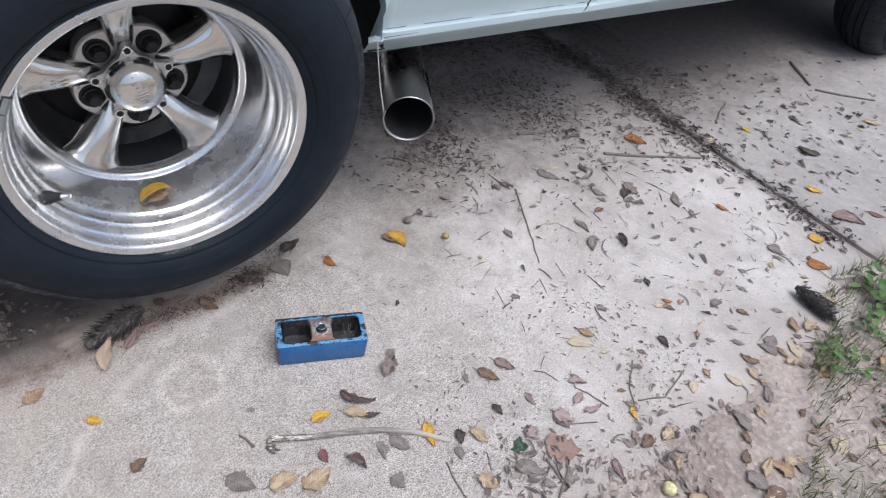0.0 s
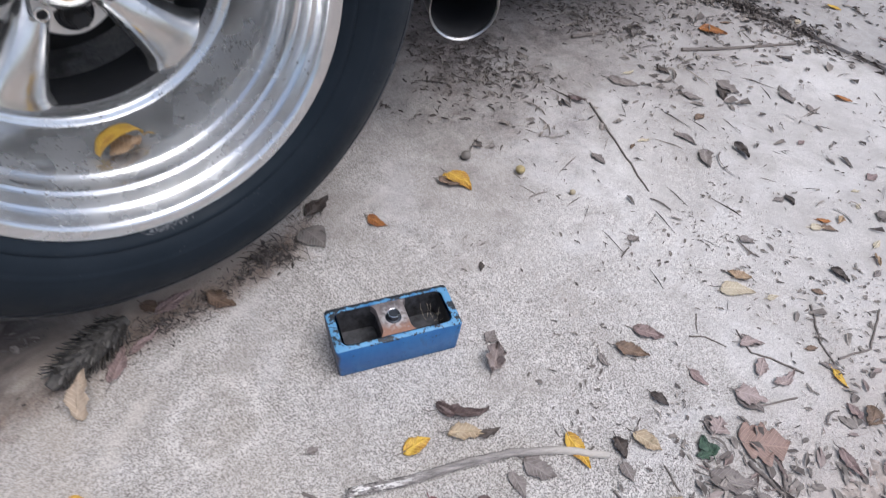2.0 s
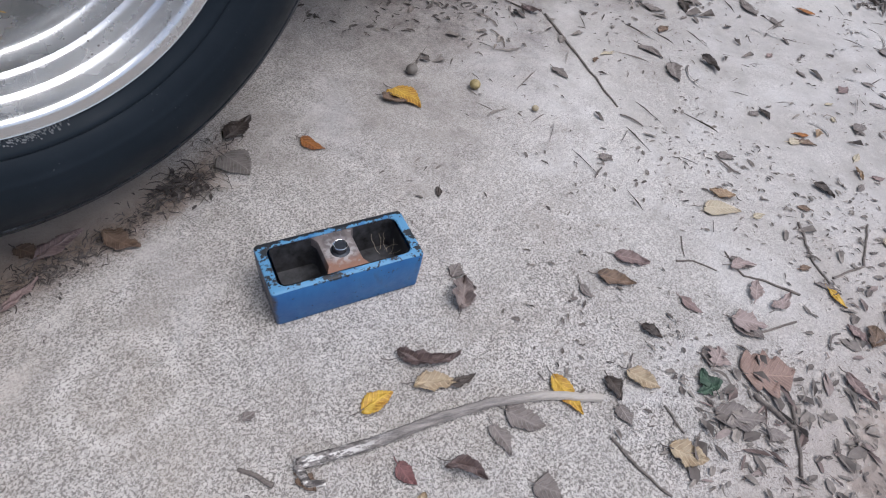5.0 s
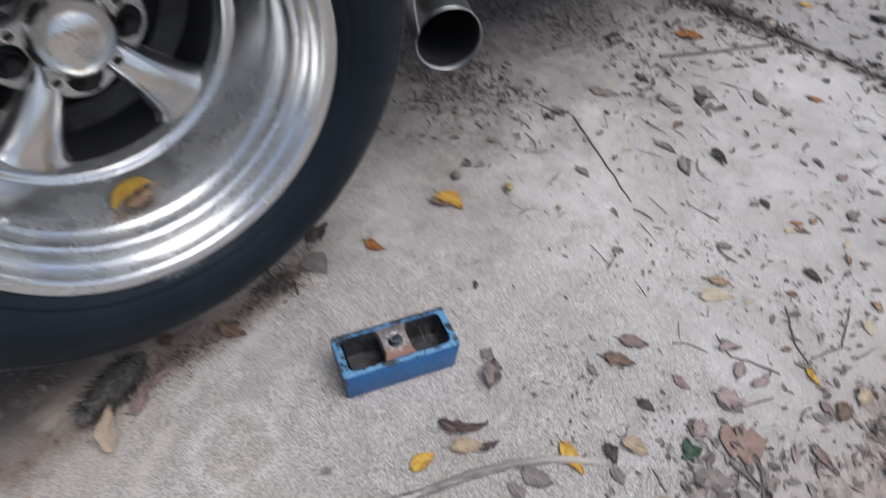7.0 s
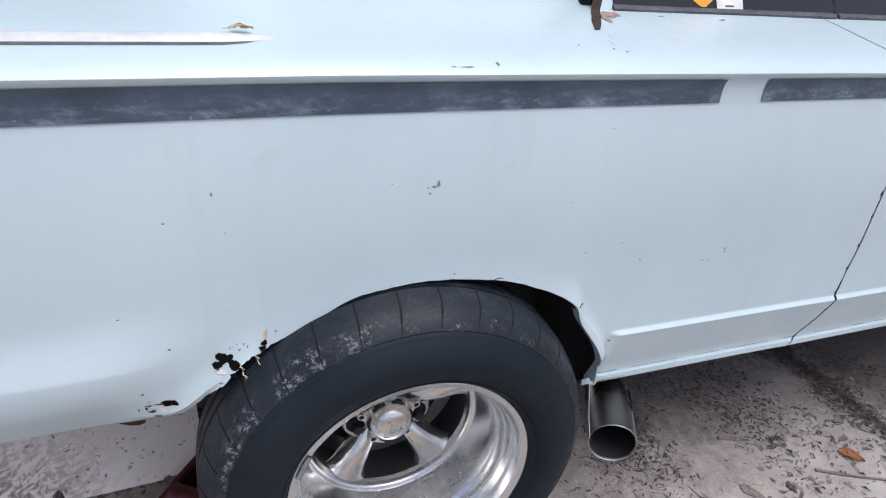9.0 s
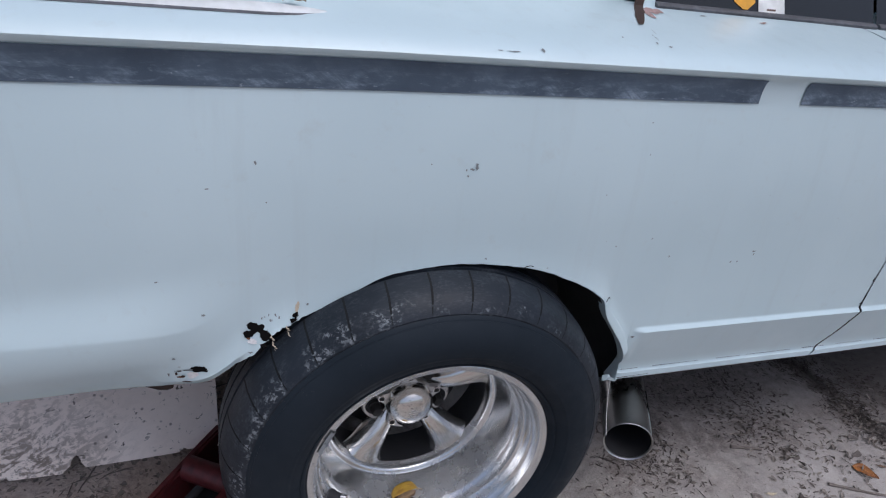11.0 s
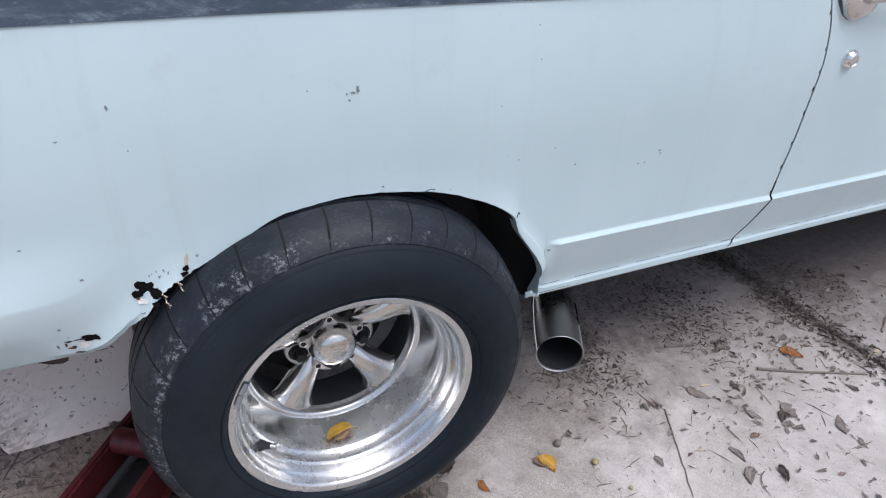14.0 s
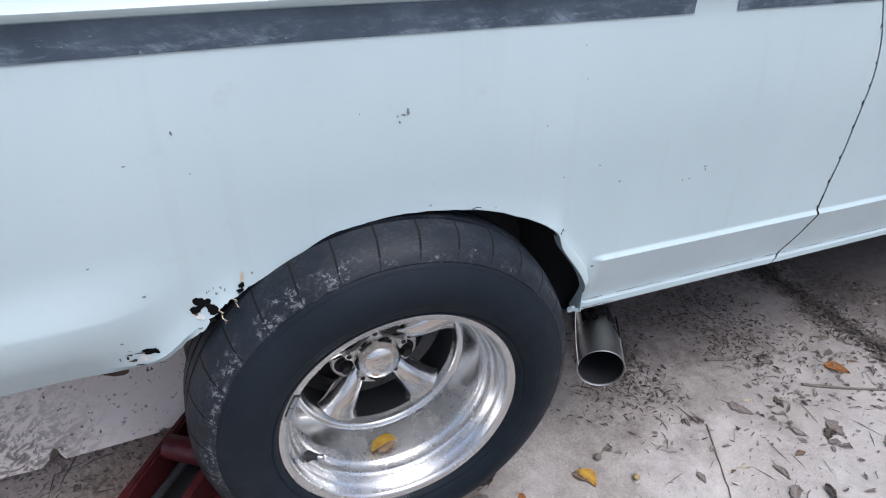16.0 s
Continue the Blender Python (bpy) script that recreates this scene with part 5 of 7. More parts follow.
    rows = [[(base[0] + lobe(i, s) * math.cos(2 * math.pi * i / n), base[1] + y, base[2] + lobe(i, s) * math.sin(2 * math.pi * i / n)) for i in range(n)] for s, y in ((1.0, 0.076), (1.0, 0.0695), (0.975, 0.067), (0.7, 0.0665))]
    grid(bm, rows, True)
    part("centre_cap", bm, FLANGE, hub, "polished five-lobed centre cap")
    bm = bmesh.new()
    lathe(bm, [(0.068, 0.0440), (0.062, 0.0438), (0.056, 0.0428), (0.050, 0.0402), (0.0440, 0.0360), (0.0392, 0.0305), (0.0358, 0.0240), (0.0338, 0.0165), (0.0330, 0.0090), (0.0328, 0.0)], base, 64)
    part("dome", bm, SPOKE, hub, "polished cap dome")
    bm = bmesh.new()
    for w, z in ((0.010, 0.006), (0.020, 0.001), (0.016, -0.004), (0.010, -0.009)):
        box(bm, (base[0] - w / 2, base[1] + 0.0322, base[2] + z - 0.0012), (base[0] + w / 2, base[1] + 0.0345, base[2] + z + 0.0012), Matrix.Translation(Vector(base)) @ Matrix.Rotation(radians(-12), 4, "Y") @ Matrix.Translation(-Vector(base)))
    part("cap_marks", bm, PIPE, hub, "engraved plain bars on the cap")
    for k in range(5):
        a = radians(spoke_turn + 72 * k)
        c = (base[0] + 0.0545 * math.cos(a), base[1] + 0.0665, base[2] + 0.0545 * math.sin(a))
        bm = bmesh.new()
        lathe(bm, [(0.0, 0.0072), (-0.0022, 0.0070), (-0.0026, 0.0060), (-0.0024, 0.0050), (-0.0008, 0.0046)], c, 16)
        part("cap_screw", bm, CHROME, hub, "bright screw ring")
        bm = bmesh.new()
        lathe(bm, [(-0.0008, 0.0046), (-0.0008, 0.0030), (-0.0018, 0.0026), (-0.0018, 0.0)], c, 12)
        part("cap_bolt", bm, IRON, hub, "dark screw head")
    # brake drum
    bm = bmesh.new()
    lathe(bm, [(0.135, 0.0), (0.135, 0.118), (0.138, 0.124), (0.150, 0.126), (0.152, 0.132), (0.160, 0.132), (0.162, 0.126), (0.21, 0.126)], base, 72)
    part("brake_drum", bm, IRON, hub, "dark rusty brake drum")
    if detail:
        a = radians(-152)
        c = Vector((base[0] + 0.180 * math.cos(a), base[1] - 0.044, base[2] + 0.178 * math.sin(a)))
        inward = Vector((-math.cos(a), 0, -math.sin(a)))
        d = (inward * 0.75 + Vector((0, -0.66, 0))).normalized()
        bm = bmesh.new()
        tube(bm, [c + d * s for s in (0, 0.004, 0.010, 0.018, 0.024)], [0.0095, 0.0092, 0.0068, 0.0058, 0.0050], 14)
        part("valve_stem", bm, UNDER, hub, "black rubber valve stem")
        bm = bmesh.new()
        tube(bm, [c + d * s for s in (0.022, 0.024, 0.034, 0.0355, 0.036)], [0.0042, 0.0046, 0.0046, 0.0040, 0.002], 12)
        part("valve_cap", bm, CHROME, hub, "metal valve cap")
        bm = bmesh.new()
        for w0 in (0.0, 0.0232):
            rows = [[(base[0] + r * math.cos(b), base[1] + y, base[2] + r * math.sin(b)) for r, y in ((0.2000, -0.0912), (0.1945, -0.0915), (0.1905, -0.0880), (0.1895, -0.076))] for b in [radians(148) + (w0 + 0.022 * q / 5) / 0.197 for q in range(6)]]
            grid(bm, rows)
        part("balance_weight", bm, PRIMER, hub, "grey balance weights clipped on the lip")
    return hub


rear_wheel = wheel((0.0, 0.0, CAR_Z), 93, -0.088, True)
rear_wheel.matrix_basis = Matrix.Translation((0.0022, 0.0185, 0.3893)) @ Matrix.Rotation(radians(-1.6), 4, "Z") @ Matrix.Rotation(radians(1.3), 4, "X") @ Matrix.Scale(1.017, 4) @ Matrix.Translation((0, 0, -CAR_Z))
front_wheel = wheel((2.84, 0.0, 0.320), 60, -0.050, False)


def exhaust():
    """A side pipe that comes out ahead of the rear tyre, turned outwards and back."""
    tip, out = Vector((0.482, 0.016, 0.250)), Vector((-0.48, -0.875, -0.03)).normalized()
    side = Vector((0, 0, 1)).cross(out).normalized()
    up = out.cross(side)
    bm = bmesh.new()
    def ring(p, r):
        return [p + side * (r * math.cos(2 * math.pi * k / 48)) + up * (r * math.sin(2 * math.pi * k / 48)) for k in range(48)]
    grid(bm, [ring(tip - out * 0.42, 0.0502), ring(tip - out * 0.10, 0.0502), ring(tip - out * 0.006, 0.0502), ring(tip - out * 0.003, 0.0517), ring(tip, 0.0520), ring(tip + out * 0.001, 0.0510), ring(tip - out * 0.001, 0.0488), ring(tip - out * 0.004, 0.0484)], True)
    pipe = part("exhaust_pipe", bm, PIPE, car, "large dull steel side exhaust pipe")
    bm = bmesh.new()
    grid(bm, [ring(tip - out * 0.004, 0.0483), ring(tip - out * 0.30, 0.0483), ring(tip - out * 0.30, 0.002)], True)
    part("pipe_bore", bm, SOOT, pipe, "sooty pipe bore")
    bm = bmesh.new()
    p = tip - out * 0.012 + side * 0.0520
    tube(bm, [p - up * 0.002, p - out * 0.05 + up * 0.002, p - out * 0.16 + up * 0.006], 0.0032, 6)
    part("pipe_seam", bm, CHROME, pipe, "bright strip along the pipe")
    bm = bmesh.new()
    tube(bm, [(0.395, 0.022, 0.445), (0.399, 0.021, 0.40), (0.408, 0.019, 0.34), (0.4215, 0.018, 0.280)], 0.0010, 6)
    part("hanger_strap", bm, BARE_EDGE, pipe, "thin pale strap between sill and pipe")


exhaust()


# ---- lowering block on the slab ----
def lowering_block():
    """A blue cast block with two pockets, a bare web and a centre bolt."""
    mid, turn = Vector((0.1590, -0.2330, 0.0)), math.atan2(-0.0585, 0.145)
    block = thing("lowering_block", mid, "chipped blue suspension lowering block lying on concrete", "block")
    block.rotation_euler = (0, 0, turn)
    L, W, Hh = 0.0770, 0.0322, 0.0505
    def outline(l, w, r, n=5):
        pts = []
        for sx, sy, a0 in ((1, 1, 0), (-1, 1, 90), (-1, -1, 180), (1, -1, 270)):
            for k in range(n + 1):
                a = radians(a0 + 90 * k / n)
                pts.append((sx * (l - r) + r * math.cos(a), sy * (w - r) + r * math.sin(a)))
        return pts
    def local(name, bm, mat, label=""):
        ob = new(name, finish(bm, name, mat))
        ob.parent = block
        return tagged(ob, label)
    bm = bmesh.new()
    rings = []
    for z, l, w in ((0.0005, L - 0.003, W - 0.001), (0.002, L - 0.0022, W), (Hh * 0.6, L, W), (Hh - 0.002, L + 0.0006, W), (Hh - 0.0006, L, W - 0.0006), (Hh, L - 0.002, W - 0.002)):
        rings.append([(x, y, z) for x, y in outline(l, w, 0.004)])
    rings.append([(x, y, Hh) for x, y in outline(L - 0.0085, W - 0.0065, 0.008)])
    rings.append([(x, y, Hh - 0.0010) for x, y in outline(L - 0.0095, W - 0.0073, 0.008)])
    grid(bm, rings, True)
    bm.faces.new([bm.verts.new((x, y, 0.0005)) for x, y in outline(L - 0.003, W - 0.001, 0.004)])
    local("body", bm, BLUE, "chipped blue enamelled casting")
    # the sunk web between the pockets, and the pockets' walls
    for sx in (-1, 1):
        bm = bmesh.new()
        def pocket(l, w, z, r):
            return [(sx * 0.0405 + x, y, z) for x, y in outline(l, w, r)]
        grid(bm, [pocket(0.0246, 0.0243, Hh - 0.0008, 0.006), pocket(0.0238, 0.0232, Hh - 0.006, 0.006), pocket(0.0222, 0.0205, 0.014, 0.006)], True)
        bm.faces.new([bm.verts.new(p) for p in pocket(0.0225, 0.0215, 0.014, 0.008)])
        local("pocket", bm, POCKET, "dark greasy pocket with webs of dust")
    bm = bmesh.new()
    rows = []
    for i in range(13):
        y = -0.0243 + 0.0486 * i / 12
        e = 0.0170 + 0.0045 * max(0.0, abs(y) - 0.0165) / 0.0078
        rows.append([(-e - 0.0016, y, Hh - 0.010), (-e - 0.0008, y, Hh - 0.0022), (-e, y, Hh - 0.0007), (-0.006, y, Hh - 0.0005), (0.006, y, Hh - 0.0005), (e, y, Hh - 0.0007), (e + 0.0008, y, Hh - 0.0022), (e + 0.0016, y, Hh - 0.010)])
    grid(bm, rows)
    local("web", bm, STEEL, "bare rusty web")
    bm = bmesh.new()
    c = (0.0, 0.0, Hh - 0.0015)
    for z0, z1, r, n in ((0.0, 0.0018, 0.0100, 20), (0.0018, 0.0090, 0.0068, 14)):
        ringa = [(r * math.cos(2 * math.pi * k / n), r * math.sin(2 * math.pi * k / n), c[2] + z0) for k in range(n)]
        ringb = [(r * math.cos(2 * math.pi * k / n), r * math.sin(2 * math.pi * k / n), c[2] + z1 - 0.001) for k in range(n)]
        ringc = [(0.86 * r * math.cos(2 * math.pi * k / n), 0.86 * r * math.sin(2 * math.pi * k / n), c[2] + z1) for k in range(n)]
        vs = grid(bm, [ringa, ringb, ringc], True)
        bm.faces.new(vs[-1])
    local("bolt", bm, BOLT, "blue-smeared steel centre bolt")
    # wisps of web in one pocket
    bm = bmesh.new()
    rnd = random.Random(3)
    for k in range(6):
        p, a = Vector((0.048 + rnd.uniform(-0.006, 0.008), rnd.uniform(-0.006, 0.012), 0.022)), rnd.uniform(0, 6.28)
        path = []
        for i in range(14):
            path.append(p.copy())
            a += rnd.uniform(-0.7, 0.7)
            p += Vector((0.0013 * math.cos(a), 0.0013 * math.sin(a), 0.0011 + rnd.uniform(-0.0006, 0.0006)))
        tube(bm, path, 0.00016, 4)
    bm.verts.ensure_lookup_table()
    ring = [(0.0066 * math.cos(2 * math.pi * q / 20), 0.0066 * math.sin(2 * math.pi * q / 20), Hh + 0.0074) for q in range(21)]
    b2 = bmesh.new()
    tube(b2, ring, 0.0006, 5)
    local("bolt_rim", b2, CHROME, "bright worn rim of the bolt")
    local("web_wisp", bm, FILLER, "pale cobweb wisps")


lowering_block()


# ---- floor jack and board behind the wheel ----
def floor_jack():
    """A low red trolley jack that reaches in under the car behind the wheel."""
    jack = thing("floor_jack", (-0.42, 0.16, 0), "worn dark red trolley jack under the car", "jack")
    d = Vector((-0.60, -0.80, 0)).normalized()
    s = Vector((0.80, -0.60, 0))
    origin = Vector((-0.355, 0.26, 0))
    def at(a, b, z):
        return origin + d * a + s * b + Vector((0, 0, z))
    for b, name in ((-0.058, "side_plate"), (0.052, "side_plate")):
        bm = bmesh.new()
        rows = []
        for a, lo, hi in ((-0.30, 0.030, 0.105), (-0.20, 0.028, 0.124), (-0.05, 0.028, 0.128), (0.12, 0.028, 0.126), (0.30, 0.028, 0.122), (0.42, 0.030, 0.114)):
            flange = 0.016 if b > 0 else -0.016
            rows.append([at(a, b + flange, lo), at(a, b + flange, lo + 0.004), at(a, b + 0.003, lo + 0.005), at(a, b + 0.003, hi - 0.005), at(a, b + flange * 0.8, hi - 0.004), at(a, b + flange * 0.8, hi), at(a, b - 0.003, hi), at(a, b - 0.003, lo)])
        grid(bm, rows, True, True)
        part(name, bm, JACK_RED, jack, "red steel side plate")
    for a, z, r, name in ((0.015, 0.122, 0.026, "cross_tube"), (0.30, 0.075, 0.020, "cross_tube"), (-0.28, 0.06, 0.012, "axle")):
        bm = bmesh.new()
        tube(bm, [at(a, -0.052, z), at(a, 0.064, z)], r, 20)
        part(name, bm, JACK_RED if name == "cross_tube" else JACK_STEEL, jack)
    bm = bmesh.new()
    tube(bm, [at(0.40, -0.027, 0.080), at(0.17, -0.025, 0.088), at(0.145, -0.025, 0.088), at(0.142, -0.025, 0.088)], [0.022, 0.022, 0.020, 0.012], 20)
    tube(bm, [at(0.235, -0.026, 0.0855), at(0.238, -0.026, 0.0855)], [0.0245, 0.0245], 20)
    part("ram", bm, JACK_DUSTY, jack, "hydraulic ram between the plates")
    bm = bmesh.new()
    tube(bm, [at(0.16, -0.025, 0.086), at(0.02, -0.01, 0.10)], [0.009, 0.009], 14)
    part("ram_rod", bm, UNDER, jack, "greasy black ram rod")
    # plate added so that the gap between the rails is near black
    bm = bmesh.new()
    grid(bm, [[at(a, b, 0.034) for b in (-0.056, 0.050)] for a in (-0.25, 0.0, 0.25, 0.40)])
    part("floor_plate", bm, UNDER, jack, "black plate that fills the gap between the rails")
    bm = bmesh.new()
    rows = [[at(-0.16, w, 0.10), at(-0.35, w * 0.8, 0.19), at(-0.55, w * 0.7, 0.30)] for w in (-0.035, -0.03, 0.03, 0.035)]
    grid(bm, rows)
    part("lift_arm", bm, JACK_RED, jack, "raised lifting arm")
    # bracket that carries a swivel caster beside the rail
    bm = bmesh.new()
    outline = [(-0.034, 0.050), (0.040, 0.050), (0.040, 0.085)] + [(0.003 + 0.037 * math.cos(radians(q)), 0.098 + 0.034 * math.sin(radians(q))) for q in range(0, 181, 15)] + [(-0.034, 0.085)]
    rows = [[at(0.128 + u * g, 0.09 + (v - 0.09) * g, z) for u, v in outline] for g, z in ((0.92, 0.044), (1.0, 0.046), (1.0, 0.052), (0.95, 0.055))]
    vs = grid(bm, rows, True)
    bm.faces.new(vs[-1])
    bm.faces.new(vs[0][::-1])
    bracket = part("caster_bracket", bm, JACK_RED, jack, "red caster bracket")
    bm = bmesh.new()
    c = at(0.131, 0.100, 0.055)
    grid(bm, [[c + Vector((r * math.cos(2 * math.pi * k / 6), r * math.sin(2 * math.pi * k / 6), h)) for k in range(6)] for r, h in ((0.011, 0.0), (0.011, 0.006), (0.009, 0.008), (0.002, 0.008))], True)
    part("bolt", bm, JACK_STEEL, bracket, "dirty steel caster bolt")
    for o in (-0.014, 0.014):
        bm = bmesh.new()
        grid(bm, [[at(0.131 + o, 0.088 + q, 0.044), at(0.138 + o, 0.094 + q, 0.012), at(0.140 + o, 0.094 + q, 0.012), at(0.133 + o, 0.088 + q, 0.044)] for q in (0.0, 0.012, 0.022)], True, True)
        part("fork", bm, JACK_STEEL, bracket, "dirty steel caster fork")
    bm = bmesh.new()
    c = at(0.139, 0.105, 0.0225)
    rows = [[c + s * (r * math.cos(2 * math.pi * k / 20)) + d * o + Vector((0, 0, r * math.sin(2 * math.pi * k / 20))) for k in range(20)] for o, r in ((-0.010, 0.002), (-0.010, 0.019), (-0.007, 0.022), (0.007, 0.022), (0.010, 0.019), (0.010, 0.002))]
    grid(bm, rows, True)
    part("caster", bm, JACK_STEEL, jack, "steel caster wheel")
    for b in (-0.085, 0.085):
        c = at(-0.28, b, 0.045)
        bm = bmesh.new()
        rows = [[c + d * (r * math.cos(2 * math.pi * k / 24)) + s * o + Vector((0, 0, r * math.sin(2 * math.pi * k / 24))) for k in range(24)] for o, r in ((-0.018, 0.002), (-0.018, 0.040), (-0.014, 0.045), (0.014, 0.045), (0.018, 0.040), (0.018, 0.002))]
        grid(bm, rows, True)
        part("wheel", bm, JACK_STEEL, jack, "steel jack wheel")


floor_jack()


def heap_height(x, y):
    """Soil banked up behind the jack."""
    across = (x + 0.355) * 0.80 - (y - 0.26) * 0.60
    rise = 0.082 * ease(0.085, 0.20, -across) * ease(-0.25, 0.05, y) * ease(-1.6, -1.25, x) * (1 - ease(-0.30, -0.22, x)) * (1 - ease(0.80, 1.15, y))
    return rise + (0.006 * noise.noise((x * 16, y * 16, 3)) + 0.004 * noise.noise((x * 48, y * 48, 7))) * ease(0.0, 0.05, rise) - 0.006 * (1 - ease(0.0, 0.01, rise))


def soil_heap():
    bm = bmesh.new()
    ys = [-0.28 + 0.016 * i for i in range(95)]
    grid(bm, [[(-1.95 + 0.018 * k, y, heap_height(-1.95 + 0.018 * k, y)) for k in range(100)] for y in ys])
    tagged(part("soil", bm, HEAP), "brown crumbly soil banked up under the car tail", "soil", kind="stuff")


soil_heap()


def white_board():
    """A muddy white board that leans from the soil up against the underbody, its lower edge broken."""
    edge = [(-1.22, 0.368), (-1.1, 0.366), (-0.76, 0.362), (-0.742, 0.363), (-0.738, 0.366), (-0.734, 0.360), (-0.70, 0.358), (-0.640, 0.354), (-0.634, 0.358), (-0.626, 0.361), (-0.622, 0.370), (-0.614, 0.374), (-0.608, 0.371), (-0.604, 0.363),
            (-0.596, 0.356), (-0.50, 0.352), (-0.415, 0.349), (-0.405, 0.354), (-0.398, 0.351), (-0.33, 0.346)]
    top = [(-0.33, 0.72), (-1.22, 0.72)]
    bm = bmesh.new()
    def on(x, y, lift):
        z = 0.094 + 1.30 * (y - 0.355)
        y += 0.026 + (x + 0.33) * 0.10
        return (x - 0.011, y - 0.79 * lift, z + 0.61 * lift)
    lo = [bm.verts.new(on(x, y, 0.0)) for x, y in edge + top]
    hi = [bm.verts.new(on(x, y, 0.012)) for x, y in edge + top]
    bm.faces.new(hi)
    bm.faces.new(lo[::-1])
    for i in range(len(lo)):
        j = (i + 1) % len(lo)
        bm.faces.new((lo[i], lo[j], hi[j], hi[i]))
    tagged(part("board", bm, BOARD, None, "", False), "mud-spattered white board leaning under the car tail", "board")


white_board()

# ---- what lies on the slab ----
LEAF_KINDS = {
    "yellow": ((0.62, 0.40, 0.05), (0.36, 0.17, 0.03), 0.35, "bright yellow fallen leaf with brown blotches on concrete"),
    "orange": ((0.36, 0.14, 0.03), (0.17, 0.06, 0.02), 0.30, "orange-brown fallen leaf on concrete"),
    "dark": ((0.075, 0.056, 0.045), (0.04, 0.03, 0.026), 0.5, "dark shrivelled dead leaf on concrete"),
    "grey": ((0.23, 0.195, 0.175), (0.13, 0.105, 0.092), 0.25, "grey-brown dry leaf lying flat on concrete"),
    "brown": ((0.20, 0.13, 0.085), (0.10, 0.065, 0.045), 0.4, "brown curled dead leaf on concrete"),
    "tan": ((0.40, 0.28, 0.17), (0.24, 0.16, 0.10), 0.55, "large tan curled leaf on concrete"),
    "pale": ((0.50, 0.43, 0.31), (0.40, 0.32, 0.22), 0.15, "pale bleached leaf lying flat on concrete"),
    "mauve": ((0.27, 0.19, 0.17), (0.16, 0.11, 0.10), 0.3, "mauve-brown dry leaf on concrete"),
    "curl": ((0.15, 0.105, 0.095), (0.09, 0.062, 0.055), 0.8, "dark leaf rolled up along its length"),
    "beige": ((0.47, 0.38, 0.26), (0.30, 0.21, 0.12), 0.5, "beige curled leaf with worn edges on concrete"),
    "crumple": ((0.24, 0.19, 0.17), (0.14, 0.11, 0.10), 0.75, "crumpled grey-brown leaf with a torn edge"),
    "green": ((0.045, 0.085, 0.050), (0.030, 0.050, 0.035), 0.6, "torn dark green leaf on concrete"),
    "rose": ((0.36, 0.28, 0.255), (0.24, 0.18, 0.16), 0.30, "torn pale mauve leaf lying flat on concrete"),
    "round": ((0.21, 0.185, 0.165), (0.14, 0.12, 0.105), 0.2, "round grey veined leaf lying flat on concrete"),
    "sand": ((0.42, 0.325, 0.235), (0.33, 0.25, 0.175), 0.30, "greyish tan leaf propped against a pine cone"),
    "red": ((0.20, 0.085, 0.08), (0.11, 0.05, 0.045), 0.2, "dull red oval leaf with a thin stalk"),
    "oak": ((0.30, 0.20, 0.16), (0.22, 0.14, 0.11), 0.25, "large lobed brown oak leaf on concrete"),
}
LEAF_MATS = {k: leaf_material(f"{k}_leaf", a, b) for k, (a, b, _, _) in LEAF_KINDS.items()}
leaf_count = [0]


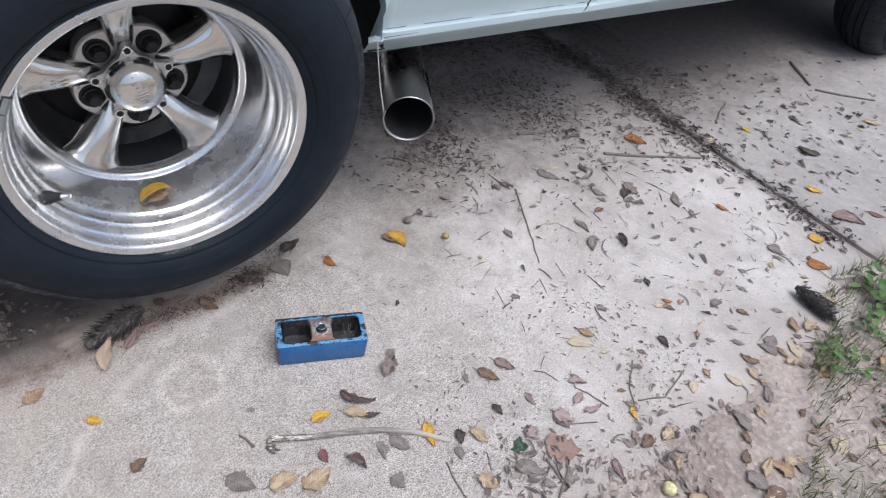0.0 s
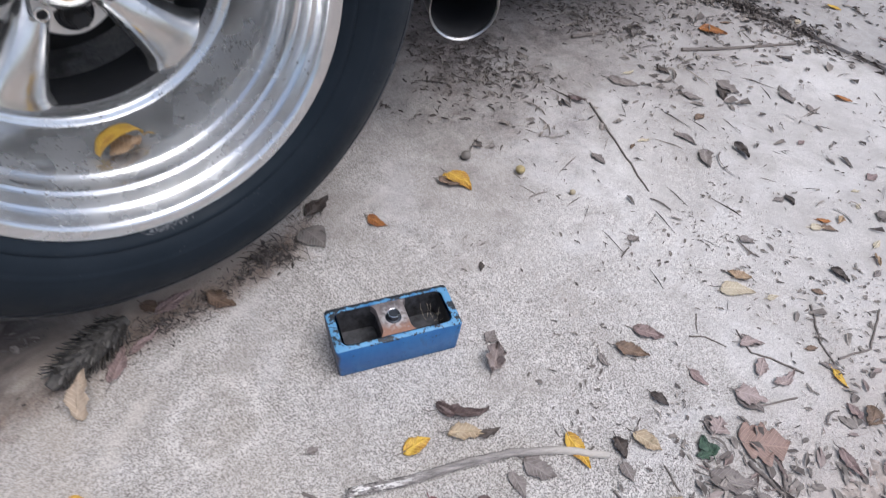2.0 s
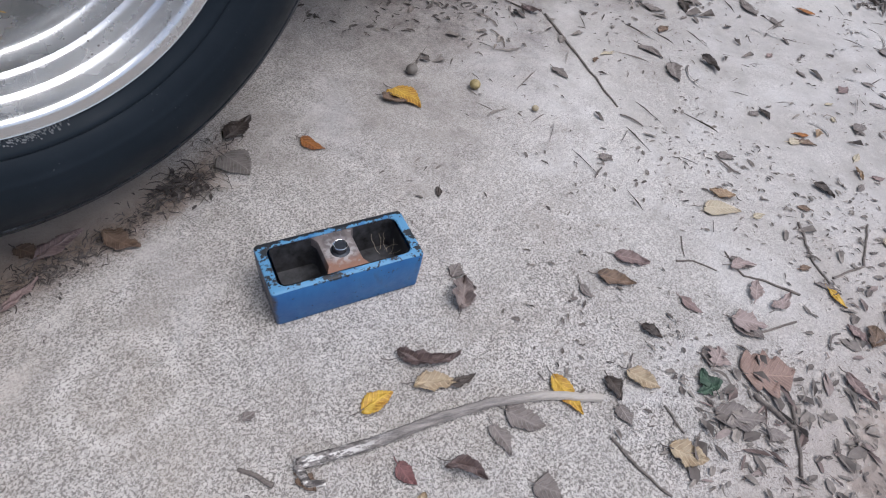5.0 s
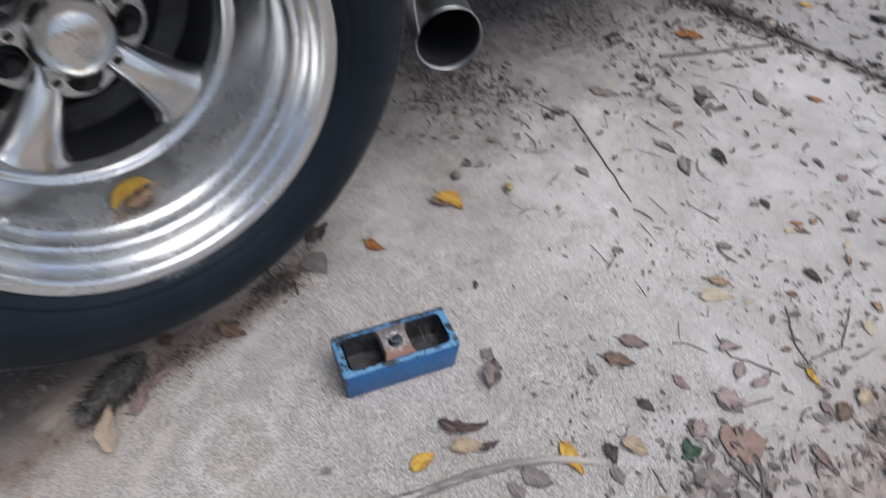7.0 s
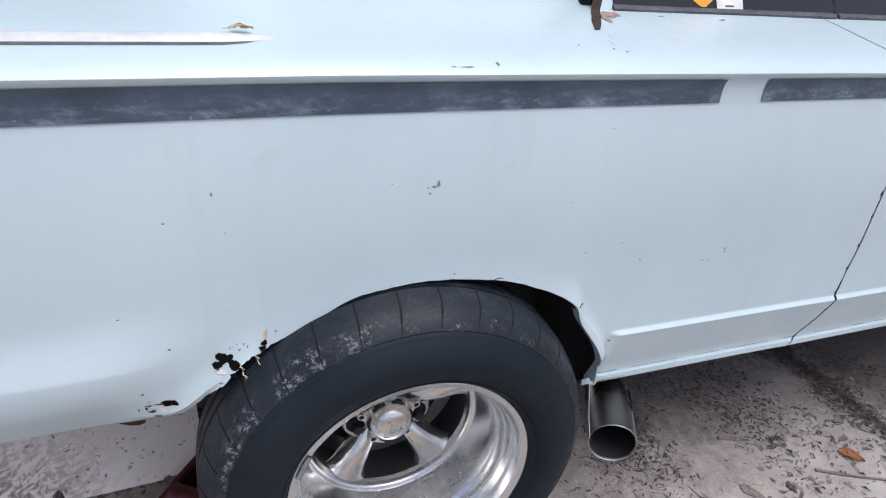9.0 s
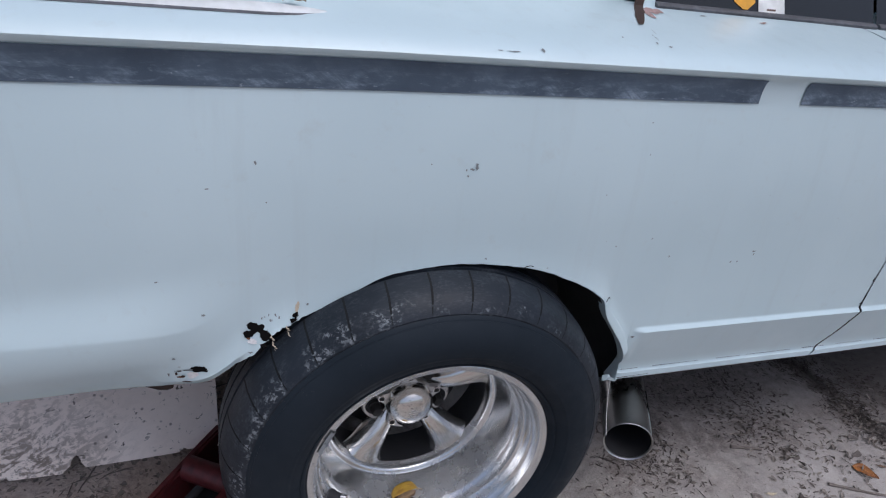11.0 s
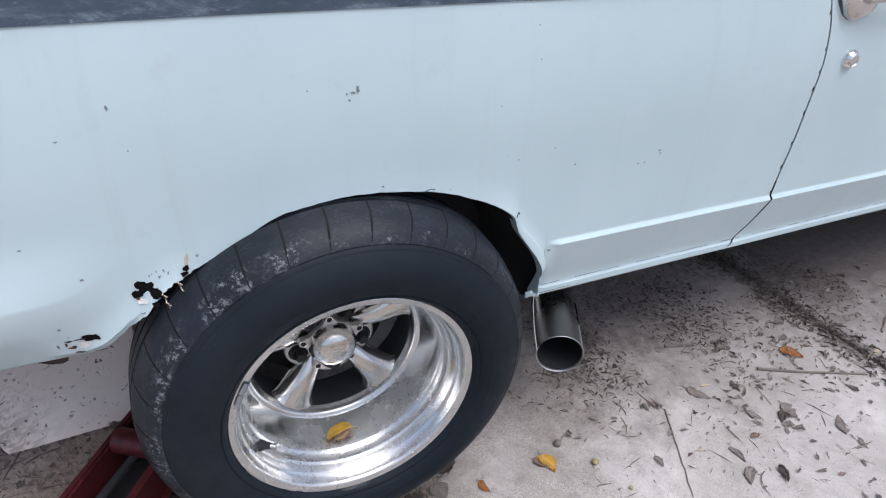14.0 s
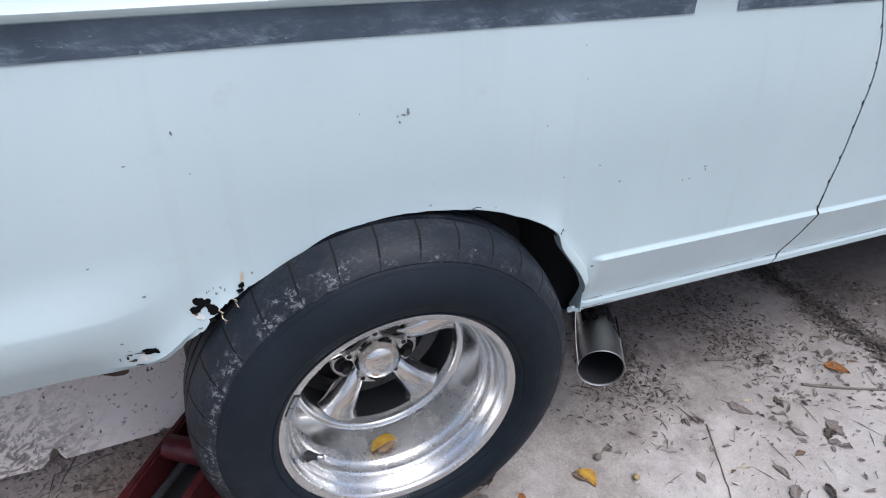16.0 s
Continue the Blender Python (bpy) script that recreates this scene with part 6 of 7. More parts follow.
def leaf(kind, x, y, length, turn, ratio, z=0.0012, tilt=0.0):
    """One fallen leaf: a bent, curled blade with a toothed edge, a raised midrib and a stalk."""
    leaf_count[0] += 1
    seed = leaf_count[0]
    rnd = random.Random(seed * 7)
    curl = LEAF_KINDS[kind][2] * rnd.uniform(0.7, 1.2)
    n, m = 22, 8
    half = length * ratio / 2
    bend, twist = rnd.uniform(-0.25, 0.45) * curl, rnd.uniform(-1.4, 1.4) * curl
    ragged = 0.16 if kind in ("yellow", "orange", "pale", "red", "round") else 0.85 if kind in ("rose", "crumple", "green") else 0.52
    skew = rnd.uniform(-0.16, 0.16) * length
    bm = bmesh.new()
    rows = []
    for i in range(n + 1):
        t = i / n
        w = half * (math.sin(math.pi * min(1, t ** 0.78)) ** 0.85 * (1 - 0.25 * t) * 1.16 + 0.02)
        if kind == "oak":
            w *= 0.55 + 0.55 * abs(math.sin(t * math.pi * 3.1 + 0.4))
        else:
            w *= 1 + 0.055 * (1 if i % 2 else -1)
        row = []
        for k in range(m + 1):
            u = 2 * k / m - 1
            edge = 1 + ragged * noise.noise((t * 6 + seed, u * 2, seed * 0.7))
            ang = u * curl * 1.5
            px = (t - 0.5) * length
            py = math.sin(ang) / max(0.2, curl * 1.5) * w * edge
            pz = (1 - math.cos(ang)) / max(0.2, curl * 1.5) * w * 0.9
            pz += bend * length * (2 * t - 1) ** 2 * 0.5 + twist * u * w * (t - 0.5)
            pz += 0.20 * length * curl * noise.noise((t * 3.5 + seed, u * 1.8, 2)) + 0.05 * length * curl * noise.noise((t * 9 + seed, u * 4, 5)) + 0.0007 * (1 - abs(u)) ** 6
            row.append((px, py + skew * (2 * t - 1) ** 2, pz))
        rows.append(row)
    grid(bm, rows)
    low = min(v.co.z for v in bm.verts)
    for v in bm.verts:
        v.co.z -= low
    b = bmesh.new()
    sx = -0.5 * length
    tube(b, [(sx + 0.10 * length, 0, rows[2][m // 2][2] - low), (sx, 0, rows[0][m // 2][2] - low + 0.0004), (sx - 0.12 * length, 0.02 * length, 0.0012), (sx - 0.24 * length, 0.05 * length, 0.001)], 0.00055, 5)
    shown = length >= 0.034
    if not shown:
        join(bm, b)
    me = finish(bm, "leaf", LEAF_MATS[kind])
    ob = new("leaf", me)
    if shown:
        part("stalk", b, TWIG, ob, "thin dry stalk")
    thick = ob.modifiers.new("thickness", "SOLIDIFY")
    thick.thickness = 0.0004
    ob.matrix_world = pose(x, y, z, 0, tilt, turn)
    return tagged(ob, LEAF_KINDS[kind][3], "leaf", "fallen leaves")


leaf("yellow", 0.441, -0.057, 0.056, -79, .6)
leaf("orange", 0.274, -0.053, 0.036, -79, .5)
leaf("dark", 0.225, 0.025, 0.052, 19, .5)
leaf("round", 0.186, -0.025, 0.048, -80, .86)
leaf("brown", 0.025, -0.049, 0.045, -70, .5)
leaf("sand", -0.160, -0.086, 0.056, 54, .38, z=0.019, tilt=-36)
leaf("mauve", -0.110, -0.064, 0.050, 48, .34, z=0.004)
leaf("mauve", -0.075, -0.050, 0.046, 20, .22)
leaf("mauve", -0.020, -0.016, 0.055, 8, .32, z=0.003)
leaf("grey", 0.859, -0.217, 0.047, -86, .35)
leaf("grey", 0.834, -0.271, 0.053, -140, .5)
leaf("dark", 0.910, -0.305, 0.044, -114, .4)
leaf("dark", 0.856, -0.424, 0.025, -117, .5)
leaf("pale", 0.600, -0.468, 0.052, -42, .5)
leaf("orange", 0.852, -0.485, 0.023, -52, .4)
leaf("grey", 0.562, -0.314, 0.020, -30, .7)
leaf("mauve", 0.430, -0.434, 0.042, -59, .5)
leaf("brown", 0.388, -0.438, 0.045, -61, .45)
leaf("grey", 0.348, -0.422, 0.020, -110, .5)
leaf("crumple", 0.243, -0.333, 0.046, 35, .62)
leaf("grey", 0.262, -0.306, 0.022, 20, .7)
leaf("grey", 0.261, -0.310, 0.016, -68, .6)
leaf("curl", 0.156, -0.364, 0.062, -44, .3)
leaf("beige", 0.145, -0.383, 0.044, -37, .45)
leaf("dark", 0.164, -0.401, 0.031, -21, .35)
leaf("yellow", 0.091, -0.359, 0.035, -8, .55)
leaf("yellow", 0.227, -0.480, 0.048, -106, .4)
leaf("grey", 0.176, -0.467, 0.040, -72, .6)
leaf("grey", 0.147, -0.464, 0.033, -104, .45)
leaf("beige", 0.299, -0.525, 0.036, -76, .6)
leaf("dark", 0.269, -0.510, 0.028, -113, .6)
leaf("grey", 0.251, -0.533, 0.024, -114, .6)
leaf("red", 0.061, -0.425, 0.025, -99, .6)
leaf("curl", 0.103, -0.459, 0.038, -62, .5)
leaf("mauve", 0.423, -0.516, 0.028, -94, .45)
leaf("dark", 0.357, -0.502, 0.025, -85, .55)
leaf("oak", 0.405, -0.619, 0.062, -47, .9)
leaf("grey", 0.380, -0.565, 0.025, -58, .9)
leaf("grey", 0.335, -0.618, 0.054, -53, .5)
leaf("beige", 0.260, -0.597, 0.037, -66, .7)
leaf("grey", 0.140, -0.521, 0.027, -68, .8)
leaf("grey", 0.344, -0.653, 0.025, -61, .5)
leaf("grey", 0.444, -0.577, 0.036, -84, .7)
leaf("grey", 0.530, -0.531, 0.030, -70, .5)
leaf("grey", 0.001, -0.292, 0.014, -12, .6)
leaf("brown", -0.001, -0.373, 0.020, -75, .7)
leaf("brown", -0.045, -0.008, 0.035, -66, .5)
leaf("dark", 0.337, -0.213, 0.017, -135, .5)
leaf("grey", 1.172, -0.248, 0.045, 50, .4)
leaf("grey", 0.990, -0.146, 0.038, -63, .5)
leaf("grey", 1.158, -0.317, 0.033, -111, .4)
leaf("orange", 1.255, -0.339, 0.035, -77, .4)
leaf("dark", 1.055, -0.176, 0.049, -159, .5)
leaf("orange", 1.280, -0.016, 0.065, -58, .6)
leaf("yellow", 1.590, -0.416, 0.046, -54, .5)
leaf("yellow", 1.391, -0.539, 0.042, -34, .8)
leaf("orange", 1.301, -0.595, 0.057, -45, .6)
leaf("grey", 1.248, -0.507, 0.041, -75, .8)
leaf("dark", 0.755, -0.556, 0.033, -104, .5)
leaf("brown", 0.842, -0.497, 0.027, -59, .5)
leaf("brown", 0.985, -0.590, 0.027, -66, .5)
leaf("grey", 0.899, -0.639, 0.027, -51, .5)
leaf("grey", 0.916, -0.032, 0.064, -61, .45)
leaf("dark", 1.025, -0.055, 0.031, -81, .5)
leaf("grey", 1.084, -0.171, 0.052, -95, .6)
leaf("grey", 0.675, -0.158, 0.033, -97, .5)
leaf("tan", -0.271, -0.104, 0.037, 24, .6)
leaf("yellow", -0.209, -0.192, 0.024, -48, .7)
leaf("brown", -0.176, -0.295, 0.027, 27, .7)
leaf("grey", -0.063, -0.400, 0.049, -54, .6)
leaf("beige", -0.008, -0.430, 0.047, -6, .6)
leaf("beige", 0.036, -0.456, 0.052, 9, .6)
leaf("yellow", 0.569, -0.636, 0.029, -117, .35)
leaf("beige", 0.782, -0.774, 0.047, -117, .5)
leaf("tan", 0.835, -0.858, 0.072, 1, .6)
leaf("mauve", 0.773, -0.839, 0.079, 1, .45)
leaf("dark", 1.762, -0.300, 0.066, -62, .6)
leaf("yellow", 1.675, -0.130, 0.037, -88, .5)
leaf("beige", 2.172, -0.299, 0.055, -51, .5)
leaf("mauve", 1.567, -0.531, 0.087, -51, .5)
leaf("red", 1.662, -0.569, 0.048, -57, .4)
leaf("dark", 1.903, -0.163, 0.037, -95, .6)
leaf("grey", 1.156, -0.265, 0.040, -110, .5)
leaf("beige", 1.211, -0.676, 0.040, -90, .4)
# a yellow leaf with a brown one caught in the wheel's dish
def dish_leaf():
    """A yellow leaf curled up into an arch, its back to the hub."""
    bm = bmesh.new()
    rows = []
    for i in range(17):
        t = i / 16
        a = math.pi * (0.02 + 0.93 * t)
        wide = 0.030 * math.sin(math.pi * (0.08 + 0.84 * t)) ** 0.8
        rows.append([(-0.030 * math.cos(a) + 0.002 * noise.noise((t * 5, k, 0)), (0.008 - wide * k / 5) + 0.006 * math.sin(a), 0.0006 + 0.024 * math.sin(a) ** 0.8 + 0.005 * (k / 5) ** 2 * math.sin(a)) for k in range(6)])
    grid(bm, rows)
    tube(b := bmesh.new(), [(0.029, 0.0, 0.004), (0.036, -0.002, 0.006), (0.041, -0.004, 0.003)], 0.0006, 5)
    join(bm, b)
    ob = new("leaf", finish(bm, "leaf", LEAF_MATS["yellow"]))
    ob.modifiers.new("thickness", "SOLIDIFY").thickness = 0.0005
    ob.matrix_world = pose(-0.012, 0.015, 0.2240, 0, 0, 10) @ Matrix.Scale(0.86, 4)
    tagged(ob, "yellow leaf curled into an arch in the wheel dish", "leaf", "fallen leaves")


dish_leaf()
leaf("tan", -0.008, 0.010, 0.038, 12, .75, z=0.2245, tilt=-6)
# a yellow leaf half under the block
leaf("yellow", 0.144, -0.195, 0.030, 20, .5)
# more dead leaves drifted along the lawn edge and the joint
drift = random.Random(33)
for _ in range(46):
    lx = drift.uniform(0.55, 1.45)
    leaf(drift.choice(("grey", "brown", "mauve", "beige", "pale", "grey", "tan")), lx, drift.uniform(-0.78, -0.50) + 0.12 * (drift.random() ** 2), drift.uniform(0.014, 0.036), drift.uniform(0, 360), drift.uniform(0.35, 0.6))
for _ in range(18):
    lx = drift.uniform(0.75, 2.6)
    leaf(drift.choice(("grey", "brown", "mauve", "grey", "pale")), lx, drift.uniform(-0.45, 0.02), drift.uniform(0.014, 0.034), drift.uniform(0, 360), drift.uniform(0.3, 0.6))
for _ in range(60):
    lx = drift.uniform(0.42, 1.15)
    ly = drift.uniform(-0.95, -0.66)
    leaf(drift.choice(("beige", "tan", "pale", "grey", "mauve", "brown", "beige", "grey")), lx, ly, drift.uniform(0.018, 0.050), drift.uniform(0, 360), drift.uniform(0.35, 0.6), z=max(0.0, ground_height(lx, ly)) + 0.002)
leaf("brown", 0.419, -0.053, 0.036, -62, .5, z=0.004)
leaf("green", 0.348, -0.573, 0.026, 70, .7)
leaf("green", 0.336, -0.578, 0.020, 160, .6)
# torn mauve leaves lying over one another by the twigs
for lx, ly, size, turn, ratio in ((0.451, -0.574, 0.040, -60, .62), (0.503, -0.560, 0.032, 20, .5), (0.528, -0.531, 0.036, -35, .35), (0.511, -0.592, 0.040, -10, .3), (0.383, -0.569, 0.026, 10, .8)):
    leaf("rose", lx, ly, size, turn, ratio, z=0.003)
leaf("yellow", 0.172, -0.186, 0.030, 165, .5, z=0.004, tilt=-14)
# a leaf on the jack
leaf("tan", -0.383, 0.106, 0.036, 60, .5, z=0.057)
# a leaf on the car's shoulder
leaf("beige", -0.205, 0.085, 0.030, 0, .6, z=1.088)



def branch(name, points, r0, r1, material, label, z=None):
    """A stick or twig: an uneven tapered tube that lies on the slab."""
    bm = bmesh.new()
    pts = [Vector(p) for p in points]
    path, radii = [], []
    per = 7
    total = (len(pts) - 1) * per
    for i in range(total + 1):
        k = min(i // per, len(pts) - 2)
        f = i / per - k
        p = pts[k].lerp(pts[k + 1], f)
        r = (r0 + (r1 - r0) * i / total) * (1 + (0.22 if r0 < 0.004 else 0.10) * noise.noise((i * 0.9, r0 * 900, p.x * 40)))
        wob = Vector((noise.noise((p.x * 60, p.y * 60, 1)), noise.noise((p.x * 60, p.y * 60, 5)))) * r0 * (1.5 if r0 < 0.004 else 0.25)
        path.append((p.x + wob.x, p.y + wob.y, max(r * 0.92, 0.0008) if z is None else z))
        radii.append(r)
    tube(bm, path, radii, 9)
    ob = part(name, bm, material)
    return tagged(ob, label, "stick" if name == "stick" else "twig", "sticks and twigs")


branch("stick", ((0.002, -0.356), (0.063, -0.388), (0.115, -0.409), (0.168, -0.435), (0.212, -0.468), (0.249, -0.507)), 0.0054, 0.0040, STICK, "curved weathered grey stick with peeling bark on concrete")
branch("twig", ((0.002, -0.356), (-0.002, -0.373), (0.009, -0.383)), 0.0045, 0.0025, STICK, "broken grey stub at the end of the stick")
THIN = "thin straight dark twig lying on concrete"
branch("twig", ((0.797, -0.040), (0.735, -0.154), (0.676, -0.261)), 0.0020, 0.0013, TWIG, THIN)
leaf("curl", 0.783, -0.018, 0.034, 120, .4)
branch("twig", ((-0.033, -0.324), (-0.028, -0.339), (-0.022, -0.356)), 0.0016, 0.0024, TWIG, "short knobbly twig on concrete")
branch("twig", ((0.533, -0.507), (0.520, -0.528), (0.514, -0.540), (0.527, -0.562), (0.540, -0.601)), 0.0008, 0.0015, TWIG, "thin crooked dark twig among torn leaves")
branch("twig", ((0.472, -0.471), (0.488, -0.486), (0.496, -0.514)), 0.0012, 0.0008, TWIG, "thin crooked dark twig on concrete")
branch("twig", ((0.512, -0.456), (0.500, -0.464), (0.487, -0.474)), 0.0008, 0.0006, TWIG, "thin crooked dark twig on concrete")
branch("twig", ((0.221, -0.536), (0.216, -0.567), (0.214, -0.604)), 0.0016, 0.0012, TWIG, "thin budded twig on concrete")
branch("twig", ((0.373, -0.619), (0.366, -0.645), (0.368, -0.674)), 0.0028, 0.0018, TWIG, THIN)
branch("twig", ((0.394, -0.649), (0.322, -0.687)), 0.0020, 0.0016, TWIG, THIN)
branch("twig", ((0.290, -0.555), (0.278, -0.585)), 0.0013, 0.0010, TWIG, THIN)
branch("twig", ((1.134, -0.027), (1.221, -0.078), (1.395, -0.164)), 0.0042, 0.0026, TWIG, "long bent twig beside the slab joint")
branch("twig", ((2.296, 0.090), (2.199, -0.049)), 0.0055, 0.004, TWIG, "short thick twig on concrete")
branch("twig", ((2.187, -0.079), (2.253, -0.141), (2.354, -0.220)), 0.0042, 0.003, TWIG, THIN)
branch("twig", ((0.661, -0.553), (0.606, -0.593), (0.580, -0.633)), 0.0016, 0.0012, TWIG, "thin curved twig in the dirt")
branch("twig", ((0.600, -0.622), (0.652, -0.642), (0.736, -0.623)), 0.0016, 0.0012, TWIG, "thin curved twig in the dirt")
branch("twig", ((1.289, -0.640), (1.365, -0.671), (1.560, -0.740)), 0.0050, 0.0035, STICK, "pale straight stick at the lawn edge")
branch("twig", ((0.497, -0.612), (0.440, -0.584)), 0.0014, 0.0010, TWIG, THIN)
branch("twig", ((0.966, 0.147), (1.046, 0.118)), 0.0045, 0.003, TWIG, THIN)
branch("twig", ((1.609, -0.063), (1.685, -0.024), (1.761, 0.006)), 0.003, 0.002, TWIG, THIN)
branch("twig", ((-0.632, 0.336), (-0.551, 0.307), (-0.471, 0.322)), 0.003, 0.002, STICK, "pale twig in the dirt")


def small_fruit(name, x, y, r, color, label, squash=0.85):
    bm = bmesh.new()
    rows = []
    for i in range(13):
        a = math.pi * i / 12
        rr = max(0.0003, r * math.sin(a) * (1 + 0.06 * noise.noise((i, x * 50, 0))))
        rows.append([(x + rr * math.cos(2 * math.pi * k / 18), y + rr * math.sin(2 * math.pi * k / 18), 0.0006 + r * squash * (1 - math.cos(a)) - (0.12 * r if i == 12 else 0)) for k in range(18)])
    grid(bm, rows, True)
    mat_ = plain(name + "_skin", color, 0.5, 0, 0.4, 150)
    tagged(part(name, bm, mat_), label, name)


small_fruit("nut", 0.488, -0.021, 0.0085, (0.16, 0.14, 0.12), "small grey nut lying on concrete")
small_fruit("seed_pod", 0.536, -0.101, 0.008, (0.40, 0.31, 0.14), "small straw-coloured seed pod on concrete")
small_fruit("crab_apple", 0.506, -0.767, 0.0120, (0.68, 0.62, 0.33), "small yellow-green apple in the dirt")
small_fruit("seed_pod", 0.566, -0.189, 0.005, (0.45, 0.37, 0.24), "tiny pale seed husk on concrete")


def cone(x, y, length, width, turn, label, wood):
    """A pine cone: overlapping plump woody scales round a core."""
    whole = thing("pine_cone", (0, 0, 0), label, "pine cone")
    bm = bmesh.new()
    tube(bm, [(-length / 2, 0, width * 0.40), (-length * 0.2, 0, width * 0.44), (length * 0.2, 0, width * 0.42), (length / 2, 0, width * 0.35)], [width * 0.14, width * 0.32, width * 0.30, width * 0.12], 12)
    core = new("core", finish(bm, "core", wood))
    core.parent = whole
    bm = bmesh.new()
    rows = [[(px, w * math.cos(a), h * math.sin(a) + lift) for a in [2 * math.pi * k / 6 for k in range(6)]] for px, w, h, lift in ((0.0, 0.09, 0.03, 0.0), (0.35, 0.14, 0.035, 0.02), (0.75, 0.15, 0.040, 0.05), (0.98, 0.10, 0.035, 0.09), (1.08, 0.03, 0.015, 0.12))]
    grid(bm, rows, True, True)
    scale = finish(bm, "scale", wood)
    rnd = random.Random(int(length * 1e4))
    for i in range(14):
        t = (i + 0.5) / 14
        rad = width * 0.30 * math.sin(math.pi * (0.16 + 0.72 * t)) ** 0.6
        for k in range(18):
            a = 2 * math.pi * (k + 0.5 * (i % 2)) / 18 + rnd.uniform(-0.15, 0.15)
            lean = radians(rnd.uniform(26, 58))
            m = Matrix.Translation((-length * 0.46 + length * 0.84 * t, 0, width * 0.44)) @ Matrix.Rotation(a, 4, "X") @ Matrix.Translation((0, 0, rad)) @ Matrix.Rotation(-lean, 4, "Y") @ Matrix.Scale(width * 0.25 * rnd.uniform(0.8, 1.25), 4)
            tip = m @ Vector((1.0, 0, 0.1))
            if tip.z < 0.001:
                m = Matrix.Translation((0, 0, 0.0015 - tip.z)) @ m
            ob = new("scale", scale)
            ob.parent = whole
            ob.matrix_basis = m
    whole.matrix_world = pose(x, y, 0.001, 0, 0, turn)


CONE = scraps_material("cone_scales", [(0.045, 0.042, 0.038), (0.09, 0.084, 0.074), (0.17, 0.155, 0.135), (0.065, 0.06, 0.052)], True)
cone(1.148, -0.665, 0.105, 0.042, -95, "dark closed pine cone at the lawn edge", CONE)
CONE_BROWN = scraps_material("dry_cone_scales", [(0.060, 0.054, 0.048), (0.15, 0.135, 0.12), (0.33, 0.305, 0.275), (0.10, 0.088, 0.077), (0.24, 0.22, 0.195)], True)
cone(-0.130, -0.040, 0.108, 0.050, 200, "grey-brown open pine cone beside the tyre", CONE_BROWN)


# ---- loose litter, joined: far too many scraps to pick apart ----
def litter():
    rnd = random.Random(21)
    verts, faces = [], []
    def scrap(x, y, length, ratio, lift):
        a, e, h = rnd.uniform(0, 2 * math.pi), rnd.uniform(-0.5, 0.5), length * rnd.uniform(0.05, lift)
        c, s = math.cos(a), math.sin(a)
        base = len(verts)
        w = length * ratio
        low = 0.0012 if x > -0.2 or y < -0.28 else 0.0012 + max(0.0, heap_height(x, y))
        for u, v, z in ((-0.5, 0, 0.0), (-0.22, 0.45, 0.3), (-0.22, -0.45, 0.25 + e * 0.3), (0, 0, 0.1), (0.2, 0.5, 1.0), (0.2, -0.5, 0.7 + e), (0.5, rnd.uniform(-0.15, 0.15), 0.25)):
            px, py = u * length + rnd.uniform(-0.06, 0.06) * length, v * w
            verts.append((x + c * px - s * py, y + s * px + c * py, low + max(0.0, z * h)))
        for f in ((0, 3, 1), (0, 2, 3), (1, 3, 4), (2, 5, 3), (3, 6, 4), (3, 5, 6)):
            faces.append([base + q for q in f])
    def fibre(x, y, length, width, lift):
        a, bend = rnd.uniform(0, 2 * math.pi), rnd.uniform(-1.9, 1.9)
        low = 0.0012 if x > -0.2 or y < -0.28 else 0.0012 + max(0.0, heap_height(x, y))
        base = len(verts)
        px, py = x, y
        for i in range(6):
            w = width * (0.35 + 0.65 * math.sin(math.pi * (0.12 + 0.76 * i / 5))) * rnd.uniform(0.8, 1.2)
            h = low + length * lift * (0.12 + 0.6 * math.sin(math.pi * i / 5) * rnd.random())
            verts.append((px - math.sin(a) * w, py + math.cos(a) * w, h))
            verts.append((px + math.sin(a) * w, py - math.cos(a) * w, h + w * 0.8))
            px, py = px + math.cos(a) * length / 5, py + math.sin(a) * length / 5
            a += bend / 5 + rnd.uniform(-0.15, 0.15)
        for i in range(5):
            q = base + 2 * i
            faces.append((q, q + 1, q + 3, q + 2))
    def fill(count, x0, x1, y0, y1, lo, hi, ratio=(0.15, 0.5), lift=0.3, keep=None, loose=-0.7):
        for _ in range(count):
            x, y = rnd.uniform(x0, x1), rnd.uniform(y0, y1)
            clump = noise.noise((x * 5.0, y * 5.0, 9)) + 0.5 * noise.noise((x * 16, y * 16, 2))
            if clump < rnd.uniform(loose, 0.45) or (keep and not keep(x, y)):
                continue
            size = lo + (hi - lo) * rnd.random() ** 2.2
            if rnd.random() < (0.22 if x > 0.2 and y < 0.0 else 0.14 if x < -0.12 else 0.5):
                fibre(x, y, size * 0.95, max(0.0004, min(0.0015, size * rnd.uniform(0.03, 0.11))), lift)
            else:
                scrap(x, y, size, rnd.uniform(*ratio), lift)
    def dirt_edge(x):
        return linear([(0.15, -0.66), (0.25, -0.62), (0.36, -0.585), (0.47, -0.593), (0.58, -0.633), (0.66, -0.697), (0.76, -0.73), (0.92, -0.72), (1.6, -0.61)], x)
    thin = (0.06, 0.32)
    fill(1500, 0.60, 2.8, -0.62, 0.3, 0.004, 0.028, (0.12, 0.5), 0.4, keep=lambda x, y: rnd.random() < (0.45 if x < 1.40 and y < -0.12 else 1.0))
    fill(900, 1.0, 2.2, -0.45, 0.25, 0.010, 0.036, (0.2, 0.5), 0.45, keep=lambda x, y: rnd.random() < (0.4 if x < 1.40 and y < -0.12 else 1.0))
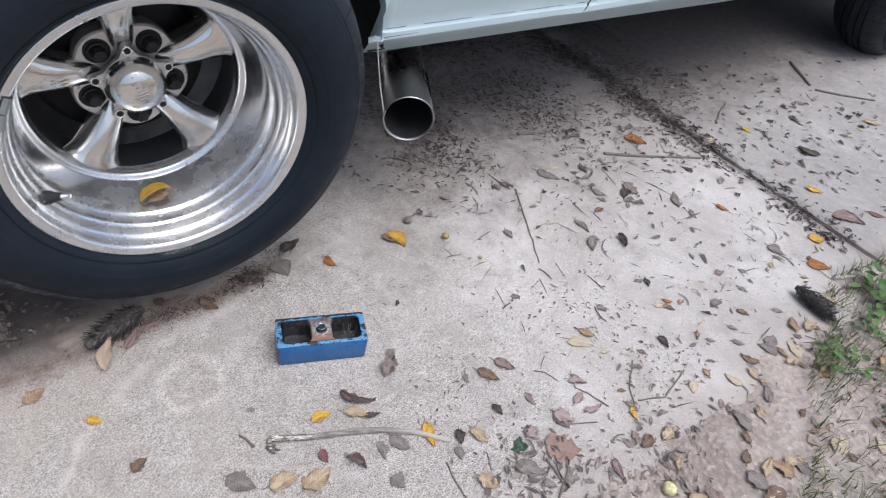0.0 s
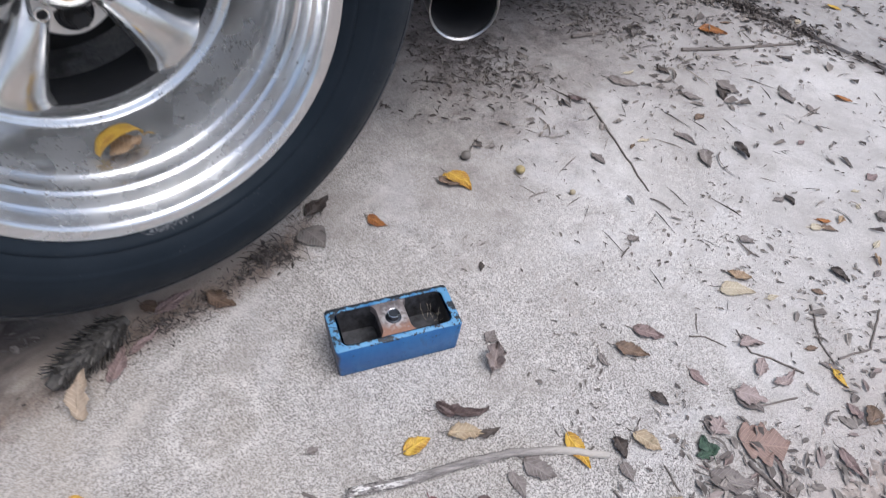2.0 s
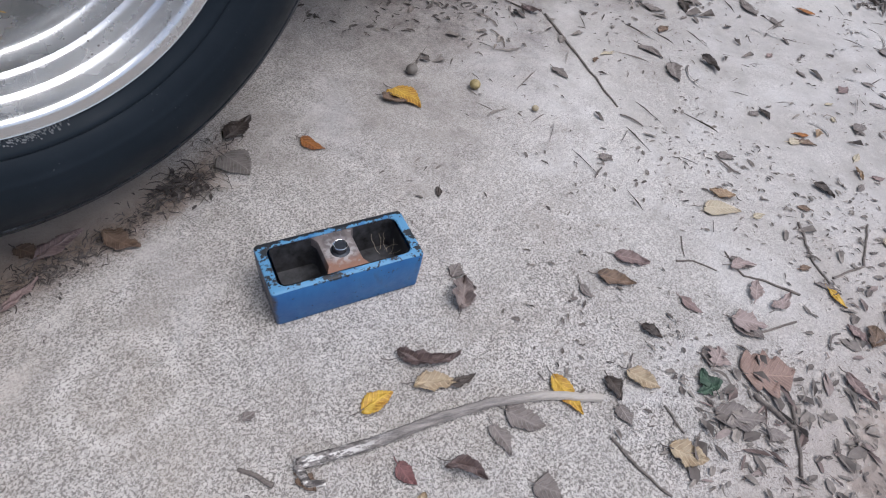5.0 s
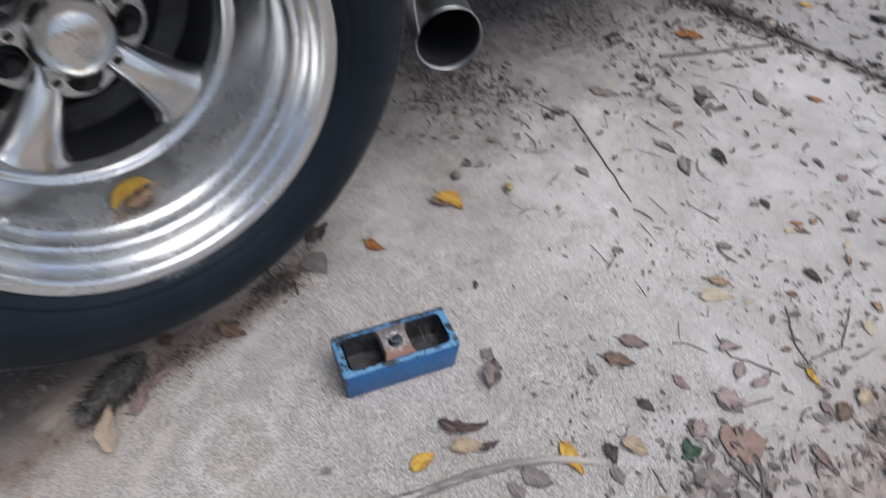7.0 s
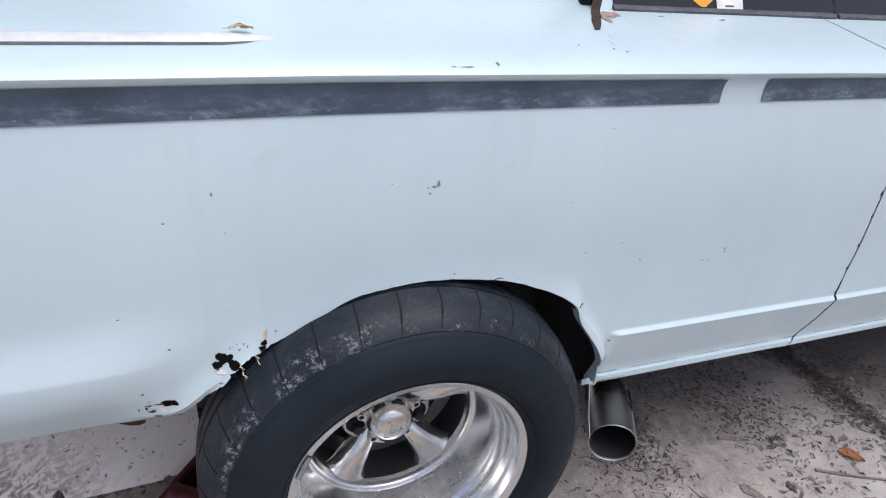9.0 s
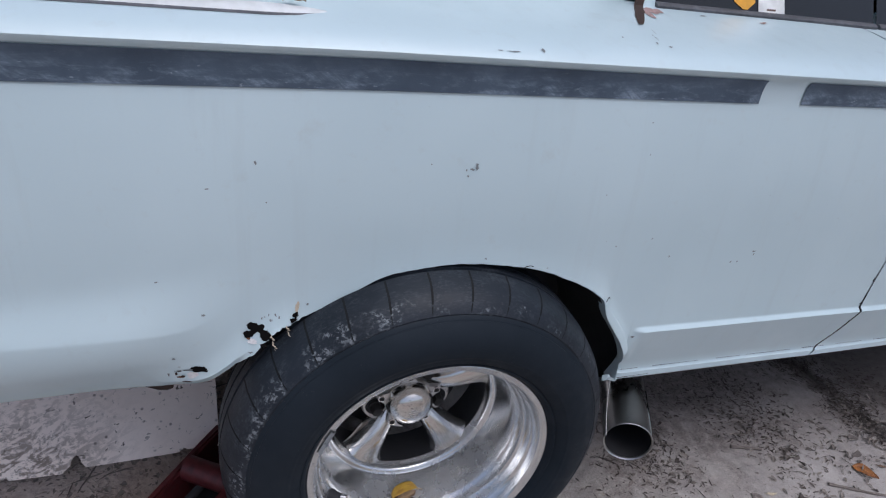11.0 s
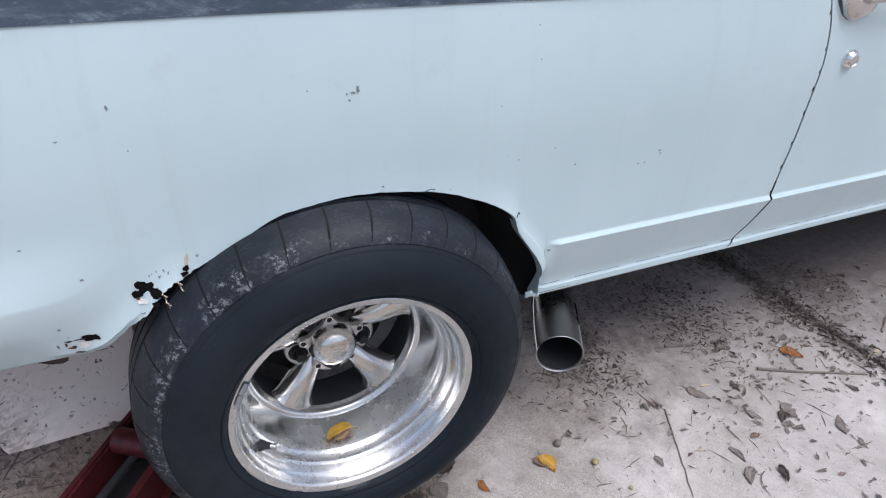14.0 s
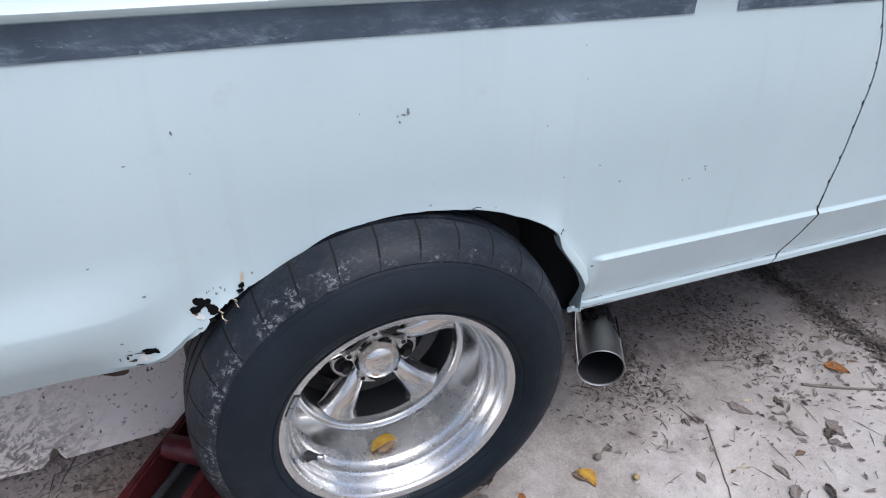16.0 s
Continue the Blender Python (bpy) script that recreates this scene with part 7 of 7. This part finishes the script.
    fill(1300, 0.30, 1.3, -0.62, -0.10, 0.002, 0.012, thin, 0.25)
    fill(2600, 0.22, 0.80, -0.66, -0.30, 0.0015, 0.012, (0.1, 0.5), 0.25, keep=lambda x, y: rnd.random() < ease(-0.05, 0.30, (x - 0.25) * 0.5 - (y + 0.36)))
    fill(5600, 0.16, 1.30, -0.85, -0.42, 0.003, 0.026, (0.1, 0.55), 0.35, keep=lambda x, y: rnd.random() < 0.25 + (dirt_edge(x) - y) * 7)
    fill(900, -0.45, 0.35, -0.55, -0.02, 0.0015, 0.007, thin, 0.2)
    fill(2300, 0.46, 1.45, -0.20, 0.15, 0.003, 0.026, (0.1, 0.5), 0.4, keep=lambda x, y: y > -0.20 + 0.27 * (1.1 - x) and rnd.random() < 0.45 + 0.55 * ease(0.6, 1.0, x), loose=-0.4)
    fill(12000, -1.3, -0.12, 0.0, 0.60, 0.002, 0.022, (0.15, 0.7), 0.4, keep=lambda x, y: y > 0.02 and x + 0.16 < y * 0.3)
    fill(700, -1.3, -0.25, 0.05, 0.60, 0.025, 0.11, (0.012, 0.035), 0.08, keep=lambda x, y: x + 0.16 < y * 0.3)
    fill(260, 0.50, 1.5, -0.75, 0.3, 0.02, 0.08, (0.012, 0.03), 0.06)
    def lay(material, label):
        me = bpy.data.meshes.new("leaf_litter")
        me.from_pydata(verts, [], faces)
        me.materials.append(material)
        tagged(new("leaf_litter", me), label, "leaf litter", kind="stuff")
        verts.clear()
        faces.clear()
    lay(LITTER, "dry broken leaf scraps and bark bits strewn over concrete")
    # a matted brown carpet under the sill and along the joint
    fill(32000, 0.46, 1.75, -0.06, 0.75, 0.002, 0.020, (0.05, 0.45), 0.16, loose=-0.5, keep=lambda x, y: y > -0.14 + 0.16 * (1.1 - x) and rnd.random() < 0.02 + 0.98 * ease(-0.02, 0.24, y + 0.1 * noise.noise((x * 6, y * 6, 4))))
    fill(11000, 1.40, 1.54, -0.6, 1.2, 0.003, 0.028, (0.04, 0.3), 0.35, keep=lambda x, y: rnd.random() < 1.2 - abs(x - 1.465) * 15)
    fill(6500, -0.42, -0.14, -0.06, 0.20, 0.002, 0.014, (0.08, 0.5), 0.3, loose=-0.3, keep=lambda x, y: rnd.random() < ease(0.085, 0.03, math.hypot((x + 0.305) * 0.9, y - 0.072)))
    # trash that has drifted in clumps against the wheel's track
    for cx, cy, sx, sy, count, long_ in ((0.118, -0.020, 0.020, 0.012, 190, 0.034), (0.080, -0.024, 0.026, 0.010, 70, 0.020), (-0.030, -0.036, 0.030, 0.011, 230, 0.014), (0.035, -0.034, 0.026, 0.009, 60, 0.016), (0.20, 0.016, 0.018, 0.012, 25, 0.020), (-0.10, -0.045, 0.04, 0.014, 120, 0.014)):
        for _ in range(count):
            x, y = rnd.gauss(cx, sx), rnd.gauss(cy, sy)
            if rnd.random() < 0.62:
                fibre(x, y, rnd.uniform(0.25, 1.0) * long_, rnd.uniform(0.0003, 0.0008), 0.22)
            else:
                scrap(x, y, rnd.uniform(0.10, 0.40) * long_, rnd.uniform(0.2, 0.7), 0.3)
    lay(LITTER_DARK, "matted dark brown leaf litter under the car sill")
    # mauve-brown mulch along the lawn's edge
    fill(4200, 0.20, 1.15, -0.98, -0.46, 0.003, 0.034, (0.08, 0.40), 0.22, loose=-0.5, keep=lambda x, y: rnd.random() < 0.16 + (dirt_edge(x) - y) * 4)
    lay(MULCH, "mauve-brown strips of bark and leaf along the lawn edge")


litter()


def lawn_edge(x):
    return linear([(0.30, -1.02), (0.62, -0.945), (0.71, -0.925), (0.82, -0.89), (0.85, -0.865), (0.905, -0.82), (0.97, -0.79), (1.14, -0.75), (1.28, -0.66), (1.43, -0.69), (1.7, -0.70), (4, -0.72)], x)


def lawn():
    rnd = random.Random(8)
    verts, faces = [], []
    def blade(x, y, h, w):
        a, lean = rnd.uniform(0, 2 * math.pi), rnd.uniform(0.3, 1.3)
        dx, dy = math.cos(a), math.sin(a)
        z = ground_height(x, y) if y < -0.74 else 0.0
        base = len(verts)
        for f, ww in ((0, 1.0), (0.4, 0.9), (0.75, 0.6)):
            px, py = x + dx * lean * h * f * f, y + dy * lean * h * f * f
            for sgn in (-1, 1):
                verts.append((px - dy * w * ww * sgn, py + dx * w * ww * sgn, z + h * f * (1 - 0.25 * lean * f)))
        verts.append((x + dx * lean * h, y + dy * lean * h, z + h * (1 - 0.3 * lean)))
        for q in ((0, 1, 3, 2), (2, 3, 5, 4)):
            faces.append([base + k for k in q])
        faces.append([base + 4, base + 5, base + 6])
    for _ in range(30000):
        x = 0.4 + 0.12 * rnd.gauss(0, 1) + 3.4 * rnd.random() ** 1.6
        y = lawn_edge(x) + 0.03 - 1.7 * rnd.random() ** 1.7
        thick = noise.noise((x * 4.2, y * 4.2, 1)) + 0.4 * noise.noise((x * 14, y * 14, 6))
        if thick < rnd.uniform(-0.75, 0.40):
            continue
        blade(x, y, rnd.uniform(0.010, 0.044), rnd.uniform(0.0006, 0.0014))
    me = bpy.data.meshes.new("grass")
    me.from_pydata(verts, [], faces)
    me.materials.append(GRASS)
    me.shade_smooth()
    tagged(new("grass", me), "thin patchy lawn grass with yellowed blades", "grass", kind="stuff")
    # broad-leaved weeds
    for wx, wy, count, size in ((1.33, -0.735, 46, 0.030), (1.045, -0.792, 26, 0.024), (1.22, -0.78, 20, 0.022), (1.55, -0.75, 34, 0.028)):
        bm = bmesh.new()
        for _ in range(count):
            a, r = rnd.uniform(0, 2 * math.pi), 0.06 * math.sqrt(rnd.random()) * (count / 40) ** 0.5
            h = rnd.uniform(0.008, 0.045) * size / 0.03
            p = Vector((wx + r * math.cos(a), wy + r * math.sin(a), h))
            b = rnd.uniform(0, 2 * math.pi)
            d, s = Vector((math.cos(b), math.sin(b), rnd.uniform(-0.3, 0.5))).normalized(), Vector((-math.sin(b), math.cos(b), rnd.uniform(-0.3, 0.3)))
            l, w = size * rnd.uniform(0.6, 1.2), size * 0.3
            pts = [p, p + d * l * 0.3 + s * w, p + d * l * 0.7 + s * w * 0.8, p + d * l, p + d * l * 0.7 - s * w * 0.8, p + d * l * 0.3 - s * w]
            mid = bm.verts.new(p + d * l * 0.5 - Vector((0, 0, 0.003)))
            vs = [bm.verts.new(q) for q in pts]
            for i in range(6):
                bm.faces.new((mid, vs[i], vs[(i + 1) % 6]))
            tube(bm, [Vector((wx + r * 0.3 * math.cos(a), wy + r * 0.3 * math.sin(a), -0.004)), p], 0.0006, 4)
        tagged(part("weed", bm, WEED), "low green broad-leaved weed at the slab edge", "weed", "weeds")


WEED = scraps_material("weed_leaves", [(0.09, 0.17, 0.05), (0.14, 0.24, 0.075), (0.07, 0.14, 0.045), (0.19, 0.28, 0.09)])
lawn()
